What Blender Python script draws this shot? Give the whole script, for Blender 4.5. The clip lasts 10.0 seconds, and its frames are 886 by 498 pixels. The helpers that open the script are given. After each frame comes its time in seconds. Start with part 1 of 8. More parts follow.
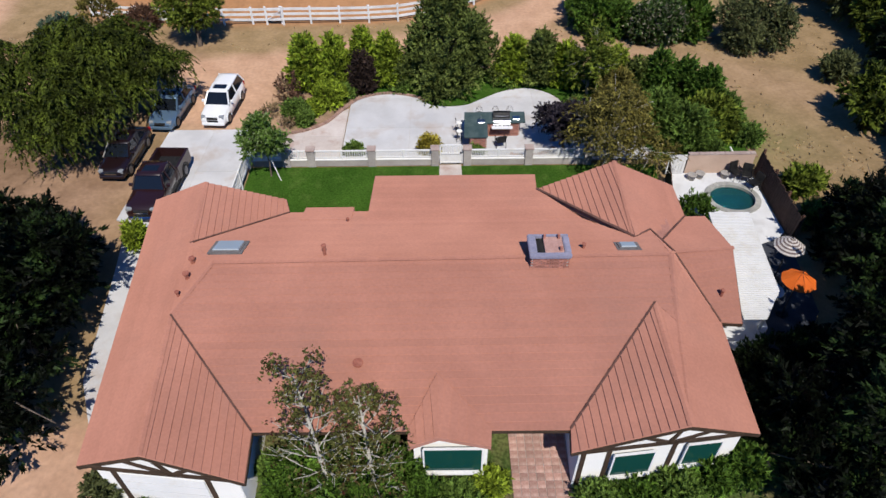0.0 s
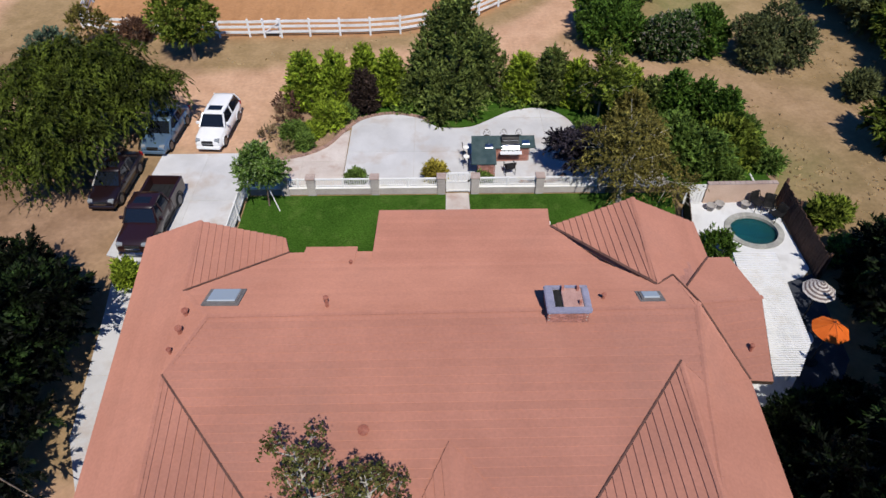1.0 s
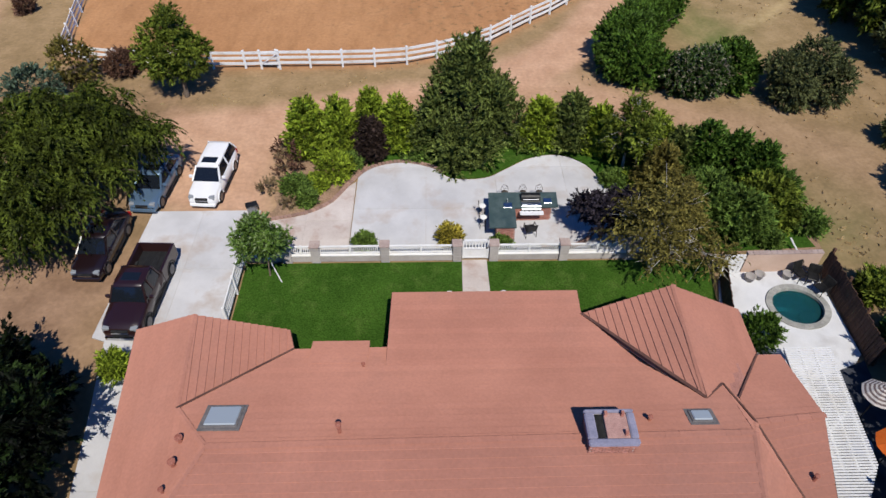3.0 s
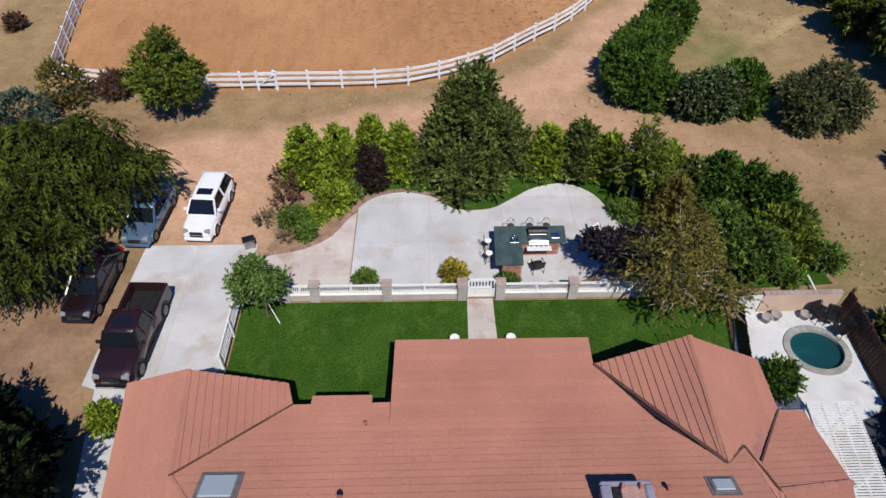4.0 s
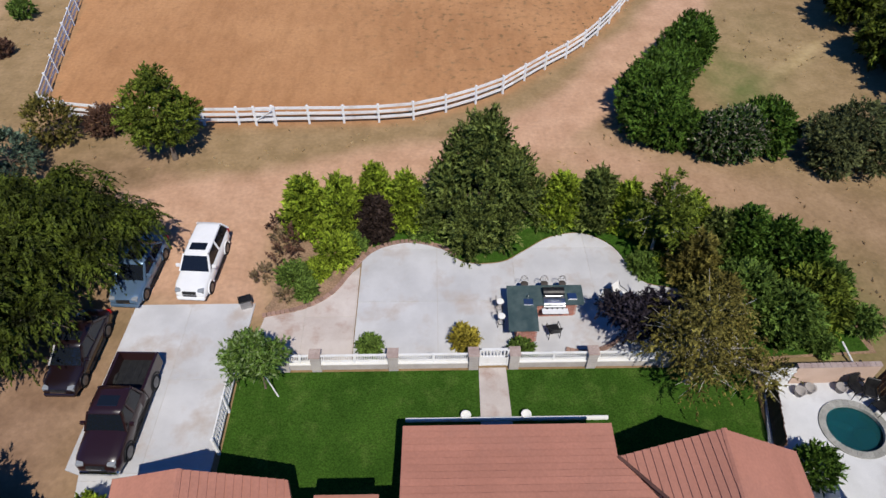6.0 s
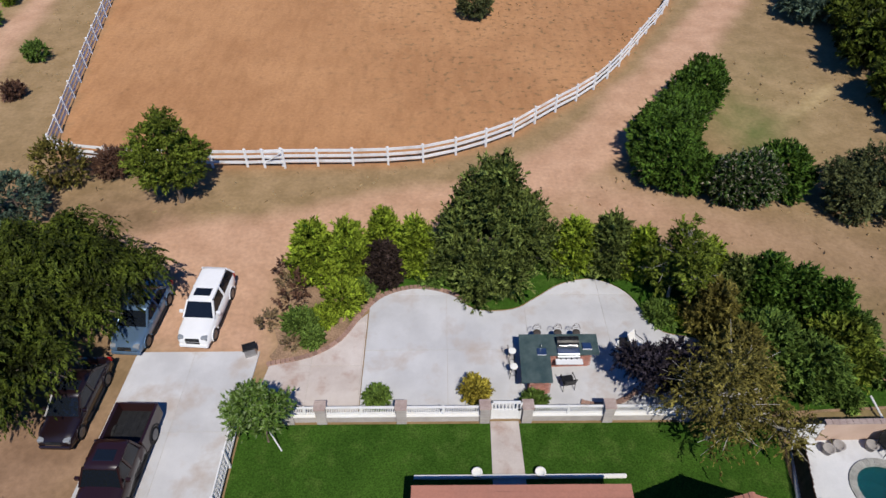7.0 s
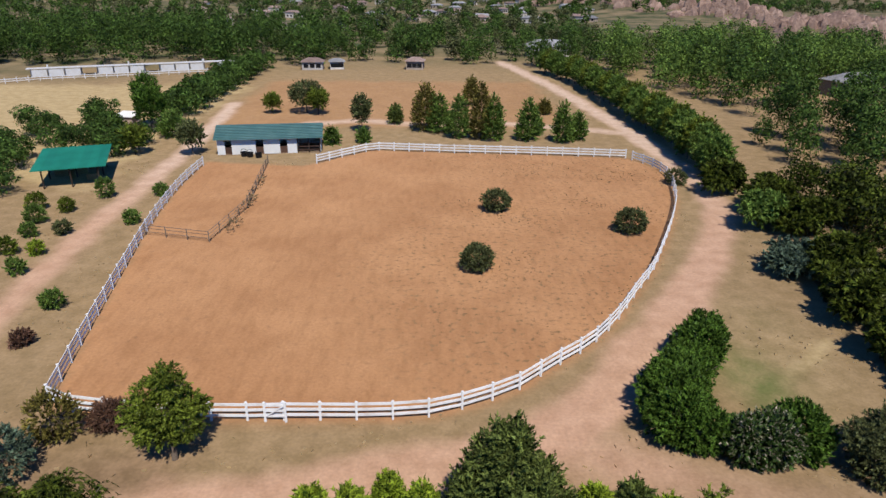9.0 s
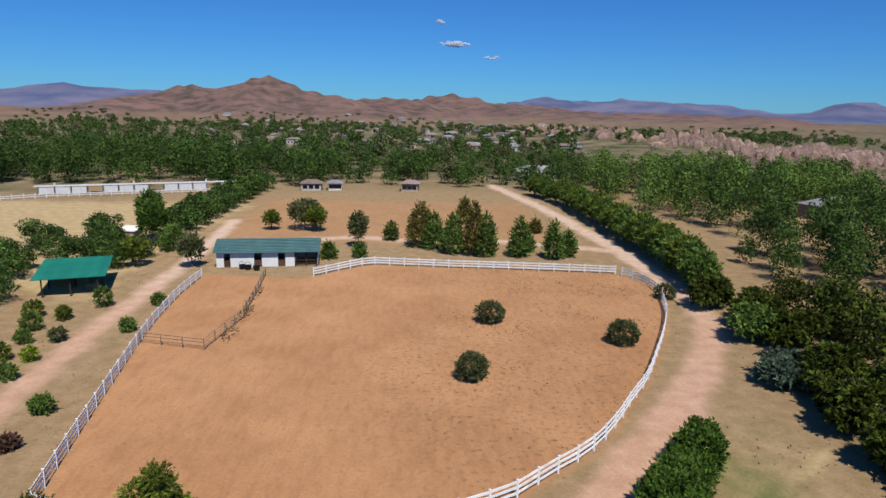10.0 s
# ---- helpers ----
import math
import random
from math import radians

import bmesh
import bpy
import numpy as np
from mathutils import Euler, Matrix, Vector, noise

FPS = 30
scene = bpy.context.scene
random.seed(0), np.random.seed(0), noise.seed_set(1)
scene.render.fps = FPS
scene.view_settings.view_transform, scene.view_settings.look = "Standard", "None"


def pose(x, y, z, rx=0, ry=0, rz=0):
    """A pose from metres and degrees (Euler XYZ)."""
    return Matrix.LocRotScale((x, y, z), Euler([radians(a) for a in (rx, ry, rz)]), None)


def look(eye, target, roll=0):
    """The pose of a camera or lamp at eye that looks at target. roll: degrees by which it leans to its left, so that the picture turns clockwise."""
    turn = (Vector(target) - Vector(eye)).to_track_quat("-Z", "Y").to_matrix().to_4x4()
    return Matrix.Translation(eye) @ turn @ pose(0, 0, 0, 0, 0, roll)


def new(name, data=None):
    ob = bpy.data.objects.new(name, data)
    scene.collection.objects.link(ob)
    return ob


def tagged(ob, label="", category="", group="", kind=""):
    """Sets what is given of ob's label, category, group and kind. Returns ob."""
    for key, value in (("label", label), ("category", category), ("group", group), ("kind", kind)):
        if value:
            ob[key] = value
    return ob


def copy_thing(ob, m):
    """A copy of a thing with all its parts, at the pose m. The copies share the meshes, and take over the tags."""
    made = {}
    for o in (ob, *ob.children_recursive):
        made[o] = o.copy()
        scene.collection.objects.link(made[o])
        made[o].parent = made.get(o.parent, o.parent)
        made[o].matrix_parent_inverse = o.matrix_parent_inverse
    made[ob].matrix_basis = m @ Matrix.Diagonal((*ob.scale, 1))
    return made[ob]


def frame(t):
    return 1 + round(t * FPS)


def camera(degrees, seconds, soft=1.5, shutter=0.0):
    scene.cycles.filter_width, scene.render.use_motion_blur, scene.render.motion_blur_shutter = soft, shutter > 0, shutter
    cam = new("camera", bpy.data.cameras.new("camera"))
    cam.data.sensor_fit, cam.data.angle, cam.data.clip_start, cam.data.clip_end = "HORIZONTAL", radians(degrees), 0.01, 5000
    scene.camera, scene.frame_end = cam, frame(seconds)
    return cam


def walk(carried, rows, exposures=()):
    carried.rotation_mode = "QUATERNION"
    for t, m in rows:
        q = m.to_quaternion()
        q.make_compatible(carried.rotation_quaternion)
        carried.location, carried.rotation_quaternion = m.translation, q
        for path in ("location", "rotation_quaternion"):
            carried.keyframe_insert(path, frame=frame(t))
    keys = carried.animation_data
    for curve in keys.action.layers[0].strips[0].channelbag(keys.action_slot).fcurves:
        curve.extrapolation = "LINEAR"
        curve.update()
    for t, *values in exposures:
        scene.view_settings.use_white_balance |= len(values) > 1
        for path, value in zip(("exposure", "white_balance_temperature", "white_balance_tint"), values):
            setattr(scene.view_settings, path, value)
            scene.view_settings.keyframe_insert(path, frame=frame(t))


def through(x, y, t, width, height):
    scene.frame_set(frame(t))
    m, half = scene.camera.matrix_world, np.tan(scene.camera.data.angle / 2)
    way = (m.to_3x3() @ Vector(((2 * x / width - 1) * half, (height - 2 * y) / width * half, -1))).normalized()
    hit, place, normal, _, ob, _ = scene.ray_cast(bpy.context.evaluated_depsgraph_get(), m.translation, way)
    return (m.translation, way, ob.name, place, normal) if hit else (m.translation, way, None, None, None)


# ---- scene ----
cam = camera(68.42, 10.0, soft=1.5)
# seconds, eye, turn to the right, tilt up, lean to the left
ROWS = [
    (0.0, 0.000, -0.000, 22.484, 0.000, -43.328, -0.566),
    (0.5, -0.207, 1.385, 22.692, 0.104, -43.698, -0.523),
    (1.0, -0.443, 2.776, 22.925, 0.217, -44.000, -0.414),
    (1.5, -0.741, 4.109, 23.202, 0.347, -44.372, -0.348),
    (2.0, -1.063, 5.406, 23.499, 0.471, -44.767, -0.271),
    (2.5, -1.286, 6.727, 23.835, 0.672, -45.192, -0.118),
    (4.0, -1.708, 10.342, 24.713, 1.034, -45.756, 0.045),
    (4.5, -1.791, 11.458, 24.986, 1.029, -45.991, 0.080),
    (5.0, -1.940, 12.533, 25.324, 1.095, -46.167, 0.100),
    (5.5, -2.062, 13.529, 25.580, 1.311, -46.467, 0.210),
    (7.0, -2.249, 15.141, 25.280, 0.185, -43.15, -0.251),
    (7.5, -2.436, 15.598, 25.313, 0.259, -37.86, -0.407),
    (8.0, -2.409, 15.796, 25.590, 0.032, -32.912, -0.350),
    (8.5, -2.641, 16.265, 25.942, 0.261, -28.05, 0.065),
    (9.0, -3.006, 16.100, 26.163, 0.665, -22.80, 0.519),
    (9.5, -3.273, 15.531, 26.046, 1.030, -17.60, 0.833),
    (10.0, -3.388, 14.525, 25.388, 1.273, -12.15, 1.154),
    ]


def aim(x, y, z, turn, tilt, lean):
    a, b = radians(turn), radians(tilt)
    way = Vector((math.sin(a) * math.cos(b), math.cos(a) * math.cos(b), math.sin(b)))
    return look((x, y, z), Vector((x, y, z)) + way * 10, lean)


walk(cam, [(row[0], aim(*row[1:])) for row in ROWS], [(0.0, -0.02), (2.5, -0.06), (5.5, -0.1), (8.0, -0.14), (9.0, -0.02), (10.0, 0.0)])

# ---- sky and sun ----
SUN = Vector((0.17, -0.69, 1.0)).normalized()
world = bpy.data.worlds.new("sky")
scene.world = world
world.use_nodes = True
wn = world.node_tree
sky = wn.nodes.new("ShaderNodeTexSky")
sky.sky_type = "NISHITA"
sky.sun_disc = False
sky.sun_elevation = math.asin(SUN.z)
sky.sun_rotation = math.atan2(SUN.x, SUN.y)
sky.altitude, sky.air_density, sky.dust_density, sky.ozone_density = 600, 1.0, 0.0, 3.0
back = wn.nodes["Background"]
tint = wn.nodes.new("ShaderNodeMixRGB")
tint.blend_type = "MULTIPLY"
tint.inputs[0].default_value, tint.inputs[2].default_value = 1.0, (0.35, 0.97, 1.86, 1)
wn.links.new(sky.outputs[0], tint.inputs[1])
wn.links.new(tint.outputs[0], back.inputs[0])
back.inputs[1].default_value = 0.05
sun_data = bpy.data.lights.new("sun", "SUN")
sun_data.energy, sun_data.angle, sun_data.color = 4.0, radians(0.53), (1.0, 0.95, 0.87)
sun = new("sun", sun_data)
sun.matrix_world = look((0, 0, 60), Vector((0, 0, 60)) - SUN)

# ---- building tools ----
import collections
from mathutils.geometry import tessellate_polygon

RNG = np.random.default_rng(7)


class Geo:
    """Vertices and faces gathered for one mesh."""

    def __init__(self):
        self.v, self.f = [], []

    def add(self, verts, faces):
        n = len(self.v)
        self.v += [tuple(p) for p in verts]
        self.f += [tuple(i + n for i in f) for f in faces]
        return self

    def box(self, x0, x1, y0, y1, z0, z1, m=None, b=0.0):
        """A box, its upright and top edges chamfered by b."""
        if b > 0:
            ring = [(x0 + b, y0), (x1 - b, y0), (x1, y0 + b), (x1, y1 - b), (x1 - b, y1), (x0 + b, y1), (x0, y1 - b), (x0, y0 + b)]
            top = [(x0 + b, y0 + b), (x1 - b, y0 + b), (x1 - b, y0 + b), (x1 - b, y1 - b), (x1 - b, y1 - b), (x0 + b, y1 - b), (x0 + b, y1 - b), (x0 + b, y0 + b)]
            vs = [(x, y, z0) for x, y in ring] + [(x, y, z1 - b) for x, y in ring] + [(top[i][0], top[i][1], z1) for i in (0, 2, 4, 6)]
            fs = [(i, (i + 1) % 8, 8 + (i + 1) % 8, 8 + i) for i in range(8)]
            fs += [(8, 9, 17, 16), (9, 10, 17), (10, 11, 18, 17), (11, 12, 18), (12, 13, 19, 18), (13, 14, 19), (14, 15, 16, 19), (15, 8, 16)]
            fs += [(16, 17, 18, 19), tuple(range(7, -1, -1))]
        else:
            vs = [(x, y, z) for z in (z0, z1) for x, y in ((x0, y0), (x1, y0), (x1, y1), (x0, y1))]
            fs = [(3, 2, 1, 0), (4, 5, 6, 7), (0, 1, 5, 4), (1, 2, 6, 5), (2, 3, 7, 6), (3, 0, 4, 7)]
        if m is not None:
            vs = [m @ Vector(p) for p in vs]
        return self.add(vs, fs)

    def beam(self, a, b, w, h, up=(0, 0, 1)):
        """A bar of section w by h from a to b."""
        a, b = Vector(a), Vector(b)
        d = (b - a).normalized()
        s = d.cross(Vector(up))
        s = s.normalized() if s.length > 1e-4 else Vector((1, 0, 0))
        u = s.cross(d)
        vs = [p + s * i * w / 2 + u * j * h / 2 for p in (a, b) for i, j in ((-1, -1), (1, -1), (1, 1), (-1, 1))]
        return self.add(vs, [(3, 2, 1, 0), (4, 5, 6, 7), (0, 1, 5, 4), (1, 2, 6, 5), (2, 3, 7, 6), (3, 0, 4, 7)])

    def tube(self, points, radii, sides=7, caps=True):
        points = [Vector(p) for p in points]
        if not hasattr(radii, "__len__"):
            radii = [radii] * len(points)
        vs, fs = [], []
        for i, p in enumerate(points):
            d = (points[min(i + 1, len(points) - 1)] - points[max(i - 1, 0)]).normalized()
            s = d.cross(Vector((0.13, 0.97, 0.2))).normalized()
            u = s.cross(d)
            for k in range(sides):
                a = math.tau * k / sides
                vs.append(p + (s * math.cos(a) + u * math.sin(a)) * radii[i])
        for i in range(len(points) - 1):
            for k in range(sides):
                q = (k + 1) % sides
                fs.append((i * sides + k, i * sides + q, (i + 1) * sides + q, (i + 1) * sides + k))
        if caps:
            fs += [tuple(range(sides - 1, -1, -1)), tuple(range((len(points) - 1) * sides, len(points) * sides))]
        return self.add(vs, fs)

    def prism(self, poly, z0, z1):
        """An upright prism over a plan outline."""
        n = len(poly)
        vs = [(x, y, z0) for x, y in poly] + [(x, y, z1) for x, y in poly]
        fs = [tuple(range(n - 1, -1, -1)), tuple(range(n, 2 * n))] + [(i, (i + 1) % n, n + (i + 1) % n, n + i) for i in range(n)]
        return self.add(vs, fs)

    def lathe(self, profile, sides=16, x=0, y=0, squash=1.0):
        """A turned form: profile of (radius, height)."""
        vs = [(x + r * math.cos(math.tau * k / sides), y + r * squash * math.sin(math.tau * k / sides), z) for r, z in profile for k in range(sides)]
        fs = [(i * sides + k, i * sides + (k + 1) % sides, (i + 1) * sides + (k + 1) % sides, (i + 1) * sides + k) for i in range(len(profile) - 1) for k in range(sides)]
        fs += [tuple(range(sides - 1, -1, -1)), tuple(range((len(profile) - 1) * sides, len(profile) * sides))]
        return self.add(vs, fs)

    def loft(self, rings, closed=True, caps=True):
        n = len(rings[0])
        vs = [p for r in rings for p in r]
        m = n if closed else n - 1
        fs = [(i * n + k, i * n + (k + 1) % n, (i + 1) * n + (k + 1) % n, (i + 1) * n + k) for i in range(len(rings) - 1) for k in range(m)]
        if caps:
            fs += [tuple(range(n - 1, -1, -1)), tuple(range((len(rings) - 1) * n, len(rings) * n))]
        return self.add(vs, fs)

    def mesh(self, name, smooth=False):
        me = bpy.data.meshes.new(name)
        me.from_pydata(self.v, [], self.f)
        if smooth:
            me.shade_smooth()
        me.update()
        return me


def put(name, geo, material, parent=None, label="", smooth=False):
    """Links a gathered mesh as one object, under a thing or part where one is given."""
    me = geo if isinstance(geo, bpy.types.Mesh) else geo.mesh(name, smooth)
    if not me.materials:
        me.materials.append(material)
    ob = new(name, me)
    if parent is not None:
        ob.parent = parent
    if label:
        ob["label"] = label
    return ob


def thing(name, label, category, group="", kind="", at=(0, 0, 0), turn=0):
    ob = new(name)
    ob.empty_display_size = 0.3
    ob.matrix_basis = pose(*at, 0, 0, turn)
    return tagged(ob, label, category, group, kind)


def smooth_line(points, steps=6, closed=False):
    """A plan line through points, rounded (Catmull-Rom)."""
    p = [np.array(q, float) for q in points]
    n, out = len(p), []
    for i in range(n if closed else n - 1):
        a, b, c, d = (p[(i + k) % n] if closed else p[min(max(i + k, 0), n - 1)] for k in (-1, 0, 1, 2))
        for s in range(steps):
            t = s / steps
            out.append(tuple(0.5 * (2 * b + (c - a) * t + (2 * a - 5 * b + 4 * c - d) * t * t + (3 * b - a - 3 * c + d) * t ** 3)))
    if not closed:
        out.append(tuple(p[-1]))
    return out


def clip_half(poly, nx, ny, c):
    """The part of a plan outline where nx*x + ny*y <= c."""
    out = []
    for i in range(len(poly)):
        a, b = poly[i - 1], poly[i]
        da, db = nx * a[0] + ny * a[1] - c, nx * b[0] + ny * b[1] - c
        if (da < 0) != (db < 0):
            t = da / (da - db)
            out.append((a[0] + (b[0] - a[0]) * t, a[1] + (b[1] - a[1]) * t))
        if db <= 0:
            out.append(b)
    return out


def inside(x, y, poly):
    """Which of many points lie in a plan outline."""
    r = np.zeros(np.shape(x), bool)
    for i in range(len(poly)):
        (x1, y1), (x2, y2) = poly[i - 1], poly[i]
        r ^= ((y1 > y) != (y2 > y)) & (x < (x2 - x1) * (y - y1) / (y2 - y1 + 1e-12) + x1)
    return r


def line_distance(x, y, line):
    d = np.full(np.shape(x), 1e9)
    for (x1, y1), (x2, y2) in zip(line[:-1], line[1:]):
        t = np.clip(((x - x1) * (x2 - x1) + (y - y1) * (y2 - y1)) / ((x2 - x1) ** 2 + (y2 - y1) ** 2 + 1e-9), 0, 1)
        d = np.minimum(d, np.hypot(x - x1 - t * (x2 - x1), y - y1 - t * (y2 - y1)))
    return d


# ---- materials ----
def surface(name, c1, c2, rough=0.8, scale=1.0, fine=25.0, bump=0.15, metal=0.0, vary=0.0, stretch=(1, 1, 1), coat=0.0, island=0.0, grain=0.25, spec=0.3, stain=None, stain_scale=0.35, dusty=0.6):
    """A worn surface: broad patches between two colours, a fine grain, a small relief, and a tone of its own for each piece."""
    m = bpy.data.materials.new(name)
    m.use_nodes = True
    nt = m.node_tree
    n, ln = nt.nodes, nt.links
    bsdf = n["Principled BSDF"]
    tc = n.new("ShaderNodeTexCoord")
    mp = n.new("ShaderNodeMapping")
    mp.inputs["Scale"].default_value = stretch
    ln.new(tc.outputs["Object"], mp.inputs[0])
    n1 = n.new("ShaderNodeTexNoise")
    n1.inputs["Scale"].default_value, n1.inputs["Detail"].default_value, n1.inputs["Roughness"].default_value = scale, 5, 0.6
    n2 = n.new("ShaderNodeTexNoise")
    n2.inputs["Scale"].default_value, n2.inputs["Detail"].default_value = fine, 3
    ln.new(mp.outputs[0], n1.inputs[0])
    ln.new(mp.outputs[0], n2.inputs[0])
    ramp = n.new("ShaderNodeValToRGB")
    ramp.color_ramp.elements[0].position, ramp.color_ramp.elements[1].position = 0.35, 0.65
    ramp.color_ramp.elements[0].color, ramp.color_ramp.elements[1].color = (*c1, 1), (*c2, 1)
    ln.new(n1.outputs[0], ramp.inputs[0])
    col = ramp.outputs[0]
    if stain:
        n3 = n.new("ShaderNodeTexNoise")
        n3.inputs["Scale"].default_value, n3.inputs["Detail"].default_value, n3.inputs["Roughness"].default_value = stain_scale, 6, 0.65
        ln.new(mp.outputs[0], n3.inputs[0])
        r3 = n.new("ShaderNodeValToRGB")
        r3.color_ramp.elements[0].position, r3.color_ramp.elements[1].position = 0.52, 0.7
        ln.new(n3.outputs[0], r3.inputs[0])
        mx = n.new("ShaderNodeMixRGB")
        ln.new(r3.outputs[0], mx.inputs[0])
        ln.new(col, mx.inputs[1])
        mx.inputs[2].default_value = (*stain, 1)
        col = mx.outputs[0]
    mr = n.new("ShaderNodeMapRange")
    mr.inputs["From Min"].default_value, mr.inputs["From Max"].default_value = 0.3, 0.7
    mr.inputs["To Min"].default_value, mr.inputs["To Max"].default_value = 1 - grain, 1 + grain
    ln.new(n2.outputs[0], mr.inputs[0])
    hsv = n.new("ShaderNodeHueSaturation")
    ln.new(mr.outputs[0], hsv.inputs["Value"])
    ln.new(col, hsv.inputs["Color"])
    col = hsv.outputs[0]
    for amount, kind, socket in ((vary, "ShaderNodeObjectInfo", "Random"), (island, "ShaderNodeNewGeometry", "Random Per Island")):
        if amount:
            rnd = n.new(kind)
            mr2 = n.new("ShaderNodeMapRange")
            mr2.inputs["To Min"].default_value, mr2.inputs["To Max"].default_value = 1 - amount, 1 + amount
            ln.new(rnd.outputs[socket], mr2.inputs[0])
            h2 = n.new("ShaderNodeHueSaturation")
            ln.new(mr2.outputs[0], h2.inputs["Value"])
            ln.new(col, h2.inputs["Color"])
            col = h2.outputs[0]
    ln.new(col, bsdf.inputs["Base Color"])
    bsdf.inputs["Roughness"].default_value, bsdf.inputs["Metallic"].default_value = rough, metal
    bsdf.inputs["Specular IOR Level"].default_value = spec
    bsdf.inputs["Diffuse Roughness"].default_value = dusty
    bsdf.inputs["Coat Weight"].default_value = coat
    bsdf.inputs["Coat Roughness"].default_value = 0.08
    if bump:
        bp = n.new("ShaderNodeBump")
        bp.inputs["Strength"].default_value, bp.inputs["Distance"].default_value = bump, 0.02
        ln.new(n2.outputs[0], bp.inputs["Height"])
        ln.new(bp.outputs[0], bsdf.inputs["Normal"])
    return m


def leafy(name, dark, light, through=0.25, rough=0.6, tips=None, patch=(0.6, 1.35), even=0.5, spread=(0.3, 0.7)):
    """Foliage: each leaf clump its own tone between dark and light, further scaled by patch noise and the spray tone,
    with some light passing through.
    """
    dark = tuple(a + (b - a) * even for a, b in zip(dark, light))
    m = bpy.data.materials.new(name)
    m.use_nodes = True
    nt = m.node_tree
    n, ln = nt.nodes, nt.links
    bsdf = n["Principled BSDF"]
    geo = n.new("ShaderNodeNewGeometry")
    ramp = n.new("ShaderNodeValToRGB")
    e = ramp.color_ramp.elements
    e[0].color, e[1].color = (*dark, 1), (*light, 1)
    e[1].position = 0.7
    if tips:
        e.new(0.95)
        e[1].color, e[-1].color = (*light, 1), (*tips, 1)
    ln.new(geo.outputs["Random Per Island"], ramp.inputs[0])
    tc = n.new("ShaderNodeTexCoord")
    nz = n.new("ShaderNodeTexNoise")
    nz.inputs["Scale"].default_value = 0.7
    ln.new(tc.outputs["Object"], nz.inputs[0])
    mr = n.new("ShaderNodeMapRange")
    mr.inputs["From Min"].default_value, mr.inputs["From Max"].default_value = spread
    mr.inputs["To Min"].default_value, mr.inputs["To Max"].default_value = patch
    ln.new(nz.outputs[0], mr.inputs[0])
    # the spray tone also carries the inner shade painted at spray bases
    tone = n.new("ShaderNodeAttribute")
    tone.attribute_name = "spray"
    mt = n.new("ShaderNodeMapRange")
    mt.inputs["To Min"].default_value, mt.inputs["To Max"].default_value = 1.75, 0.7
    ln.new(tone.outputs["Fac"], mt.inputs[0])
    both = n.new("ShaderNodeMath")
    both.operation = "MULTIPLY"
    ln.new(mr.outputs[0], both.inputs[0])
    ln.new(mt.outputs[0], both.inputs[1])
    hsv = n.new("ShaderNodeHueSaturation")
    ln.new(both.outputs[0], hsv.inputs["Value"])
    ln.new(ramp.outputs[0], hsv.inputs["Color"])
    ln.new(hsv.outputs[0], bsdf.inputs["Base Color"])
    bsdf.inputs["Roughness"].default_value = rough
    bsdf.inputs["Specular IOR Level"].default_value = 0.12
    tr = n.new("ShaderNodeBsdfTranslucent")
    ln.new(hsv.outputs[0], tr.inputs[0])
    mix = n.new("ShaderNodeMixShader")
    mix.inputs[0].default_value = through
    ln.new(bsdf.outputs[0], mix.inputs[1])
    ln.new(tr.outputs[0], mix.inputs[2])
    ln.new(mix.outputs[0], n["Material Output"].inputs[0])
    return m


def glassy(name, tint=(0.03, 0.04, 0.05), rough=0.05, gloss=0.45):
    m = bpy.data.materials.new(name)
    m.use_nodes = True
    b = m.node_tree.nodes["Principled BSDF"]
    b.inputs["Base Color"].default_value = (*tint, 1)
    b.inputs["Roughness"].default_value = rough
    b.inputs["Specular IOR Level"].default_value = gloss
    return m


ROOF = surface("clay_red_roofing", (0.42, 0.19, 0.134), (0.482, 0.224, 0.159), 0.75, 0.3, 9.0, 0.12, vary=0.035, grain=0.06, stain=(0.408, 0.195, 0.142), stain_scale=0.18, dusty=1.0)
ROOF_CAP = surface("clay_red_capping", (0.36, 0.17, 0.13), (0.42, 0.205, 0.16), 0.7, 1.5, 15, 0.2, grain=0.15)
WHITE_PAINT = surface("white_paint", (0.70, 0.70, 0.69), (0.77, 0.765, 0.755), 0.55, 0.8, 20, 0.05, grain=0.05, stain=(0.66, 0.63, 0.58), stain_scale=0.9)
STUCCO = surface("white_stucco", (0.76, 0.75, 0.72), (0.82, 0.81, 0.78), 0.9, 0.6, 60, 0.3, grain=0.07)
TIMBER = surface("dark_brown_timber", (0.035, 0.022, 0.015), (0.07, 0.045, 0.03), 0.7, 2.0, 30, 0.25, stretch=(1, 1, 6))
CONCRETE = surface("pale_concrete", (0.49, 0.485, 0.49), (0.585, 0.58, 0.585), 0.85, 0.5, 35, 0.12, vary=0.05, grain=0.07, stain=(0.46, 0.40, 0.36), stain_scale=0.45)
CONCRETE_RED = surface("weathered_rosy_concrete", (0.50, 0.43, 0.39), (0.60, 0.54, 0.50), 0.85, 0.7, 35, 0.12, vary=0.05, grain=0.08, stain=(0.42, 0.30, 0.25), stain_scale=0.8)
BRICK = surface("red_brick", (0.30, 0.115, 0.085), (0.45, 0.22, 0.17), 0.85, 3.0, 40, 0.3, vary=0.25, grain=0.15)
MORTAR = surface("mortar", (0.42, 0.38, 0.34), (0.5, 0.46, 0.42), 0.95, 3.0, 50, 0.3)
BLOCK = surface("grey_block", (0.34, 0.31, 0.29), (0.44, 0.41, 0.38), 0.9, 1.2, 30, 0.3, vary=0.08, grain=0.12)
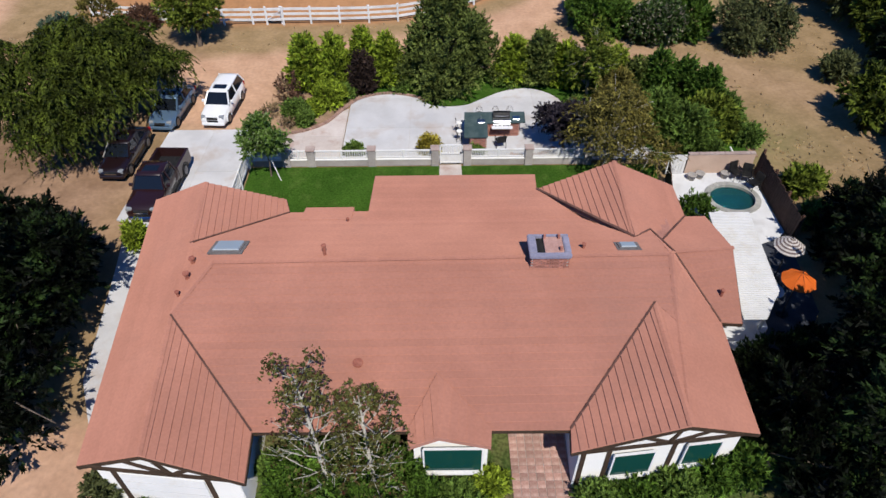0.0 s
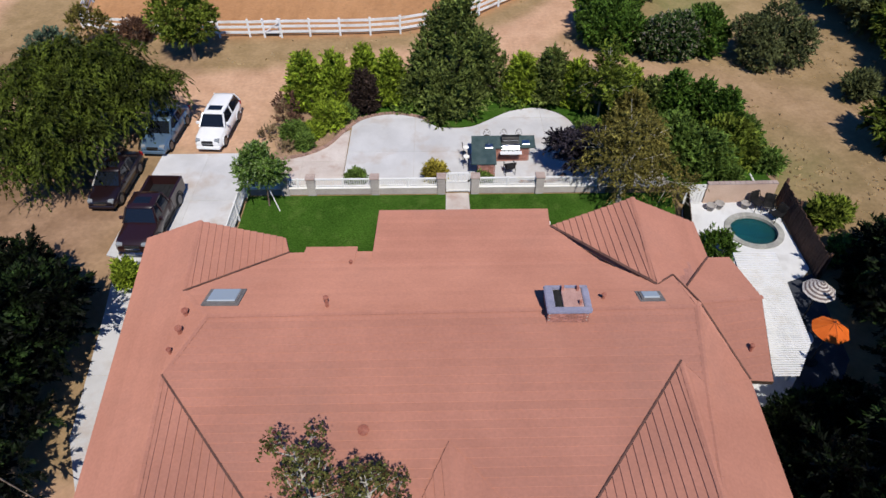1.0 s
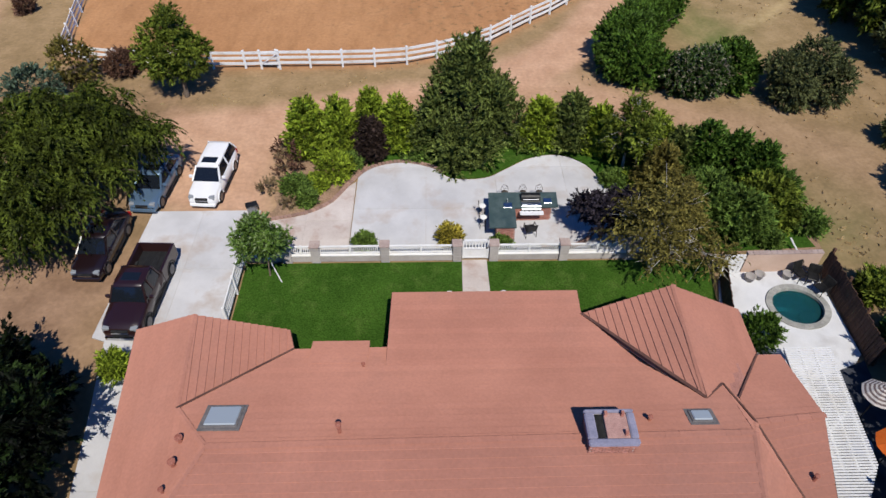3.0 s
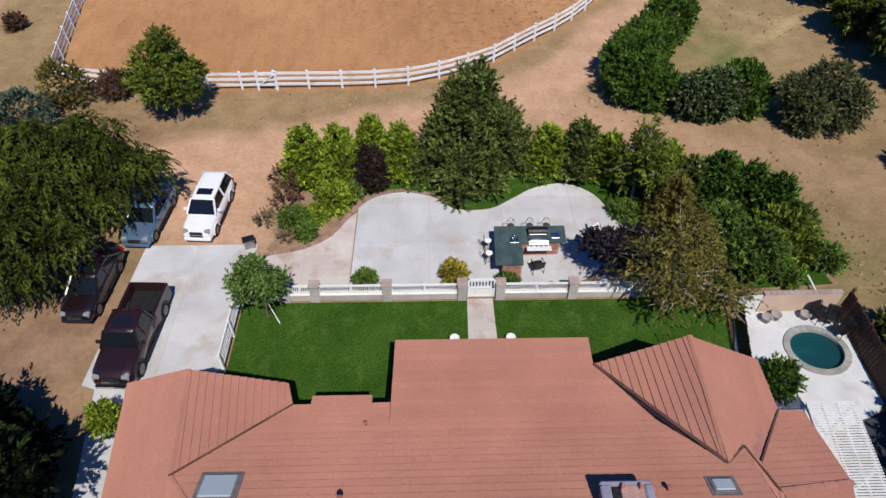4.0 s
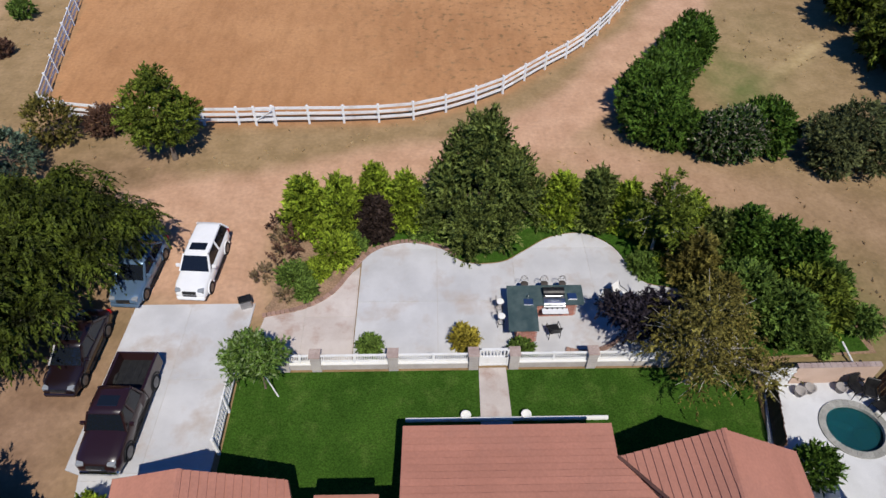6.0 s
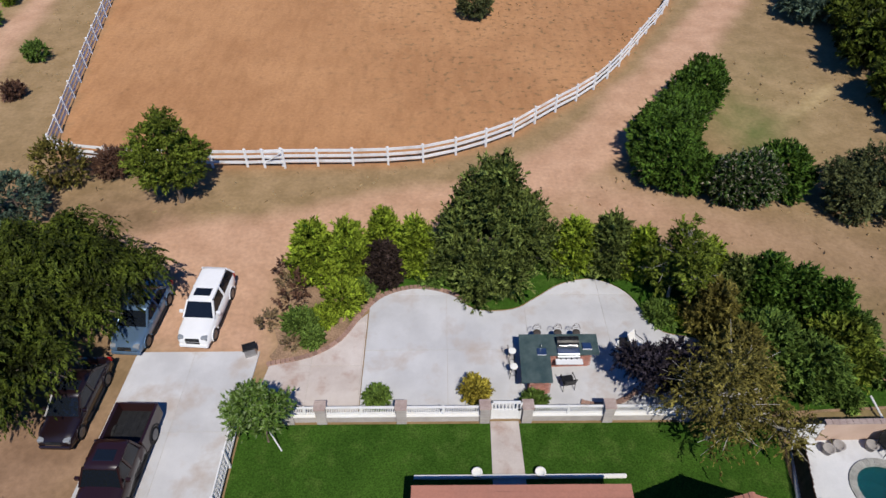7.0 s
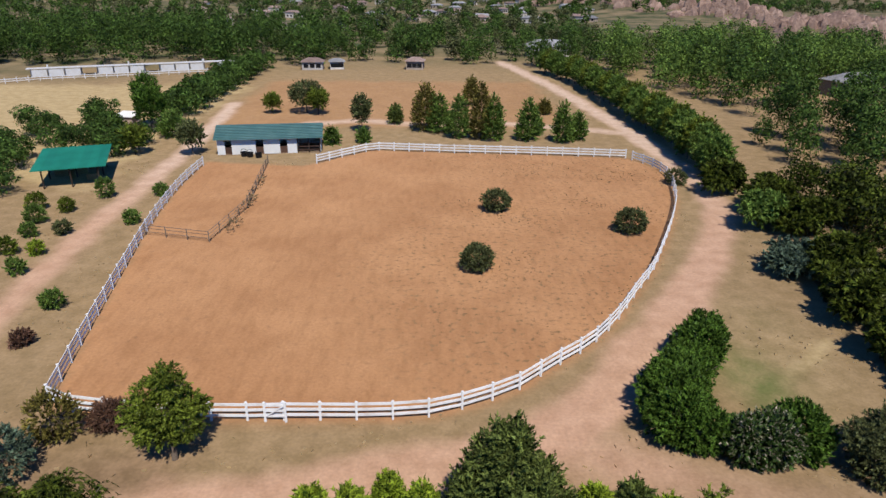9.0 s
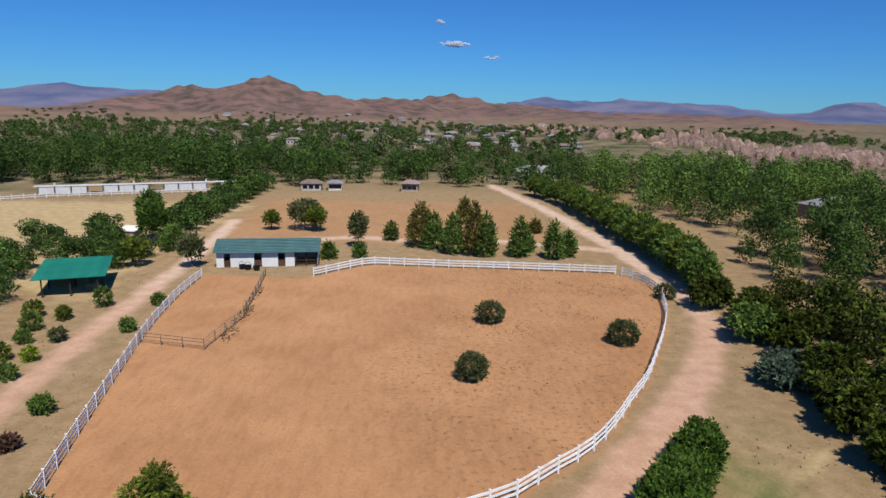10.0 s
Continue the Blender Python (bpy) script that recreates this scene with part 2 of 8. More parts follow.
GREEN_METAL = surface("green_metal_roofing", (0.010, 0.16, 0.095), (0.016, 0.21, 0.13), 0.5, 0.4, 15, 0.05, vary=0.08, grain=0.08, spec=0.5)
TEAL_METAL = surface("weathered_teal_metal_roofing", (0.06, 0.15, 0.15), (0.10, 0.20, 0.195), 0.5, 0.5, 15, 0.05, vary=0.4, grain=0.1, spec=0.5)
SLATE_TOP = surface("dark_green_stone", (0.045, 0.075, 0.075), (0.085, 0.12, 0.115), 0.45, 2.5, 40, 0.05, grain=0.2, spec=0.5)
STEEL = surface("brushed_steel", (0.55, 0.56, 0.57), (0.66, 0.67, 0.68), 0.3, 3, 60, 0.03, metal=1.0, grain=0.05)
DARK_METAL = surface("dark_metal", (0.02, 0.02, 0.022), (0.05, 0.048, 0.045), 0.45, 4, 40, 0.05, metal=0.6)
BARK = surface("bark", (0.10, 0.075, 0.055), (0.20, 0.155, 0.12), 0.95, 3, 25, 0.6, stretch=(1, 1, 0.3))
PALE_BARK = surface("pale_birch_bark", (0.38, 0.35, 0.30), (0.54, 0.51, 0.45), 0.85, 4, 25, 0.3, stretch=(1, 1, 3))
RUBBER = surface("tyre_rubber", (0.012, 0.012, 0.012), (0.03, 0.03, 0.03), 0.85, 5, 50, 0.1)
GLASS = glassy("dark_window_glass", (0.010, 0.013, 0.018), 0.06, 0.7)
LAWN = surface("mown_grass", (0.030, 0.074, 0.009), (0.050, 0.112, 0.014), 0.9, 0.35, 14, 0.7, grain=0.38, stain=(0.072, 0.128, 0.022), stain_scale=0.9, spec=0.05)
WILD = surface("mottled_ground_cover", (0.045, 0.085, 0.018), (0.12, 0.13, 0.045), 0.95, 1.1, 9, 0.9, grain=0.45, stain=(0.17, 0.12, 0.07), stain_scale=0.8, spec=0.05)
EDGE_BRICK = surface("weathered_edging_brick", (0.26, 0.15, 0.115), (0.40, 0.27, 0.215), 0.9, 3, 40, 0.3, vary=0.25, grain=0.15)
BED = surface("planting_soil", (0.24, 0.155, 0.098), (0.37, 0.245, 0.16), 0.95, 0.8, 14, 0.6, grain=0.3, stain=(0.11, 0.12, 0.045), stain_scale=0.6, spec=0.1)

# ---- ground: one sheet to the horizon ----
CORRAL_SOUTH = [(-28.4, 52.0), (-26.4, 51.0), (-22.2, 50.4), (-16.1, 50.1), (-13.0, 50.2), (-10.3, 50.2), (-8.1, 50.2), (-5.6, 50.3), (-3.3, 50.6), (-1.1, 51.4), (0.9, 52.4), (2.7, 53.5), (4.3, 55.0), (6.0, 56.6), (9.0, 59.3), (12.0, 63.3), (15.0, 68.3), (17.8, 72.8), (20.8, 79.0), (24.0, 86.0), (27.0, 93.5), (28.8, 100.0), (29.7, 105.0), (29.4, 109.5), (28.0, 113.3), (26.6, 115.4)]
CORRAL_NORTH = [(26.6, 115.5), (17.2, 116.6), (9.0, 117.3), (-0.5, 118.0), (-13.3, 119.4), (-18.2, 114.3), (-22.5, 109.5)]
CORRAL_WEST = [(-28.4, 52.0), (-29.8, 58.5), (-31.2, 65.3), (-33.1, 74.8), (-35.2, 85.8), (-37.0, 99.8), (-37.4, 111.5)]
ROAD_MAIN = smooth_line([(-70, 33), (-45, 36), (-24, 39.5), (-14, 42.6), (-6, 44.6), (1, 47.0), (6.5, 51.0), (11.5, 56.8), (18, 66), (24.0, 75.5), (29.5, 86.0), (32.6, 97.0), (33.2, 108), (32.8, 120), (32.2, 134), (29, 165), (25.8, 191), (18, 235)], 4)
ROAD_SPUR = smooth_line([(4, 47.6), (9, 46.0), (14, 43.4), (22, 40.5), (30, 34), (36, 22)], 4)
ROAD_WEST = smooth_line([(-34, 40), (-37, 52), (-39.0, 63.5), (-40.6, 77), (-41.8, 95), (-42.6, 112.6), (-44.3, 134), (-47, 160)], 4)
TRACK_NORTH = smooth_line([(-37, 122), (-30, 137), (-17, 142), (-5, 139), (8, 141), (31, 133)], 4)
CORRAL = [tuple(p) for p in CORRAL_SOUTH + CORRAL_NORTH[1:] + CORRAL_WEST[::-1]]


def spaced(a, b, step, far, growth):
    """Grid lines, even from a to b, then wider and wider out to far on both sides."""
    lines = list(np.arange(a, b + step, step))
    for sign, edge, end in ((-1, a, far[0]), (1, lines[-1], far[1])):
        d, p, more = step, edge, []
        while (p - end) * sign < 0:
            d *= growth
            p += sign * d
            more.append(p)
        lines = more[::-1] + lines if sign < 0 else lines + more
    return np.array(lines)


def height(x, y):
    """The lie of the land: level round the house, hills beyond the valley."""
    z = np.zeros(np.shape(x))
    far = np.clip((y - 430) / 500, 0, 1)
    wob = 0.5 + 0.5 * np.sin(x * 0.011 + 1.3) * np.sin(y * 0.009 + x * 0.004) + 0.35 * np.sin(x * 0.031 + y * 0.017) + 0.22 * np.sin(x * 0.067 - y * 0.051) + 0.12 * np.sin(x * 0.15 + y * 0.13)
    a = np.arctan2(x + 3, y - 14) * 180 / np.pi
    d = np.hypot(x + 3, y - 14)
    # hill shoulders by bearing from the yard
    for bearing, spread, dist, depth, h in ((-14.6, 3.2, 1350, 300, 62), (-8.0, 6.0, 1250, 300, 34), (-19.8, 3.2, 1500, 280, 52), (-24.0, 3.0, 1400, 260, 26), (-34.5, 3.0, 2000, 350, 20), (0.0, 5.5, 1450, 320, 35), (8.0, 6.0, 1500, 300, 27), (17.0, 7.0, 1450, 260, 19), (27.0, 6.0, 1300, 260, 14), (-30, 7, 1150, 260, 13), (11.0, 3.0, 650, 50, 5), (15.2, 2.0, 600, 45, 7), (22.0, 4.0, 540, 45, 6), (31.0, 4.5, 420, 40, 5)):
        z += h * np.exp(-(((a - bearing) / spread) ** 2)) * np.exp(-(((d - dist) / depth) ** 2)) * (0.82 + 0.3 * wob)
    for bearing, spread, dist, depth, h in ((9.0, 5.0, 3500, 350, 78), (17.0, 5.0, 3600, 350, 70), (24.0, 6.0, 3600, 350, 52), (32.2, 2.4, 3600, 350, 62), (34.5, 3.0, 3700, 350, 46), (-28.6, 4.4, 3300, 400, 96), (-22.5, 3.0, 3300, 400, 70), (-36, 4, 3300, 400, 50)):
        z += h * np.exp(-(((a - bearing) / spread) ** 2)) * np.exp(-(((d - dist) / depth) ** 2)) * (0.9 + 0.15 * wob)
    return z + far * 3.0 * wob


def build_ground():
    xs = spaced(-62, 50, 0.8, (-3200, 3200), 1.055)
    ys = spaced(-4, 136, 0.8, (-300, 4600), 1.045)
    X, Y = np.meshgrid(xs, ys)
    Z = height(X, Y)
    rough = 0.05 * np.sin(X * 0.9 + np.sin(Y * 0.7) * 1.7) * np.sin(Y * 1.1 + np.sin(X * 0.5))
    yard = (X > -19) & (X < 21) & (Y > 2) & (Y < 41)
    Z = np.where(yard, -0.05, Z + np.clip(rough, -0.05, 0.05) - 0.02)
    pool = (np.hypot(X - 15.75, (Y - 27.6)) < 1.5)
    Z = np.where(pool, -2.2, Z)
    n, m = X.shape
    verts = np.stack([X, Y, Z], -1).reshape(-1, 3)
    i = np.arange(n * m).reshape(n, m)
    faces = np.stack([i[:-1, :-1], i[:-1, 1:], i[1:, 1:], i[1:, :-1]], -1).reshape(-1, 4)
    me = bpy.data.meshes.new("ground")
    me.from_pydata(verts.tolist(), [], faces.tolist())
    me.shade_smooth()
    x, y = verts[:, 0], verts[:, 1]
    wob = 0.7 * np.sin(x * 0.5 + 2 * np.sin(y * 0.31)) + 0.5 * np.sin(y * 0.83 + 1.5 * np.sin(x * 0.43)) + 0.3 * np.sin(x * 1.9 + y * 1.3)
    soft = lambda d, w: np.clip(0.5 - d / w, 0, 1)
    road = np.maximum.reduce([soft(line_distance(x, y, ROAD_MAIN) - 2.2 + 0.35 * wob - 0.35 * (y < 48) + 0.45 * np.clip((y - 60) / 15, 0, 1), 1.3), soft(line_distance(x, y, ROAD_SPUR) - 2.2 + 0.7 * wob, 3.4) * np.clip(0.85 - (x - 10) / 16, 0.25, 0.85), soft(line_distance(x, y, ROAD_WEST) - 1.35 + 0.3 * wob, 1.4), soft(line_distance(x, y, TRACK_NORTH) - 1.6 + 0.3 * wob, 1.8) * 0.8])
    lot = np.maximum(soft(np.maximum(np.abs(x + 14.6) - 3.6, np.abs(y - 39.5) - 4.6) + 0.5 * wob, 1.6), soft(np.hypot((x + 20) / 1.1, y - 27) - 5.0 + 0.6 * wob, 4.0) * 0.25)
    road = np.maximum(road, lot)
    road = np.maximum(road, soft(np.maximum(np.abs(x + 15.0) - 3.2, np.abs(y - 9.0) - 5.0) + 0.3 * wob, 1.5))
    inner = inside(x, y, CORRAL)
    corral = np.where(inner, 1.0, soft(line_distance(x, y, CORRAL + CORRAL[:1]) - 0.2, 1.2))
    field = np.maximum(soft(np.maximum(np.abs(x + 12) - 34, np.abs(y - 165) - 28) + wob, 4.0) * 0.75, 0)
    straw = soft(np.maximum(np.abs(x + 92) - 42, np.abs(y - 142) - 42) + 2 * wob, 6.0)
    green = np.clip(np.exp(-(((x - 19.5) / 2.6) ** 2 + ((y - 54.5) / 4.5) ** 2)) * 0.8 + 0.6 * np.exp(-(((x - 18) / 4.0) ** 2 + ((y - 33) / 3.0) ** 2)) + 0.1 * np.exp(-(((x - 23) / 4.0) ** 2 + ((y - 60) / 7.0) ** 2)) * (1 + wob), 0, 1)
    straw = np.maximum(straw, soft(line_distance(x, y, [(20.5, 53.2), (22.0, 55.4), (24.6, 57.0), (27.6, 60.0)]) - 0.35 + 0.25 * wob, 1.0) * 0.9 + 0.25 * np.exp(-(((x - 24) / 4.0) ** 2 + ((y - 58) / 8.0) ** 2)) * (1 - 0.6 * wob))
    hills = np.clip((np.hypot(x, y) - 700) / 200, 0, 1) * np.clip(verts[:, 2] / 14, 0, 1)
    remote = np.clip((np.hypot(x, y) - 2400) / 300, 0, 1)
    scrub = np.clip((np.hypot(x, y - 60) - 150) / 60, 0, 1) * (1 - hills)
    brown = np.maximum(soft(np.maximum(np.abs(x + 27) - 9.6, np.abs(y - 24) - 12.5) + wob, 5.0), soft(np.maximum(np.abs(x + 26) - 8, np.abs(y - 42) - 6) + wob, 5.0) * 0.6)
    for key, values in (("weeds", np.clip(0.55 + 0.3 * np.sin(x * 0.13 + 1.0) + 0.3 * np.sin(y * 0.11 + x * 0.05) + x * 0.022, 0, 0.85)), ("brown", brown), ("gravel", road * np.clip((y - 85) / 50, 0, 0.8)), ("dirt_road", road), ("corral", np.maximum(corral, field * 0.8)), ("straw", straw), ("green", green), ("hills", hills), ("remote", remote), ("scrub", scrub)):
        a = me.attributes.new(key, "FLOAT", "POINT")
        a.data.foreach_set("value", values.astype(np.float32))
    m = bpy.data.materials.new("dry_ground")
    m.use_nodes = True
    nt = m.node_tree
    nd, ln = nt.nodes, nt.links
    b = nd["Principled BSDF"]
    b.inputs["Roughness"].default_value = 0.95
    b.inputs["Specular IOR Level"].default_value = 0.1
    b.inputs["Diffuse Roughness"].default_value = 1.0
    tc = nd.new("ShaderNodeTexCoord")

    def noise_of(scale, detail=5, stretch=None):
        t = nd.new("ShaderNodeTexNoise")
        t.inputs["Scale"].default_value, t.inputs["Detail"].default_value, t.inputs["Roughness"].default_value = scale, detail, 0.62
        if stretch:
            mp = nd.new("ShaderNodeMapping")
            mp.inputs["Scale"].default_value = stretch
            ln.new(tc.outputs["Object"], mp.inputs[0])
            ln.new(mp.outputs[0], t.inputs[0])
        else:
            ln.new(tc.outputs["Object"], t.inputs[0])
        return t.outputs[0]

    def patches(c1, c2, fac, lo=0.4, hi=0.62):
        r = nd.new("ShaderNodeValToRGB")
        r.color_ramp.elements[0].position, r.color_ramp.elements[1].position = lo, hi
        r.color_ramp.elements[0].color, r.color_ramp.elements[1].color = (*c1, 1), (*c2, 1)
        ln.new(fac, r.inputs[0])
        return r.outputs[0]

    def over(base, top, fac):
        x = nd.new("ShaderNodeMixRGB")
        ln.new(fac, x.inputs[0])
        ln.new(base, x.inputs[1])
        ln.new(top, x.inputs[2])
        return x.outputs[0]

    def attr(name):
        a = nd.new("ShaderNodeAttribute")
        a.attribute_name = name
        return a.outputs["Fac"]

    broad, mid, fine = noise_of(0.09), noise_of(0.55, 6), noise_of(4.0, 8)
    dry = over(patches((0.265, 0.182, 0.094), (0.35, 0.245, 0.134), mid), patches((0.235, 0.163, 0.080), (0.325, 0.218, 0.118), mid, 0.3, 0.7), broad)
    dirt = patches((0.44, 0.268, 0.172), (0.535, 0.342, 0.230), mid, 0.35, 0.65)
    sand = over(patches((0.342, 0.171, 0.081), (0.470, 0.257, 0.128), broad, 0.4, 0.62), patches((0.342, 0.177, 0.081), (0.427, 0.226, 0.106), noise_of(0.8, 6, (1.6, 0.35, 1)), 0.38, 0.55), mid)
    speck = nd.new("ShaderNodeValToRGB")
    speck.color_ramp.elements[0].position, speck.color_ramp.elements[1].position = 0.56, 0.72
    speck.color_ramp.elements[1].color = (0.55, 0.55, 0.55, 1)
    ln.new(noise_of(1.3, 7), speck.inputs[0])
    worn = patches((0.23, 0.125, 0.065), (0.29, 0.16, 0.085), mid)
    sand = over(sand, worn, speck.outputs[0])
    dirt = over(dirt, patches((0.38, 0.235, 0.15), (0.46, 0.29, 0.195), mid), speck.outputs[0])
    dry = over(dry, patches((0.17, 0.122, 0.066), (0.22, 0.15, 0.085), mid), speck.outputs[0])
    straw_c = patches((0.37, 0.27, 0.135), (0.46, 0.345, 0.185), mid)
    gravel = patches((0.50, 0.37, 0.28), (0.60, 0.46, 0.36), mid)
    green_c = patches((0.13, 0.16, 0.05), (0.24, 0.21, 0.09), mid)
    rock = over(patches((0.105, 0.072, 0.062), (0.235, 0.142, 0.115), noise_of(0.012, 8), 0.35, 0.65), patches((0.040, 0.046, 0.034), (0.215, 0.130, 0.105), noise_of(0.035, 8), 0.40, 0.56), noise_of(0.02, 6))
    # blue distance haze is put into the farthest hills' colour
    hazy_rock = patches((0.085, 0.105, 0.19), (0.17, 0.165, 0.235), noise_of(0.004, 8))
    scrub_c = patches((0.050, 0.066, 0.028), (0.24, 0.180, 0.105), noise_of(0.05, 7), 0.38, 0.62)
    weed = nd.new("ShaderNodeValToRGB")
    weed.color_ramp.elements[0].position, weed.color_ramp.elements[1].position = 0.55, 0.63
    ln.new(noise_of(2.0, 8), weed.inputs[0])
    wm = nd.new("ShaderNodeMath")
    wm.operation = "MULTIPLY"
    ln.new(weed.outputs[0], wm.inputs[0])
    ln.new(attr("weeds"), wm.inputs[1])
    sand = over(sand, patches((0.15, 0.095, 0.048), (0.23, 0.145, 0.075), mid), wm.outputs[0])
    c = dry
    for layer, key in ((scrub_c, "scrub"), (patches((0.17, 0.105, 0.062), (0.26, 0.165, 0.10), mid), "brown"), (straw_c, "straw"), (green_c, "green"), (sand, "corral"), (dirt, "dirt_road"), (gravel, "gravel"), (rock, "hills"), (hazy_rock, "remote")):
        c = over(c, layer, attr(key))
    h = nd.new("ShaderNodeHueSaturation")
    mr = nd.new("ShaderNodeMapRange")
    mr.inputs["From Min"].default_value, mr.inputs["From Max"].default_value = 0.3, 0.7
    mr.inputs["To Min"].default_value, mr.inputs["To Max"].default_value = 0.87, 1.13
    ln.new(fine, mr.inputs[0])
    ln.new(mr.outputs[0], h.inputs["Value"])
    ln.new(c, h.inputs["Color"])
    ln.new(h.outputs[0], b.inputs["Base Color"])
    bp = nd.new("ShaderNodeBump")
    bp.inputs["Strength"].default_value, bp.inputs["Distance"].default_value = 0.28, 0.06
    ln.new(fine, bp.inputs["Height"])
    ln.new(bp.outputs[0], b.inputs["Normal"])
    me.materials.append(m)
    return tagged(new("ground", me), "dry sandy earth with dirt roads and straw-coloured grass", "ground", kind="structure")


ground = build_ground()

# ---- the house ----
EAVE = 2.7
house = thing("house", "white half-timbered single-storey house with red roof", "house")
R = dict(
    wf=(-12.1, 10.75, EAVE), wb=(-13.85, 24.65, EAVE), nw=(-11.1, 24.45, 3.85), nwr=(-7.5, 24.5, EAVE), nwv=(-7.2, 23.55, EAVE), nwi=(-10.65, 20.2, 3.88),
    m1=(-9.1, 18.42, 4.5), m2=(9.05, 18.65, 4.5), swi=(-10.3, 16.25, 3.86), sw=(-9.6, 10.45, 3.85), swr=(-6.45, 10.1, EAVE), swv=(-6.6, 11.95, EAVE),
    fr=(4.3, 11.92, EAVE), sei=(8.05, 16.6, 3.92), se=(7.95, 11.3, 3.85), sel=(4.2, 11.05, EAVE), ser=(10.7, 11.7, EAVE), ee=(10.9, 16.6, EAVE),
    hh=(8.75, 15.75, 3.7), p1=(9.45, 19.3, 4.0), p2=(12.0, 19.6, 3.9), pfr=(11.75, 16.55, EAVE), pbr=(12.2, 23.0, EAVE), pbl=(11.25, 23.0, EAVE), pj=(9.45, 20.55, 3.5),
    ner=(11.27, 25.3, EAVE), ne=(8.26, 25.6, 4.0), nel=(4.62, 25.25, 2.62), nei=(8.12, 20.35, 3.85), bb=(9.0, 21.1, 3.6),
    bl=(-3.45, 23.6, EAVE), brk_l=(-3.45, 22.4, 3.12), brk_r=(6.4, 22.4, 3.14), cl=(-3.42, 26.75, 2.4), cr=(4.72, 26.75, 2.4),
)


def welded(geo):
    """The same shape as one connected piece: equal corners merged, inner faces dropped."""
    seen, index, verts = {}, [], []
    for p in geo.v:
        k = (round(p[0], 3), round(p[1], 3), round(p[2], 3))
        if k not in seen:
            seen[k] = len(verts)
            verts.append(p)
        index.append(seen[k])
    faces = [tuple(dict.fromkeys(index[i] for i in f)) for f in geo.f]
    times = collections.Counter(tuple(sorted(f)) for f in faces)
    out = Geo()
    out.add(verts, [f for f in faces if len(f) > 2 and times[tuple(sorted(f))] == 1])
    return out


def roof_face(keys, step=0.3, lip=0.028):
    """One slope: a deck and its courses of roofing, each course stepping down over the next."""
    pts = [R[k] if isinstance(k, str) else k for k in keys]
    A = np.array([(x, y, 1.0) for x, y, _ in pts])
    a, b, c = np.linalg.lstsq(A, np.array([p[2] for p in pts]), rcond=None)[0]
    g = math.hypot(a, b)
    dx, dy = -a / g, -b / g
    plan = [(p[0], p[1]) for p in pts]
    tris = [[plan[i] for i in t] for t in tessellate_polygon([[Vector((x, y, 0)) for x, y in plan]])]
    tris = [t if (t[1][0] - t[0][0]) * (t[2][1] - t[0][1]) - (t[1][1] - t[0][1]) * (t[2][0] - t[0][0]) > 0 else t[::-1] for t in tris]
    deck = Geo()
    n = len(pts)
    deck.add([(x, y, z - 0.03) for x, y, z in pts] + [(x, y, z - 0.2) for x, y, z in pts], [tuple(range(n)), tuple(range(2 * n - 1, n - 1, -1))] + [(i, n + i, n + (i + 1) % n, (i + 1) % n) for i in range(n)])
    slope = put("roof_slope", deck, ROOF_CAP, house)
    s = [x * dx + y * dy for x, y in plan]
    lo, hi = min(s), max(s)
    count = max(1, round((hi - lo) / step))
    w = (hi - lo) / count
    for i in range(count):
        s0, s1 = lo + i * w - 0.03, lo + (i + 1) * w
        course = Geo()
        pieces = 0
        for tri in tris:
            strip = clip_half(clip_half(tri, dx, dy, s1), -dx, -dy, -s0)
            if len(strip) < 3:
                continue
            top, low = [], []
            for x, y in strip:
                t = (x * dx + y * dy - s0) / (s1 - s0)
                z = a * x + b * y + c
                top.append((x, y, z + 0.004 + lip * t))
                low.append((x, y, z - 0.02))
            k = len(strip)
            pieces += 1
            course.add(top + low, [tuple(range(k))] + [(j, k + j, k + (j + 1) % k, (j + 1) % k) for j in range(k)])
        if pieces:
            put("roof_course", welded(course), ROOF, slope)
    return slope


FACES = [("wf", "sw", "swi", "nwi", "nw", "wb"), ("swi", "m1", "nwi"), ("nw", "nwi", "nwv", "nwr"), ("swi", "sw", "swr", "swv"),
         ("m1", "swi", "swv", "fr", "sei", "hh", "m2"), ("sei", "fr", "sel", "se"), ("sei", "se", "hh"), ("hh", "se", "ser", "ee"), ("m2", "hh", "ee"),
         ("m2", "ee", "p1"), ("p1", "ee", "pfr", "p2"), ("m2", "p1", "pj", "bb"), ("p1", "pj", "pbl", "pbr", "p2"), ("pj", "bb", "nei", "ne", "ner", "pbl"), ("nei", "nel", "ne"),
         ("m1", "m2", "bb", "nei", "brk_r", "brk_l", "bl", "nwv", "nwi"), ("brk_l", "brk_r", "nel", "cr", "cl")]


def upward(keys):
    pts = [R[k] for k in keys]
    area = sum(pts[i - 1][0] * pts[i][1] - pts[i][0] * pts[i - 1][1] for i in range(len(pts)))
    return keys if area > 0 else keys[::-1]


BOARDED = [FACES[k] for k in (2, 3, 5, 14)]
for keys in FACES:
    roof_face(upward(keys), *((0.275, 0.06) if keys in BOARDED else (0.3, 0.028)))
# pop-out over the kitchen, and the entry gable
for x0, x1, y0, y1, z0, z1 in ((-6.5, -4.2, 22.6, 23.95, 3.08, 2.66),):
    roof_face(((x0, y0, z0), (x1, y0, z0), (x1, y1, z1), (x0, y1, z1)))
roof_face(((-0.25, 13.9, 3.3), (-1.25, 11.95, 2.78), (-1.25, 11.3, 2.72), (-0.2, 11.35, 3.24)), 0.315, 0.06)
roof_face(((-0.25, 13.9, 3.3), (-0.2, 11.35, 3.24), (1.55, 11.3, 2.72), (1.6, 11.95, 2.78)))

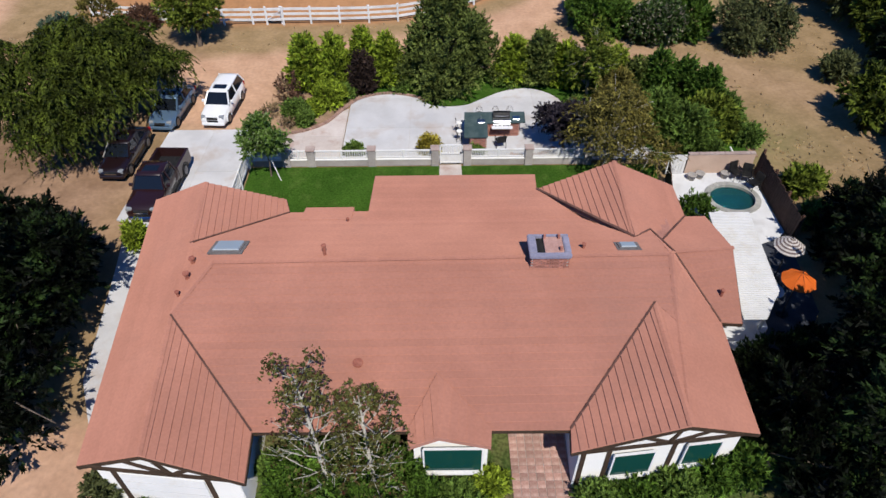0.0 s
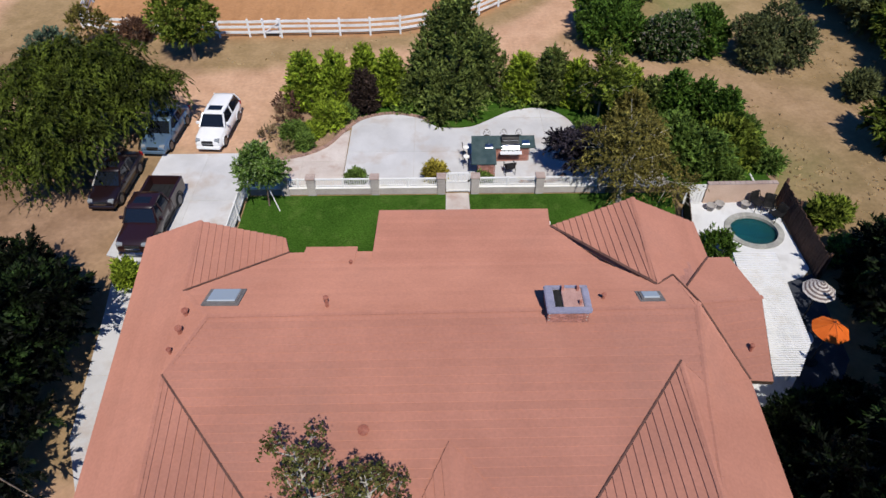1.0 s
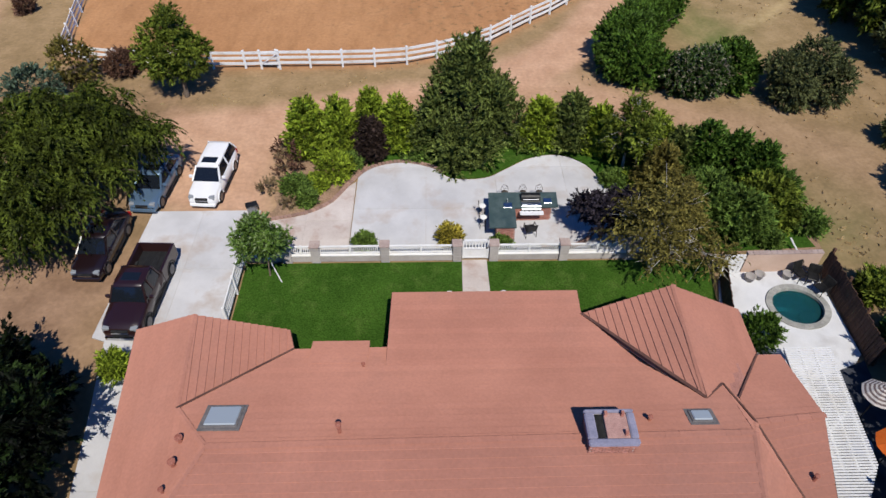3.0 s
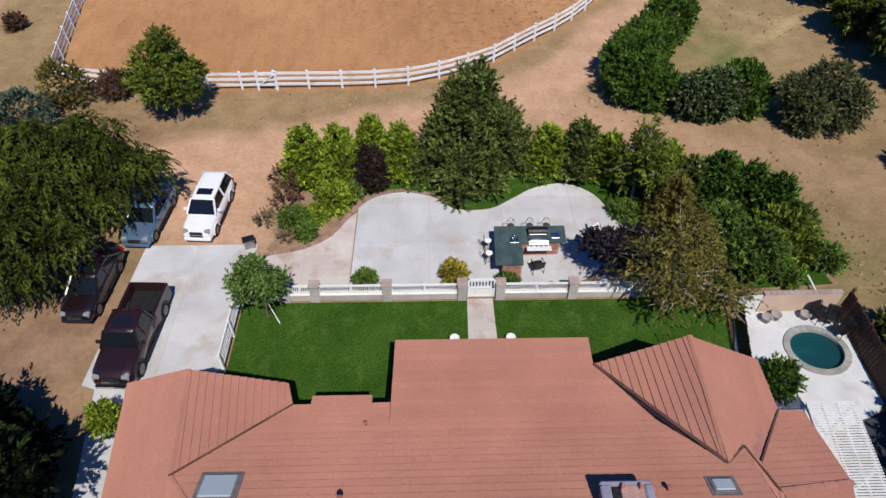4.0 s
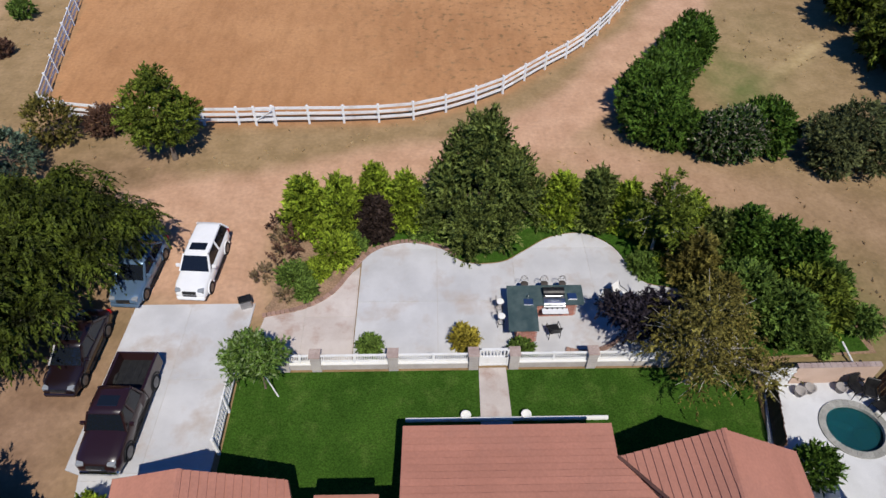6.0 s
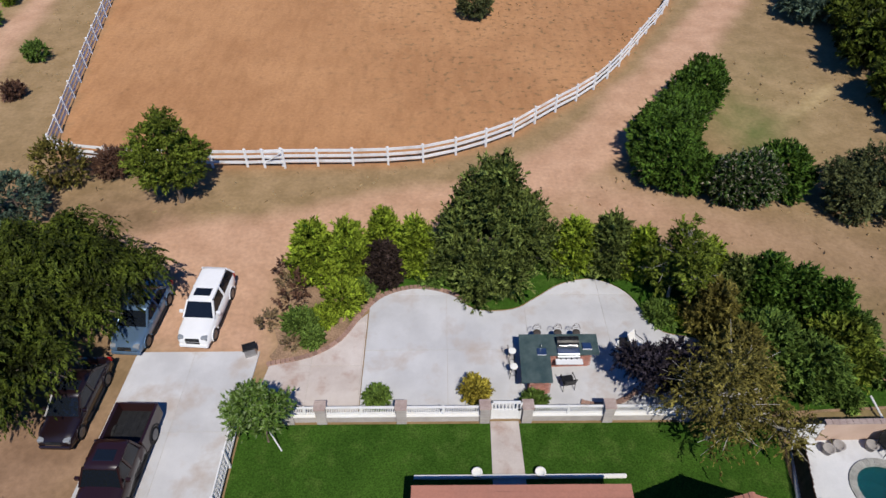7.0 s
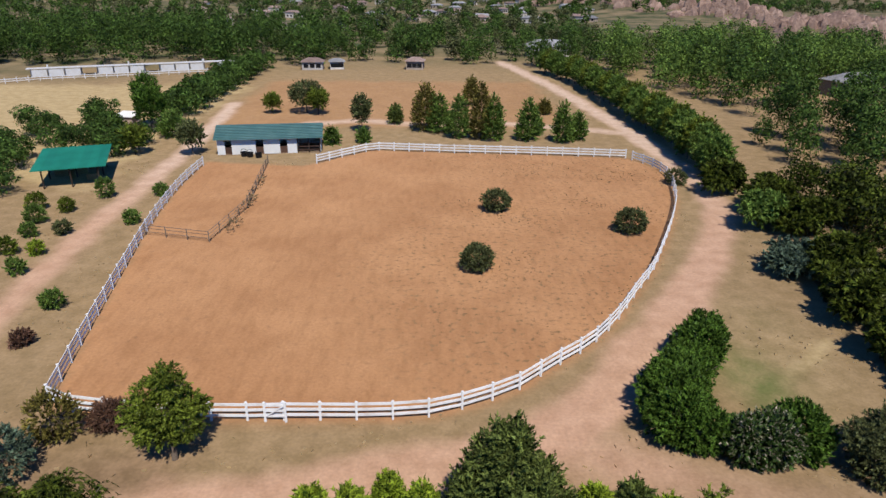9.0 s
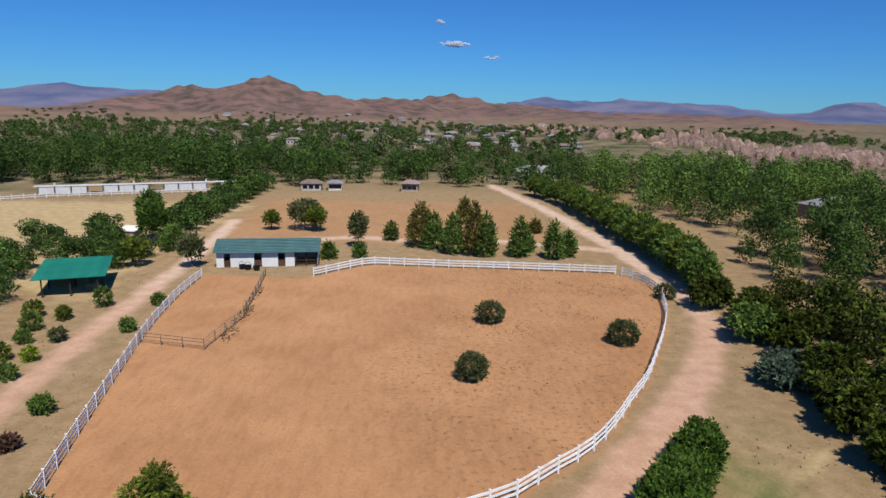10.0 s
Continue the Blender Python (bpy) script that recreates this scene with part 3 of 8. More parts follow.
CAPS = [("nw", "nwi"), ("sw", "swi"), ("swi", "m1"), ("nwi", "m1"), ("m1", "m2"), ("se", "sei"), ("se", "hh"), ("m2", "hh"), ("p1", "p2"), ("m2", "p1"), ("ne", "nei")]
for k1, k2 in CAPS:
    a, b = Vector(R[k1]), Vector(R[k2])
    d = b - a
    n = max(1, round(d.length / 0.5))
    side = Vector((-d.y, d.x, 0)).normalized() * 0.11
    for i in range(n):
        g = Geo()
        p, q = a + d * (i / n), a + d * ((i + 1.08) / n)
        up0, up1 = (Vector((0, 0, 0.07)), Vector((0, 0, 0.06))) if (k1, k2) != ("m1", "m2") else (Vector((0, 0, 0.05)), Vector((0, 0, 0.045)))
        g.add([p + side + Vector((0, 0, 0.035)), p + up0, p - side + Vector((0, 0, 0.035)), q + side + Vector((0, 0, 0.02)), q + up1, q - side + Vector((0, 0, 0.02))], [(0, 1, 4, 3), (1, 2, 5, 4), (0, 2, 1), (3, 4, 5)])
        put("ridge_cap", g, ROOF, house)
# dark valley gutters
for k1, k2 in (("nel", "nei"), ("nwv", "nwi"), ("swv", "swi"), ("fr", "sei"), ("ee", "p1"), ("pj", "pbl"), ("nei", "bb"), ("bb", "p1")):
    a, b = Vector(R[k1]), Vector(R[k2])
    put("valley_gutter", Geo().beam(a + Vector((0, 0, 0.06)), b + Vector((0, 0, 0.06)), 0.07 if k1 != "nel" else 0.13, 0.04), surface("valley_metal", (0.10, 0.05, 0.04), (0.16, 0.08, 0.06), 0.6) if k1 == "nel" else bpy.data.materials["valley_metal"], house)
# fascia boards under the eaves
FASCIA = [("wf", "wb"), ("nwr", "nwv"), ("nwv", "bl"), ("cl", "cr"), ("swr", "swv"), ("swv", "fr"), ("sel", "fr"), ("ser", "ee"), ("pfr", "ee"), ("pbr", "pbl"), ("ner", "pbl"), ("wb", "nw"), ("nw", "nwr"), ("wf", "sw"), ("sw", "swr"), ("se", "sel"), ("se", "ser"), ("ne", "ner"), ("ne", "nel"), ("p2", "pfr"), ("p2", "pbr"), ("bl", "cl")]
for k1, k2 in FASCIA:
    put("fascia", Geo().beam(Vector(R[k1]) + Vector((0, 0, -0.11)), Vector(R[k2]) + Vector((0, 0, -0.11)), 0.05, 0.15), TIMBER, house)

# walls: a closed ring set in under the eaves
WALLS = [(-11.6, 11.0), (-6.9, 10.48), (-7.05, 13.9), (-1.0, 13.9), (-1.0, 11.85), (1.4, 11.85), (1.4, 13.9), (4.75, 13.9), (4.65, 11.36), (10.15, 11.98), (10.4, 16.95), (11.3, 16.95), (11.75, 22.3), (10.75, 22.35), (10.75, 23.9), (8.3, 24.5), (5.2, 24.6), (5.0, 24.0), (4.2, 23.2), (-3.0, 23.2), (-7.7, 23.1), (-7.9, 24.0), (-13.2, 24.1)]
for i in range(len(WALLS)):
    a, b = Vector((*WALLS[i], 0)), Vector((*WALLS[(i + 1) % len(WALLS)], 0))
    d = (b - a).normalized() * 0.09
    put("wall", Geo().beam(a - d + Vector((0, 0, 1.25)), b + d + Vector((0, 0, 1.25)), 0.2, 2.5), STUCCO, house)
put("ceiling_slab", Geo().prism(WALLS, 2.5, 2.56), STUCCO, house)
put("floor_slab", Geo().prism(WALLS, -0.1, 0.1), CONCRETE, house)


def gable(left, peak, right, timbers):
    """A gable wall of white render with dark timbers, flush under a rake."""
    l, p, r = Vector(left), Vector(peak), Vector(right)
    d = (r - l).normalized()
    n = d.cross(Vector((0, 0, 1)))
    g = Geo().add([l, r, p, l - n * 0.15, r - n * 0.15, p - n * 0.15], [(0, 1, 2), (5, 4, 3), (0, 3, 4, 1), (1, 4, 5, 2), (2, 5, 3, 0)])
    put("gable_wall", g, STUCCO, house)
    w, h = (r - l).length, p.z - l.z
    for x0, z0, x1, z1 in timbers:
        a = l + d * (w * x0) + Vector((0, 0, h * z0)) + n * 0.035
        b = l + d * (w * x1) + Vector((0, 0, h * z1)) + n * 0.035
        put("timber", Geo().beam(a, b, 0.07, 0.15, up=n.cross(b - a)), TIMBER, house)


gable((-11.8, 10.86, 2.45), (-9.58, 10.6, 3.66), (-6.75, 10.32, 2.45), ((0.02, 0.03, 0.98, 0.03), (0.45, 0.95, 0.56, 0.05), (0.27, 0.58, 0.55, 0.05), (0.72, 0.5, 0.57, 0.05)))
gable((4.5, 11.2, 2.45), (7.93, 11.52, 3.66), (10.35, 11.86, 2.45), ((0.02, 0.03, 0.98, 0.03), (0.34, 0.55, 0.53, 0.05), (0.6, 0.95, 0.53, 0.05), (0.8, 0.5, 0.56, 0.05)))
gable((-1.0, 11.75, 2.6), (-0.2, 11.75, 3.1), (1.35, 11.75, 2.6), ((0.02, 0.05, 0.98, 0.05), (0.34, 0.0, 0.34, 0.9), (0.34, 0.9, 0.6, 0.05)))
gable((-7.9, 24.15, 2.45), (-10.95, 24.1, 3.66), (-13.2, 24.2, 2.45), ())
gable((10.8, 24.0, 2.45), (8.3, 25.1, 3.8), (5.1, 24.7, 2.45), ())
gable((11.55, 16.95, 2.45), (11.8, 19.5, 3.66), (11.95, 22.3, 2.45), ())


def window(a, b, z0, z1, panes=3, parent=house, frame_mat=None, glass=None):
    """A framed window set proud of a wall, from a to b in plan, with mullions and a sill."""
    a, b = Vector((*a, 0)), Vector((*b, 0))
    d = (b - a).normalized()
    n = d.cross(Vector((0, 0, 1)))
    fm = frame_mat or WHITE_PAINT
    w = (b - a).length
    o = a + n * 0.12
    win = put("window", Geo().beam(o + d * 0.0 + Vector((0, 0, z0)), o + d * w + Vector((0, 0, z0)), 0.07, 0.07), fm, parent)
    put("window_frame", Geo().beam(o + Vector((0, 0, z1)), o + d * w + Vector((0, 0, z1)), 0.07, 0.07), fm, win)
    for i in range(panes + 1):
        p = o + d * (w * i / panes)
        put("mullion", Geo().beam(p + Vector((0, 0, z0 + 0.04)), p + Vector((0, 0, z1 - 0.04)), 0.06, 0.06, up=n), fm, win)
    for i in range(panes):
        p, q = o + d * (w * i / panes + 0.035), o + d * (w * (i + 1) / panes - 0.035)
        put("pane", Geo().beam(p + Vector((0, 0, (z0 + z1) / 2)), q + Vector((0, 0, (z0 + z1) / 2)), 0.02, z1 - z0 - 0.08), glass or GLASS, win)
    put("window_sill", Geo().beam(o + n * 0.05 - d * 0.06 + Vector((0, 0, z0 - 0.06)), o + n * 0.05 + d * (w + 0.06) + Vector((0, 0, z0 - 0.06)), 0.16, 0.05), fm, win)


GREEN_GLASS = glassy("green_tinted_glass", (0.01, 0.075, 0.06), 0.08)
window((-0.75, 11.62), (1.3, 11.62), 0.75, 2.25, 1, glass=GREEN_GLASS)
window((5.75, 11.36), (7.2, 11.52), 0.75, 2.15, 1, glass=GREEN_GLASS)
window((8.3, 11.66), (9.55, 11.80), 0.95, 2.3, 1, glass=GREEN_GLASS)
window((-9.0, 23.98 + 0.1), (-11.8, 24.05), 0.9, 2.1, 3)
window((3.0, 23.3), (0.0, 23.3), 0.3, 2.15, 4)
window((-4.3, 23.2), (-6.4, 23.2), 1.0, 2.1, 3)
# timbers on the front wing walls
for a, b in (((-11.1, 10.84), (-11.1, 10.84)), ((-7.85, 10.48), (-7.85, 10.48)), ((4.7, 11.26), (4.7, 11.26)), ((5.6, 11.37), (5.6, 11.37)), ((7.9, 11.62), (7.9, 11.62))):
    put("timber", Geo().beam((*a, 0.1), (*b, 2.45), 0.16, 0.1, up=(0, 1, 0)), TIMBER, house)
# garage door in the west wing's front
garage = put("garage_door", Geo().beam((-10.95, 10.81, 1.1), (-8.0, 10.48, 1.1), 0.08, 2.1), WHITE_PAINT, house)
for i in range(1, 4):
    put("door_groove", Geo().beam((-10.95, 10.768, 0.1 + i * 0.52), (-8.0, 10.438, 0.1 + i * 0.52), 0.008, 0.015), CONCRETE, garage)
put("front_door", Geo().box(2.9, 3.85, 13.72, 13.78, 0.1, 2.15, b=0.01), TIMBER, house, "dark timber front door under the porch")

# chimney: brick stack, a grey rendered rim round its open top, brick flue inside
CX, CY = 4.16, 18.62
chimney = put("chimney", Geo().box(CX - 0.72, CX + 0.72, CY - 0.54, CY + 0.54, 3.7, 4.94), MORTAR, house, "red brick chimney with blue-grey rendered rim")
brick_x = Geo().box(-0.105, 0.105, -0.018, 0.018, -0.035, 0.035, b=0.006).mesh("brick")
brick_x.materials.append(BRICK)
for row in range(13):
    z = 3.94 + row * 0.08
    off = 0.11 if row % 2 else 0
    for i in range(7):
        x = CX - 0.66 + off + i * 0.22
        if x < CX + 0.7:
            for sy in (-1, 1):
                put("brick", brick_x, BRICK, chimney).matrix_basis = pose(x, CY + sy * 0.55, z)
    for i in range(5):
        for sx in (-1, 1):
            put("brick", brick_x, BRICK, chimney).matrix_basis = pose(CX + sx * 0.73, CY - 0.44 + i * 0.22 + off * 0.4, z, 0, 0, 90)
CAP_BRICK = surface("pinkish_cap_brick", (0.40, 0.23, 0.20), (0.50, 0.31, 0.27), 0.85, 3, 30, 0.2)
CAP_STONE = surface("grey_blue_mortar_cap", (0.21, 0.21, 0.29), (0.31, 0.30, 0.39), 0.85, 2, 30, 0.3, grain=0.15)
for x0, x1, y0, y1 in ((-0.82, 0.82, -0.64, -0.42), (-0.82, -0.5, -0.417, 0.52), (0.56, 0.82, -0.417, 0.52), (-0.82, 0.82, 0.523, 0.64)):
    put("chimney_rim", Geo().box(CX + x0, CX + x1, CY + y0, CY + y1, 4.95, 5.12, b=0.05), CAP_STONE, chimney)
# a thin black slab stands for the dark inside the open flue
put("flue_opening", Geo().box(CX - 0.49, CX - 0.2, CY - 0.41, CY + 0.51, 4.945, 4.955), RUBBER, chimney)
put("flue_crown", Geo().box(CX - 0.19, CX + 0.55, CY - 0.41, CY + 0.515, 4.945, 5.06, b=0.02), CAP_BRICK, chimney)
for x, y in ((-0.14, 0.42), (0.42, 0.42), (0.42, -0.28)):
    put("flue_post", Geo().box(CX + x - 0.05, CX + x + 0.05, CY + y - 0.06, CY + y + 0.06, 5.06, 5.26, b=0.01), BRICK, chimney)

SLOPE = math.degrees(math.atan(0.345))
SKY_FRAME = surface("grey_skylight_frame", (0.13, 0.12, 0.12), (0.19, 0.175, 0.17), 0.6, 3, 30, 0.05)
SKY_GLASS = glassy("pale_skylight_dome", (0.42, 0.47, 0.50), 0.12)


def skylight(x, y, w, d):
    m = pose(x, y, 4.5 - (y - 18.45) * 0.345, -SLOPE)
    sk = put("skylight", Geo().box(-w / 2, w / 2, -d / 2, d / 2, -0.1, 0.12, m, 0.02), SKY_FRAME, house, "skylight with pale dome")
    put("skylight_pane", Geo().box(-w / 2 + 0.07, w / 2 - 0.07, -d / 2 + 0.07, d / 2 - 0.07, 0.12, 0.17, m, 0.03), SKY_GLASS, sk)
    put("skylight_flashing", Geo().box(-w / 2 - 0.1, w / 2 + 0.1, -d / 2 - 0.1, d / 2 + 0.1, -0.08, 0.07, m), SKY_FRAME, sk)


skylight(-8.85, 19.68, 1.22, 1.05)
skylight(7.55, 19.4, 0.78, 0.6)
VENT = surface("rusty_vent_metal", (0.30, 0.10, 0.07), (0.40, 0.16, 0.11), 0.6, 5, 30, 0.1)
for x, y, z, r, h in ((-4.75, 18.95, 4.33, 0.07, 0.5), (-10.1, 18.85, 4.1, 0.09, 0.2), (-10.1, 18.0, 4.1, 0.09, 0.2), (-10.25, 17.15, 3.95, 0.06, 0.2), (-3.1, 14.25, 3.35, 0.13, 0.1), (5.72, 19.3, 4.2, 0.06, 0.25), (11.1, 17.6, 3.15, 0.06, 0.3), (-4.3, 22.4, 3.1, 0.05, 0.18)):
    put("roof_vent", Geo().lathe([(r, z - 0.15), (r, z + h), (r * 1.5, z + h), (r * 1.5, z + h + 0.06), (r * 0.4, z + h + 0.1)], 10, x, y), VENT, house)

# ---- hard surfaces round the house ----
def paving(name, outline, step, z, material, label, category, gap=0.018, origin=(0, 0), thick=0.08, piece="slab", joint=None):
    """Poured slabs laid in a grid within an outline, with open joints over a darker bed."""
    bed = put(name, Geo().prism(outline, z - thick - 0.04, z - 0.012), joint or MORTAR)
    tagged(bed, label, category, kind="structure")
    xs, ys = [p[0] for p in outline], [p[1] for p in outline]
    x = origin[0] + math.floor((min(xs) - origin[0]) / step[0]) * step[0]
    while x < max(xs):
        y = origin[1] + math.floor((min(ys) - origin[1]) / step[1]) * step[1]
        while y < max(ys):
            poly = outline
            for nx, ny, c in ((1, 0, x + step[0] - gap / 2), (-1, 0, -x - gap / 2), (0, 1, y + step[1] - gap / 2), (0, -1, -y - gap / 2)):
                poly = clip_half(poly, nx, ny, c)
                if len(poly) < 3:
                    break
            if len(poly) >= 3:
                put(piece, Geo().prism(poly, z - thick, z + RNG.uniform(-0.003, 0.003)), material, bed)
            y += step[1]
        x += step[0]
    return bed


PATIO_BACK = smooth_line([(-10.5, 34.0), (-8.6, 34.5), (-7.2, 35.5), (-6.2, 37.3), (-5.2, 38.5), (-3.5, 39.0), (-1.7, 38.5), (-0.5, 37.5), (1.4, 37.5), (2.7, 38.3), (4.2, 39.3), (6.0, 39.6), (7.5, 38.6), (8.2, 36.9), (8.8, 35.9), (10.6, 35.4), (11.9, 34.2), (12.3, 32.4)], 4)
PATIO = [(-6.0, 31.35), (12.2, 31.35)] + PATIO_BACK[::-1][:-9]
paving("patio", [p for p in PATIO if p[0] > -6.0 or p[1] < 32], (4.0, 3.6), 0.03, CONCRETE, "pale grey poured concrete patio with joints", "patio", origin=(-6.0, 31.3))
paving("patio_apron", [(-10.9, 31.35), (-6.03, 31.35), (-6.03, 37.3), (-6.4, 36.9), (-7.2, 35.5), (-8.6, 34.5), (-10.5, 34.0)], (2.4, 2.7), 0.026, CONCRETE_RED, "rosy stained concrete apron beside the patio", "patio", origin=(-10.9, 31.3))
paving("driveway", [(-17.3, 26.3), (-11.4, 24.2), (-11.25, 31.3), (-11.1, 34.9), (-17.0, 34.9)], (3.1, 4.4), 0.03, CONCRETE, "pale concrete driveway beside the garage", "driveway", origin=(-17.3, 26.1))
paving("side_path", [(-13.6, 13.2), (-12.6, 13.2), (-13.4, 18.0), (-14.6, 24.0), (-15.2, 26.3), (-16.7, 26.3), (-16.0, 22.5), (-15.0, 16.0)], (4.0, 3.4), 0.024, CONCRETE, "narrow concrete path along the west wall", "path", origin=(-18, 2))
# curb of brick edging round the patio's planted side
edge = thing("brick_edging", "low red brick edging along the patio", "edging", kind="structure")
curb_brick = Geo().box(-0.1, 0.1, -0.11, 0.11, 0, 0.12, b=0.012).mesh("brick")
curb_brick.materials.append(EDGE_BRICK)
line = [Vector((*p, 0)) for p in PATIO_BACK]
left = 0.0
for a, b in zip(line[:26], line[1:27]):
    d = b - a
    s = left
    while s < d.length:
        p = a + d * (s / d.length)
        ob = put("brick", curb_brick, BRICK, edge)
        ob.matrix_basis = pose(p.x - d.y / d.length * 0.12, p.y + d.x / d.length * 0.12, 0.0, 0, 0, math.degrees(math.atan2(d.y, d.x)) + RNG.uniform(-3, 3))
        s += 0.225
    left = s - d.length

lawn = tagged(put("lawn", Geo().prism([(-11.08, 23.3), (11.2, 23.3), (11.85, 26.3), (12.3, 30.8), (-11.08, 30.8)], -0.1, 0.05), LAWN), "short green lawn behind the house", "lawn", kind="structure")
GRASS_EDGE = [(x, y) for x, y in PATIO_BACK if x > -5.6]
tagged(put("garden_grass", Geo().prism([(x, y + 0.13) for x, y in GRASS_EDGE] + [(12.5, 31.3), (18.3, 31.6), (17.6, 35.5), (14.8, 37.6), (11.4, 39.2), (8.3, 40.9), (3.0, 41.4), (-2.8, 41.1), (-5.4, 40.4)], -0.1, 0.03), LAWN), "rough green grass behind the patio", "lawn", kind="structure")
bed = tagged(put("planting_bed", Geo().prism([(-10.2, 34.2)] + [(x, y + 0.2) for x, y in PATIO_BACK if x > -10.3] + [(12.6, 31.2), (18.6, 31.5), (18.5, 36.5), (15.8, 38.3), (12.0, 39.8), (8.5, 41.5), (3.0, 42.5), (-3, 41.8)] + smooth_line([(-6.5, 41.6), (-9.2, 41.3), (-9.9, 40.2), (-9.6, 39.1), (-10.3, 38.2), (-9.9, 37.2), (-10.6, 36.3), (-10.3, 35.3), (-10.6, 34.6)], 4), -0.1, 0.012), BED), "bark and green ground cover beds behind the patio", "planting bed", kind="structure")
tagged(put("garden_path", Geo().prism([(-0.25, 26.0), (1.2, 26.0), (1.1, 30.9), (-0.15, 30.9)], -0.05, 0.075), CONCRETE_RED), "rosy concrete path to the garden gate", "path", kind="structure")
tagged(put("porch_slab", Geo().prism([(-3.4, 23.4), (4.6, 23.4), (4.6, 27.35), (-3.4, 27.35)], -0.05, 0.09), CONCRETE), "concrete porch slab behind the house", "porch", kind="structure")
front_green = tagged(put("front_garden", Geo().prism([(-6.9, 3.0), (2.3, 3.0), (2.45, 13.8), (-6.9, 13.8)], -0.1, 0.03), WILD), "patchy green front garden", "lawn", kind="structure")
front_green_e = tagged(put("front_garden", Geo().prism([(4.75, 3.0), (16.0, 3.0), (16.0, 17.0), (11.2, 17.0), (10.6, 12.0), (4.75, 11.4)], -0.1, 0.03), WILD), "green front garden by the east wing", "lawn", kind="structure")

# brick entry walk
walk_bed = tagged(put("entry_walk", Geo().prism([(2.4, 4.0), (4.65, 4.0), (4.65, 11.2), (4.6, 13.8), (2.45, 13.8)], -0.1, 0.03), MORTAR), "worn red brick entry walk", "path", kind="structure")
WALK_BRICK = surface("worn_paving_brick", (0.36, 0.19, 0.15), (0.52, 0.36, 0.30), 0.9, 2.0, 30, 0.2, vary=0.22, grain=0.15)
pave = Geo().box(-0.145, 0.145, -0.145, 0.145, 0, 0.03, b=0.01).mesh("brick")
pave.materials.append(WALK_BRICK)
for i in range(7):
    for j in range(20):
        x, y = 2.58 + i * 0.305, 8.0 + j * 0.3
        if x < 4.6 and y < 13.75:
            ob = put("brick", pave, WALK_BRICK, walk_bed)
            ob.matrix_basis = pose(x, y, 0.028 + RNG.uniform(-0.004, 0.004), 0, 0, RNG.uniform(-2, 2))

# ---- garden wall with white railings, pillars and gate ----
PILLARS = [-9.0, -7.55, -4.05, -0.4, 1.45, 5.0, 8.4]
WALL_Y = 31.05
PILLAR_CAP = surface("rosy_pillar_cap", (0.36, 0.27, 0.24), (0.46, 0.37, 0.33), 0.9, 2, 30, 0.2)
garden_wall = thing("garden_wall", "low grey block wall with white railings and pillars", "garden wall")
for x in PILLARS:
    pl = put("pillar", Geo().box(x - 0.22, x + 0.22, WALL_Y - 0.22, WALL_Y + 0.22, 0, 1.12, b=0.015), BLOCK, garden_wall)
    for k in range(5):
        put("joint", Geo().box(x - 0.223, x + 0.223, WALL_Y - 0.223, WALL_Y + 0.223, 0.2 + k * 0.2, 0.212 + k * 0.2), MORTAR, pl)
    put("pillar_cap", Geo().box(x - 0.26, x + 0.26, WALL_Y - 0.26, WALL_Y + 0.26, 1.12, 1.19, b=0.02), PILLAR_CAP, pl)
spans = [(a + 0.22, b - 0.22) for a, b in zip(PILLARS[:-1], PILLARS[1:]) if a != -0.4] + [(-10.95, -9.22)]
for a, b in spans:
    put("low_wall", Geo().box(a, b, WALL_Y - 0.1, WALL_Y + 0.1, 0, 0.42, b=0.01), BLOCK, garden_wall)
    put("coping", Geo().box(a, b, WALL_Y - 0.13, WALL_Y + 0.13, 0.42, 0.47, b=0.01), STUCCO, garden_wall)
    rail = put("railing", Geo().box(a, b, WALL_Y - 0.045, WALL_Y + 0.045, 0.95, 1.03, b=0.01).box(a, b, WALL_Y - 0.035, WALL_Y + 0.035, 0.52, 0.58, b=0.01).box((a + b) / 2 - 0.05, (a + b) / 2 + 0.05, WALL_Y - 0.05, WALL_Y + 0.05, 0.47, 1.06, b=0.01), WHITE_PAINT, garden_wall)
    n = int((b - a) / 0.1)
    for i in range(n):
        x = a + (i + 0.5) * (b - a) / n
        put("baluster", Geo().beam((x - 0.035, WALL_Y, 0.57), (x + 0.035, WALL_Y, 0.96), 0.04, 0.03, up=(0, 1, 0)), WHITE_PAINT, rail)
gate = thing("garden_gate", "white vinyl garden gate between block pillars", "gate")
gx0, gx1 = -0.14, 1.2
put("gate_frame", Geo().box(gx0, gx0 + 0.09, WALL_Y - 0.05, WALL_Y + 0.05, 0.08, 1.35, b=0.01).box(gx1 - 0.09, gx1, WALL_Y - 0.05, WALL_Y + 0.05, 0.08, 1.35, b=0.01).box(gx0, gx1, WALL_Y - 0.045, WALL_Y + 0.045, 1.25, 1.35).box(gx0, gx1, WALL_Y - 0.045, WALL_Y + 0.045, 0.72, 0.8).box(gx0, gx1, WALL_Y - 0.045, WALL_Y + 0.045, 0.1, 0.2), WHITE_PAINT, gate)
for i in range(7):
    x = gx0 + 0.2 + i * 0.155
    put("board", Geo().box(x - 0.035, x + 0.035, WALL_Y - 0.02, WALL_Y + 0.02, 0.2, 1.25), WHITE_PAINT, gate)
put("gate_latch", Geo().box(gx1 - 0.16, gx1 - 0.06, WALL_Y - 0.09, WALL_Y - 0.05, 0.8, 0.9, b=0.01), DARK_METAL, gate)
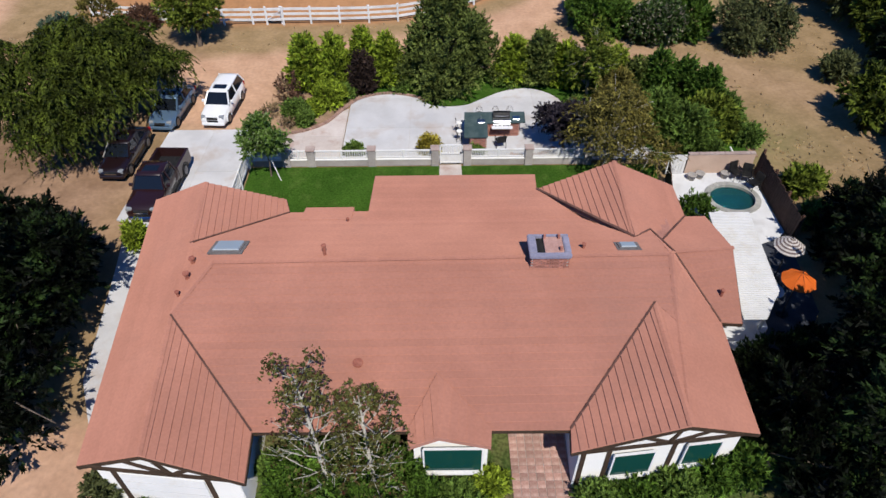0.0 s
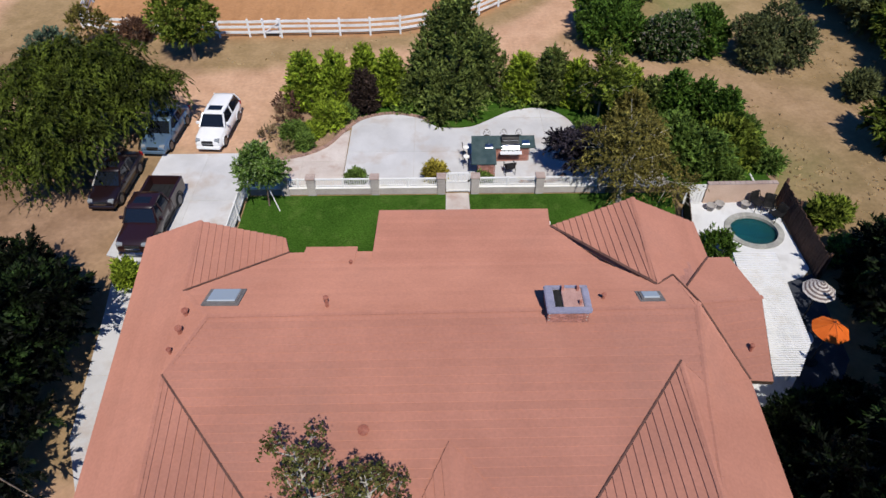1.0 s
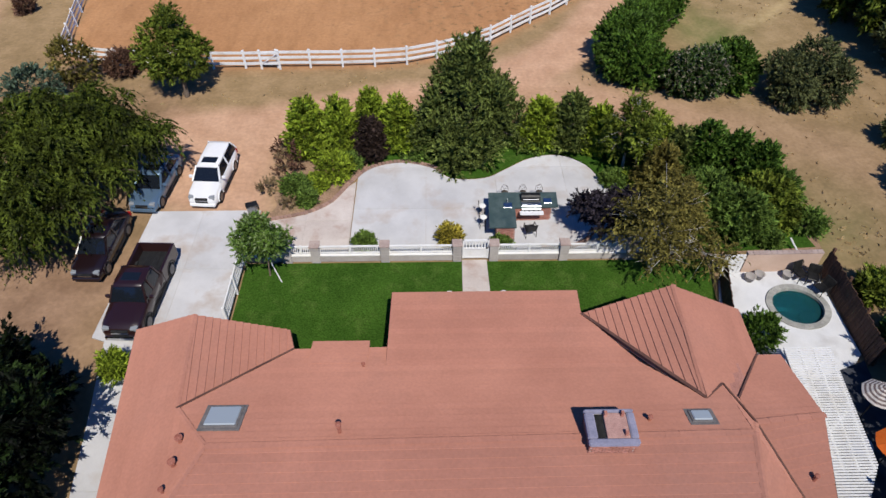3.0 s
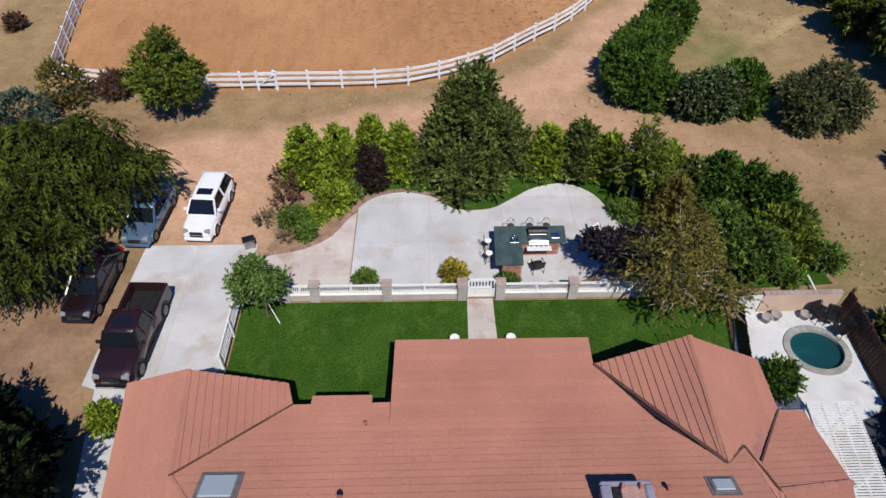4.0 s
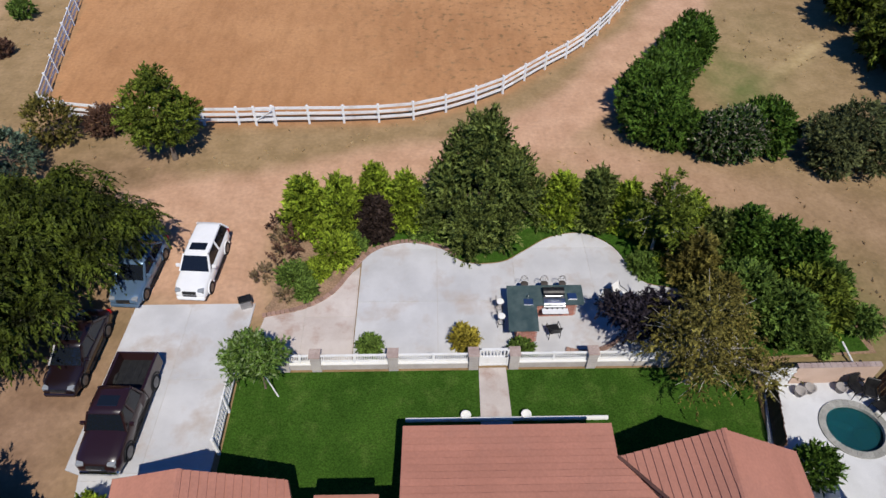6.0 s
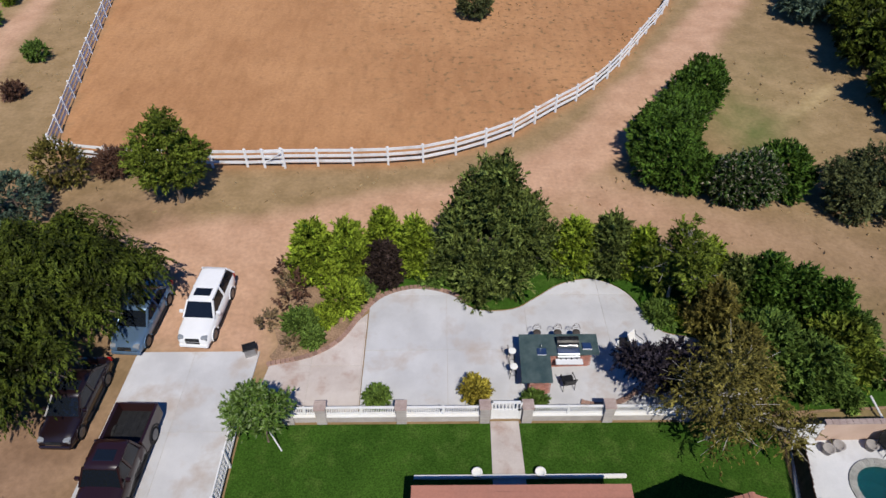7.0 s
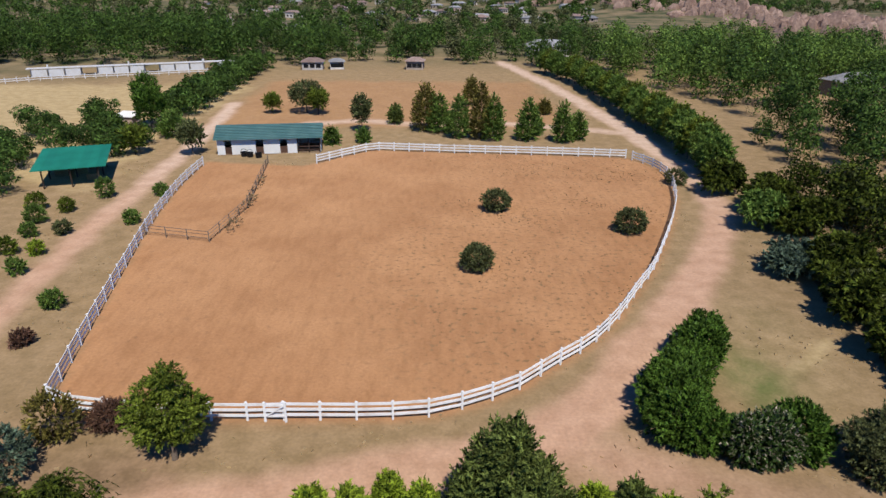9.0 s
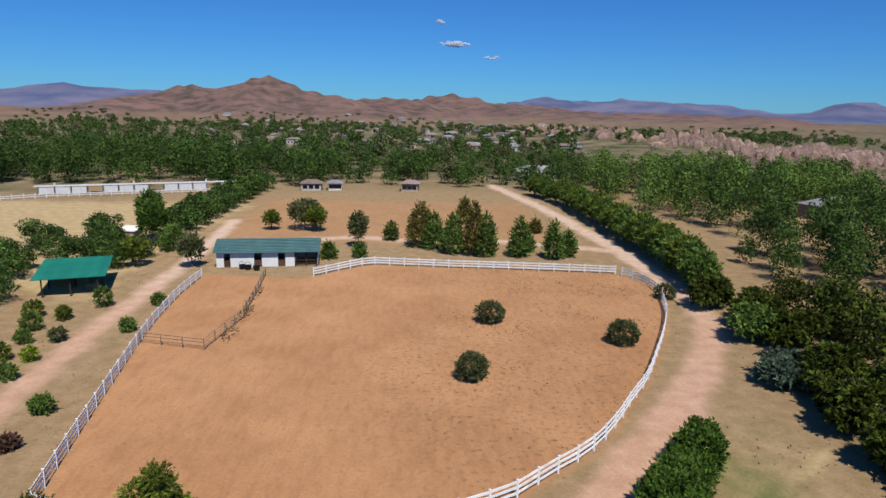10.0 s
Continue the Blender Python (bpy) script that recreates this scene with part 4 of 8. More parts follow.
put("gate_panel", Geo().box(gx0 + 0.09, gx1 - 0.09, WALL_Y - 0.012, WALL_Y + 0.012, 0.2, 0.72), WHITE_PAINT, gate)

# side fence between lawn and driveway
side = thing("side_fence", "short white vinyl fence beside the driveway", "fence")
for i in range(3):
    y = 26.9 + i * 1.95
    put("post", Geo().box(-11.22, -11.1, y - 0.06, y + 0.06, 0, 1.3, b=0.015), WHITE_PAINT, side)
    if i < 2:
        for z in (0.35, 1.15):
            put("rail", Geo().box(-11.19, -11.13, y + 0.06, y + 1.89, z, z + 0.1), WHITE_PAINT, side)
        for k in range(9):
            put("picket", Geo().box(-11.18, -11.14, y + 0.16 + k * 0.19, y + 0.24 + k * 0.19, 0.3, 1.22), WHITE_PAINT, side)

# ---- white three-rail corral fences ----
VINYL = surface("white_vinyl", (0.76, 0.76, 0.77), (0.83, 0.83, 0.83), 0.5, 0.8, 12, 0.03, vary=0.04, grain=0.05, stain=(0.60, 0.53, 0.47), stain_scale=0.7)
post_mesh = Geo().box(-0.07, 0.07, -0.07, 0.07, -0.1, 1.36, b=0.015).lathe([(0.11, 1.36), (0.11, 1.39), (0.01, 1.45)], 4).mesh("post")
post_mesh.materials.append(VINYL)


def rail_fence(label, points, spacing=2.44, heights=(0.38, 0.8, 1.2), material=VINYL):
    """Square posts at even spacing along a line, with flat rails between them."""
    f = thing("rail_fence", label, "fence")
    pts = [Vector((*p, 0)) for p in points]
    run, stops = 0.0, [pts[0]]
    for a, b in zip(pts[:-1], pts[1:]):
        d = (b - a).length
        s = spacing - run
        while s <= d:
            stops.append(a + (b - a) * (s / d))
            s += spacing
        run = d - (s - spacing)
    for i, p in enumerate(stops):
        d = stops[min(i + 1, len(stops) - 1)] - stops[max(i - 1, 0)]
        ob = put("post", post_mesh, material, f)
        ob.matrix_basis = pose(p.x, p.y, 0, RNG.uniform(-0.6, 0.6), RNG.uniform(-0.6, 0.6), math.degrees(math.atan2(d.y, d.x)))
    for a, b in zip(stops[:-1], stops[1:]):
        for z in heights:
            put("rail", Geo().beam(a + Vector((0, 0, z + RNG.uniform(-0.012, 0.012))), b + Vector((0, 0, z + RNG.uniform(-0.012, 0.012))), 0.045, 0.19), material, f)
    return f


rail_fence("white vinyl three-rail fence curving round the corral", smooth_line(CORRAL_SOUTH, 5), 2.3)
cg = thing("corral_gate", "white vinyl gate in the corral fence", "gate")
for x in (-13.75, -12.45):
    put("post", post_mesh, VINYL, cg).matrix_basis = pose(x, 50.02, 0.06)
for z in (0.4, 0.8, 1.2):
    put("rail", Geo().beam((-13.7, 50.02, z), (-12.5, 50.02, z), 0.05, 0.13), VINYL, cg)
put("brace", Geo().beam((-13.68, 50.0, 0.4), (-12.52, 50.0, 1.2), 0.04, 0.1, up=(0, 1, 0)), VINYL, cg)
rail_fence("white vinyl three-rail fence along the corral's far end", smooth_line(CORRAL_NORTH[:5], 3) + CORRAL_NORTH[5:], 2.44)
rail_fence("white vinyl three-rail fence along the corral's west side", smooth_line(CORRAL_WEST, 4), 2.44)

# ---- pool terrace ----
WHITE_DECK = surface("white_pool_deck", (0.62, 0.62, 0.62), (0.70, 0.70, 0.70), 0.8, 0.8, 30, 0.1, vary=0.03, grain=0.05, stain=(0.54, 0.53, 0.52), stain_scale=0.6)
DECK = [(14.72, 23.45), (17.5, 24.5), (17.55, 29.9), (12.7, 29.9), (12.2, 28.2), (11.2, 25.0), (12.2, 23.4)]
PX, PY, PA, PB = 15.78, 27.6, 1.22, 1.12


def ring(a, b, n=36, x=PX, y=PY):
    return [(x + a * math.cos(math.tau * k / n), y + b * math.sin(math.tau * k / n)) for k in range(n)]


inner, outer = ring(PA + 0.27, PB + 0.27), []
deck = Geo()
for k, (x, y) in enumerate(inner):
    d = Vector((x - PX, y - PY)).normalized()
    t = 20.0
    for i in range(len(DECK)):
        (x1, y1), (x2, y2) = DECK[i - 1], DECK[i]
        den = d.x * (y2 - y1) - d.y * (x2 - x1)
        if abs(den) > 1e-9:
            s = ((x1 - PX) * (y2 - y1) - (y1 - PY) * (x2 - x1)) / den
            u = ((x1 - PX) * d.y - (y1 - PY) * d.x) / den
            if s > 0.5 and -1e-6 <= u <= 1 + 1e-6:
                t = min(t, s)
    outer.append((PX + d.x * t, PY + d.y * t))
n = len(inner)
deck.add([(*p, 0.06) for p in inner] + [(*p, 0.06) for p in outer] + [(*p, -0.08) for p in inner] + [(*p, -0.08) for p in outer],
         [(k, n + k, n + (k + 1) % n, (k + 1) % n) for k in range(n)] + [(n + k, 3 * n + k, 3 * n + (k + 1) % n, n + (k + 1) % n) for k in range(n)] + [(k, (k + 1) % n, 2 * n + (k + 1) % n, 2 * n + k) for k in range(n)])
tagged(put("pool_deck", deck, WHITE_DECK), "bright white concrete pool deck", "pool deck", kind="structure")
tagged(put("pergola_floor", Geo().prism([(11.2, 17.2), (13.2, 17.1), (14.35, 18.5), (14.71, 23.43), (12.2, 23.38), (11.2, 24.9)], -0.08, 0.056), WHITE_DECK), "pale concrete floor under the pergola", "pool deck", kind="structure")
# the dark navy shade beside the pergola is put into this paving's colour
SHADED_PAVING = surface("shaded_dark_paving", (0.035, 0.040, 0.052), (0.060, 0.064, 0.078), 0.7, 1.2, 30, 0.15, grain=0.15)
tagged(put("dark_terrace", Geo().prism([(13.22, 17.1), (15.6, 17.5), (17.0, 19.4), (17.5, 24.48), (14.74, 23.43), (14.38, 18.5)], -0.08, 0.05), SHADED_PAVING), "dark terrace under the parasols, shade put into its colour", "terrace", kind="structure")
pool = thing("swimming_pool", "small round plunge pool with grey stone coping", "pool")
POOL_TILE = surface("pool_plaster", (0.002, 0.03, 0.035), (0.004, 0.045, 0.05), 0.5, 1.5, 20, 0.05)
g = Geo()
a, b = ring(PA, PB), ring(PA - 0.15, PB - 0.15)
g.add([(*p, 0.0) for p in a] + [(*p, -1.3) for p in a] + [(*p, -1.5) for p in b], [(k, n + k, n + (k + 1) % n, (k + 1) % n) for k in range(n)] + [(n + k, 2 * n + k, 2 * n + (k + 1) % n, n + (k + 1) % n) for k in range(n)] + [tuple(range(2 * n, 3 * n))])
put("basin", g, POOL_TILE, pool)
COPING = surface("grey_stone_coping", (0.30, 0.30, 0.27), (0.40, 0.39, 0.36), 0.8, 2, 30, 0.2, vary=0.12)
for k in range(0, 36):
    c = Geo()
    p = [ring(PA - 0.04, PB - 0.04)[j % 36] for j in (k, k + 1)] + [ring(PA + 0.27, PB + 0.27)[j % 36] for j in (k + 1, k)]
    m = (sum(q[0] for q in p) / 4, sum(q[1] for q in p) / 4)
    c.prism([(m[0] + (q[0] - m[0]) * 0.96, m[1] + (q[1] - m[1]) * 0.96) for q in p], -0.05, 0.12)
    put("coping_stone", c, COPING, pool)
WATER = bpy.data.materials.new("pool_water")
WATER.use_nodes = True
wb = WATER.node_tree.nodes["Principled BSDF"]
wb.inputs["Base Color"].default_value = (0.07, 0.34, 0.38, 1)
wb.inputs["Roughness"].default_value = 0.03
wb.inputs["Transmission Weight"].default_value = 0.9
wb.inputs["IOR"].default_value = 1.33
wz = WATER.node_tree.nodes.new("ShaderNodeTexNoise")
wz.inputs["Scale"].default_value = 3.5
wp = WATER.node_tree.nodes.new("ShaderNodeBump")
wp.inputs["Strength"].default_value, wp.inputs["Distance"].default_value = 0.25, 0.04
WATER.node_tree.links.new(wz.outputs[0], wp.inputs["Height"])
WATER.node_tree.links.new(wp.outputs[0], wb.inputs["Normal"])
water = put("water", Geo().prism(ring(PA - 0.005, PB - 0.005), -0.14, -0.1), WATER, pool)
water.visible_shadow = False

PINK = surface("pinkish_stucco", (0.50, 0.36, 0.28), (0.58, 0.43, 0.34), 0.9, 1.0, 40, 0.25, grain=0.08)
pw = thing("pool_wall", "pinkish stucco garden wall with tile coping", "garden wall")
for (x0, y0), (x1, y1) in (((13.75, 29.95), (17.5, 30.0)),):
    put("wall", Geo().beam((x0, y0, 0.65), (x1, y1, 0.65), 0.2, 1.3), PINK, pw)
    d = Vector((x1 - x0, y1 - y0, 0))
    k = round(d.length / 0.3)
    for i in range(k):
        p, q = Vector((x0, y0, 1.34)) + d * (i / k), Vector((x0, y0, 1.34)) + d * ((i + 0.95) / k)
        put("coping_tile", Geo().beam(p, q, 0.24, 0.06), PILLAR_CAP, pw)
wg = thing("wall_gate", "white boarded gate in the pool wall", "gate")
for i in range(6):
    put("board", Geo().box(12.66 + i * 0.17, 12.81 + i * 0.17, 29.8, 29.85, 0.08, 1.35), WHITE_PAINT, wg)
put("brace", Geo().beam((12.66, 29.77, 0.25), (13.66, 29.77, 1.2), 0.04, 0.1, up=(0, 1, 0)), WHITE_PAINT, wg)
BROWN = surface("weathered_brown_wood", (0.075, 0.04, 0.026), (0.14, 0.075, 0.05), 0.8, 3, 30, 0.3, vary=0.2, stretch=(1, 1, 5))
sf = thing("timber_fence", "short dark boarded fence between lawn and pool deck", "fence")
for i in range(15):
    y = 26.5 + i * 0.2
    x = 11.95 + (y - 26.5) * 0.22
    put("slat", Geo().beam((x, y, 0.02), (x, y, 1.3 + 0.03 * math.sin(i * 1.7)), 0.17, 0.03, up=(1, 0, 0)), BROWN, sf)
for z in (0.35, 1.05):
    put("rail", Geo().beam((11.98, 26.4, z), (12.62, 29.4, z), 0.05, 0.09), BROWN, sf)
tf = thing("timber_fence", "dark brown boarded fence beside the pool deck", "fence")
for i in range(28):
    y = 24.3 + i * 0.205
    x = 17.56 + (y - 24.3) * 0.03
    put("slat", Geo().beam((x, y, 0.02), (x + 0.1, y, 1.5 + 0.04 * math.sin(i * 2.3)), 0.17, 0.03, up=(1, 0, 0)), BROWN, tf)
for z in (0.4, 1.2):
    put("rail", Geo().beam((17.68, 24.2, z), (17.86, 30.0, z), 0.05, 0.1), BROWN, tf)
for i in range(4):
    y = 24.3 + i * 1.88
    put("post", Geo().box(17.72 + (y - 24.3) * 0.03, 17.84 + (y - 24.3) * 0.03, y - 0.06, y + 0.06, 0, 1.6), BROWN, tf)
for x, y in ((15.9, 29.45), (14.5, 29.45), (14.0, 29.3)):
    pot = thing("planter", "round grey planter on the pool deck", "planter", "planters on the pool deck", at=(x, y, 0.06))
    put("pot", Geo().lathe([(0.17, 0), (0.24, 0.3), (0.27, 0.33), (0.22, 0.33), (0.2, 0.25)], 14), BLOCK, pot, smooth=True)

# pergola of white slats
perg = thing("pergola", "white slatted pergola along the house", "pergola")
PW, PE = (lambda y: 11.95 + (y - 16.86) * 0.09), (lambda y: 12.9 + (y - 16.9) * 0.70 if y < 18.4 else 13.95 + (y - 18.4) * 0.0976)
slat_n = 62
for i in range(slat_n):
    y = 16.9 + i * (23.4 - 16.9) / (slat_n - 1)
    put("slat", Geo().beam((PW(y), y, 2.56), (PE(y), y, 2.56), 0.055, 0.055), WHITE_PAINT, perg)
for f in (0.04, 0.35, 0.66, 0.97):
    put("beam", Geo().beam((PW(18.2) + (PE(18.2) - PW(18.2)) * f, 18.2, 2.46), (PW(23.4) + (PE(23.4) - PW(23.4)) * f, 23.4, 2.46), 0.07, 0.14), WHITE_PAINT, perg)
for y in (18.4, 20.8, 23.3):
    x = PW(y) + (PE(y) - PW(y)) * 0.97
    put("post", Geo().box(x - 0.06, x + 0.06, y - 0.06, y + 0.06, 0.05, 2.42, b=0.01), WHITE_PAINT, perg)

ORANGE = surface("orange_canvas", (0.62, 0.12, 0.012), (0.72, 0.16, 0.02), 0.85, 2, 60, 0.1, grain=0.06)
STRIPE_D = surface("grey_brown_canvas", (0.16, 0.12, 0.115), (0.20, 0.15, 0.14), 0.85, 2, 60, 0.1)
STRIPE_L = surface("cream_canvas", (0.58, 0.54, 0.50), (0.64, 0.60, 0.56), 0.85, 2, 60, 0.1)


def parasol(label, x, y, r, bands, z=2.15, rise=0.5):
    """A standing parasol: pole, foot, eight ribs and a canopy in one or more bands."""
    u = thing("parasol", label, "parasol", at=(x, y, 0.06))
    put("pole", Geo().tube([(0, 0, 0), (0, 0, z + rise + 0.05)], 0.025, 8), DARK_METAL, u)
    put("foot", Geo().lathe([(0.28, 0), (0.28, 0.06), (0.05, 0.12)], 16), DARK_METAL, u)
    k = len(bands)
    for j, mt in enumerate(bands):
        g = Geo()
        for a in range(8):
            c0, c1 = math.tau * a / 8, math.tau * (a + 1) / 8
            r0, r1 = r * j / k, r * (j + 1) / k
            zz = lambda q: z + rise * (1 - (q / r) ** 1.3)
            mid = (c0 + c1) / 2
            sag = 0.03
            p = [(r0 * math.cos(c0), r0 * math.sin(c0), zz(r0)), (r1 * math.cos(c0), r1 * math.sin(c0), zz(r1)), (r1 * math.cos(mid) * 0.94, r1 * math.sin(mid) * 0.94, zz(r1) - sag), (r1 * math.cos(c1), r1 * math.sin(c1), zz(r1)), (r0 * math.cos(c1), r0 * math.sin(c1), zz(r0)), (r0 * math.cos(mid) * 0.94, r0 * math.sin(mid) * 0.94, zz(r0) - sag)]
            g.add(p + [(x_, y_, z_ - 0.012) for x_, y_, z_ in p], [(0, 1, 2, 5), (5, 2, 3, 4), (6, 11, 8, 7), (11, 10, 9, 8), (1, 7, 8, 2), (2, 8, 9, 3)])
        put("canopy", g, mt, u)
    for a in range(8):
        c = math.tau * a / 8
        put("rib", Geo().beam((0.03, 0, z + rise - 0.03), (r * 0.98, 0, z - 0.03), 0.015, 0.015).mesh("rib"), DARK_METAL, u).matrix_basis = pose(0, 0, 0, 0, 0, math.degrees(c))
    return u


parasol("round parasol in grey and cream stripes", 15.7, 21.45, 0.7, [STRIPE_D if j % 2 else STRIPE_L for j in range(11)])
parasol("orange canvas parasol on the pool terrace", 15.25, 19.3, 0.74, [ORANGE])
tb = thing("patio_table", "round dark patio table under the parasols", "table", at=(14.9, 20.1, 0.06))
put("tabletop", Geo().lathe([(0.5, 0.7), (0.52, 0.72), (0.5, 0.74)], 20), STEEL, tb)
put("leg", Geo().tube([(0, 0, 0), (0, 0, 0.7)], 0.04, 8), DARK_METAL, tb)

# ---- outdoor kitchen on the patio ----
bbq = thing("outdoor_kitchen", "L-shaped brick outdoor kitchen with dark stone top", "outdoor kitchen")
TOP = [(1.3, 32.25), (2.7, 32.25), (2.75, 33.75), (5.05, 33.8), (5.1, 35.0), (1.4, 35.0)]
put("worktop", Geo().prism(TOP, 0.98, 1.05), SLATE_TOP, bbq)
base = put("base", Geo().prism([(1.7, 32.35), (2.6, 32.35), (2.65, 33.85), (4.7, 33.9), (4.7, 34.75), (1.75, 34.75)], 0.03, 0.975), MORTAR, bbq)
bb_mesh = Geo().box(-0.1, 0.1, -0.02, 0.02, -0.032, 0.032, b=0.006).mesh("brick")
bb_mesh.materials.append(BRICK)
for (x0, y0), (x1, y1) in (((1.7, 32.34), (2.6, 32.34)), ((2.65, 33.84), (4.7, 33.89)), ((2.61, 32.4), (2.66, 33.8)), ((1.69, 34.7), (1.69, 32.4))):
    d = Vector((x1 - x0, y1 - y0, 0))
    for row in range(12):
        k = int(d.length / 0.215)
        for i in range(k):
            p = Vector((x0, y0, 0.09 + row * 0.075)) + d * ((i + 0.5 + (0.25 if row % 2 else -0.2)) / k)
            ob = put("brick", bb_mesh, BRICK, base)
            ob.matrix_basis = pose(p.x, p.y, p.z, 0, 0, math.degrees(math.atan2(d.y, d.x)))
grill = put("grill", Geo().box(3.1, 4.15, 33.78, 34.35, 0.7, 1.12, b=0.02), STEEL, bbq, "stainless steel gas grill")
hood = Geo()
hood.loft([[(x, 34.35 + 0.0 - 0.5 * math.cos(a) * 0.0 + 0.28 * -math.cos(a) + 0.1, 1.12 + 0.3 * math.sin(a)) for a in [math.pi * k / 8 for k in range(9)]] for x in (3.12, 4.13)], closed=True)
put("hood", hood, DARK_METAL, grill)
put("hood_handle", Geo().tube([(3.2, 34.12, 1.28), (4.05, 34.12, 1.28)], 0.02, 8), STEEL, grill)
put("control_panel", Geo().box(3.1, 4.15, 33.68, 33.78, 0.78, 1.0, b=0.01), STEEL, grill)
for i in range(4):
    put("knob", Geo().tube([(3.25 + i * 0.25, 33.68, 0.9), (3.25 + i * 0.25, 33.62, 0.9)], 0.035, 10), DARK_METAL, grill)
put("side_shelf", Geo().box(3.0, 4.25, 33.35, 33.66, 0.86, 0.9, b=0.01), WHITE_PAINT, grill)
sink = put("sink", Geo().box(2.15, 2.6, 33.75, 34.15, 1.05, 1.075, b=0.01), STEEL, bbq)
put("tap", Geo().tube([(2.38, 34.2, 1.05), (2.38, 34.2, 1.32), (2.38, 34.05, 1.36)], 0.015, 6), STEEL, sink)
put("side_burner", Geo().box(4.3, 4.75, 34.05, 34.45, 1.05, 1.1, b=0.015), STEEL, bbq)


def bar_stool(label, x, y, turn, mt, seat_mt, group):
    s = thing("bar_stool", label, "stool", group, at=(x, y, 0.03), turn=turn)
    put("seat", Geo().lathe([(0.17, 0.7), (0.19, 0.72), (0.19, 0.75), (0.16, 0.77)], 14), seat_mt, s, smooth=True)
    for a in (45, 135, 225, 315):
        c, d = math.cos(radians(a)), math.sin(radians(a))
        put("leg", Geo().tube([(0.22 * c, 0.22 * d, 0), (0.13 * c, 0.13 * d, 0.7)], 0.013, 6), mt, s)
    put("footrest", Geo().tube([(0.18 * math.cos(math.tau * k / 12), 0.18 * math.sin(math.tau * k / 12), 0.28) for k in range(13)], 0.01, 5, False), mt, s)
    put("backrest", Geo().tube([(0.2 * math.cos(math.pi * k / 8), 0.17 + 0.06 * math.sin(math.pi * k / 8), 0.75 + 0.34 * math.sin(math.pi * k / 8)) for k in range(9)], 0.013, 6), mt, s)
    put("back_wire", Geo().tube([(0.11 * math.cos(math.tau * k / 12), 0.21, 0.92 + 0.1 * math.sin(math.tau * k / 12)) for k in range(13)], 0.008, 5, False), mt, s)
    return s


WIRE = surface("bronze_wire", (0.10, 0.085, 0.07), (0.17, 0.14, 0.12), 0.5, 4, 30, 0.05, metal=0.5)
for x in (2.35, 3.35, 4.25):
    bar_stool("wire-backed bronze bar stool at the counter", x, 35.35, 0, WIRE, WIRE, "wire bar stools")
for y in (33.35, 34.25):
    bar_stool("black bar stool with pale round seat", 1.05, y, 90, DARK_METAL, STUCCO, "black bar stools")


def garden_chair(label, x, y, turn, frame_mt, seat_mt, low=False):
    c = thing("garden_chair", label, "chair", at=(x, y, 0.03), turn=turn)
    h = 0.32 if low else 0.43
    put("seat", Geo().box(-0.27, 0.27, -0.26, 0.26, h, h + 0.07, b=0.02), seat_mt, c)
    put("backrest", Geo().box(-0.26, 0.26, -0.03, 0.04, 0, 0.5, pose(0, 0.26, h + 0.06, -15), 0.02), seat_mt, c)
    for x0 in (-0.28, 0.28):
        put("arm", Geo().tube([(x0, -0.26, h + 0.02), (x0, -0.24, h + 0.24), (x0, 0.24, h + 0.26), (x0, 0.36, h + 0.5)], 0.018, 6), frame_mt, c)
        for y0 in (-0.24, 0.24):
            put("leg", Geo().tube([(x0, y0 * 1.1, 0), (x0, y0, h)], 0.018, 6), frame_mt, c)
    return c


for x, y, a in ((16.45, 29.35, 20), (16.95, 29.1, -20), (17.1, 28.4, -70)):
    garden_chair("dark metal chair in the pool deck's corner", x, y, a, DARK_METAL, DARK_METAL)
garden_chair("dark metal patio chair with mesh seat", 3.5, 32.75, 190, DARK_METAL, DARK_METAL)
garden_chair("dark framed lounge chair with pale cushion", 6.35, 34.35, 60, DARK_METAL, STUCCO, True)
garden_chair("dark framed lounge chair with pale cushion", 7.1, 34.95, 40, DARK_METAL, STUCCO, True)
tb = thing("side_table", "low dark side table between the lounge chairs", "table", at=(6.6, 35.0, 0.03))
put("tabletop", Geo().box(-0.25, 0.25, -0.25, 0.25, 0.4, 0.44, b=0.01), DARK_METAL, tb)
for sx in (-1, 1):
    for sy in (-1, 1):
        put("leg", Geo().tube([(0.2 * sx, 0.2 * sy, 0), (0.2 * sx, 0.2 * sy, 0.4)], 0.018, 6), DARK_METAL, tb)
planter = thing("curved_planter", "curved low brick planter edge on the patio", "planter")
for i in range(14):
    a = radians(250 + i * 5.2)
    put("brick", curb_brick, BRICK, planter).matrix_basis = pose(4.4 + 2.3 * math.cos(a) + 0.5, 34.0 + 2.3 * math.sin(a), 0.03, 0, 0, math.degrees(a) + 90)
for x in (-0.85, 1.75):
    pot = thing("planter", "pale round planter by the porch path", "planter", "porch planters", at=(x, 28.35, 0.05))
    put("pot", Geo().lathe([(0.14, 0), (0.2, 0.28), (0.23, 0.32), (0.19, 0.32), (0.17, 0.24)], 16), STUCCO, pot, smooth=True)
tagged(put("porch_kerb", Geo().box(-3.45, 5.3, 28.2, 28.34, 0.0, 0.2, b=0.02), STUCCO), "pale kerb along the porch edge", "kerb", kind="structure")
st = thing("stake", "white stake beside the young tree", "stake")
put("rod", Geo().tube([(-9.1, 29.55, 0), (-9.55, 29.85, 1.5)], 0.03, 6), WHITE_PAINT, st)
ub = thing("utility_box", "small grey utility box at the driveway corner", "utility box", at=(-11.5, 34.75, 0), turn=20)
put("body", Geo().box(-0.28, 0.28, -0.2, 0.2, 0, 0.55, b=0.03), STEEL, ub)
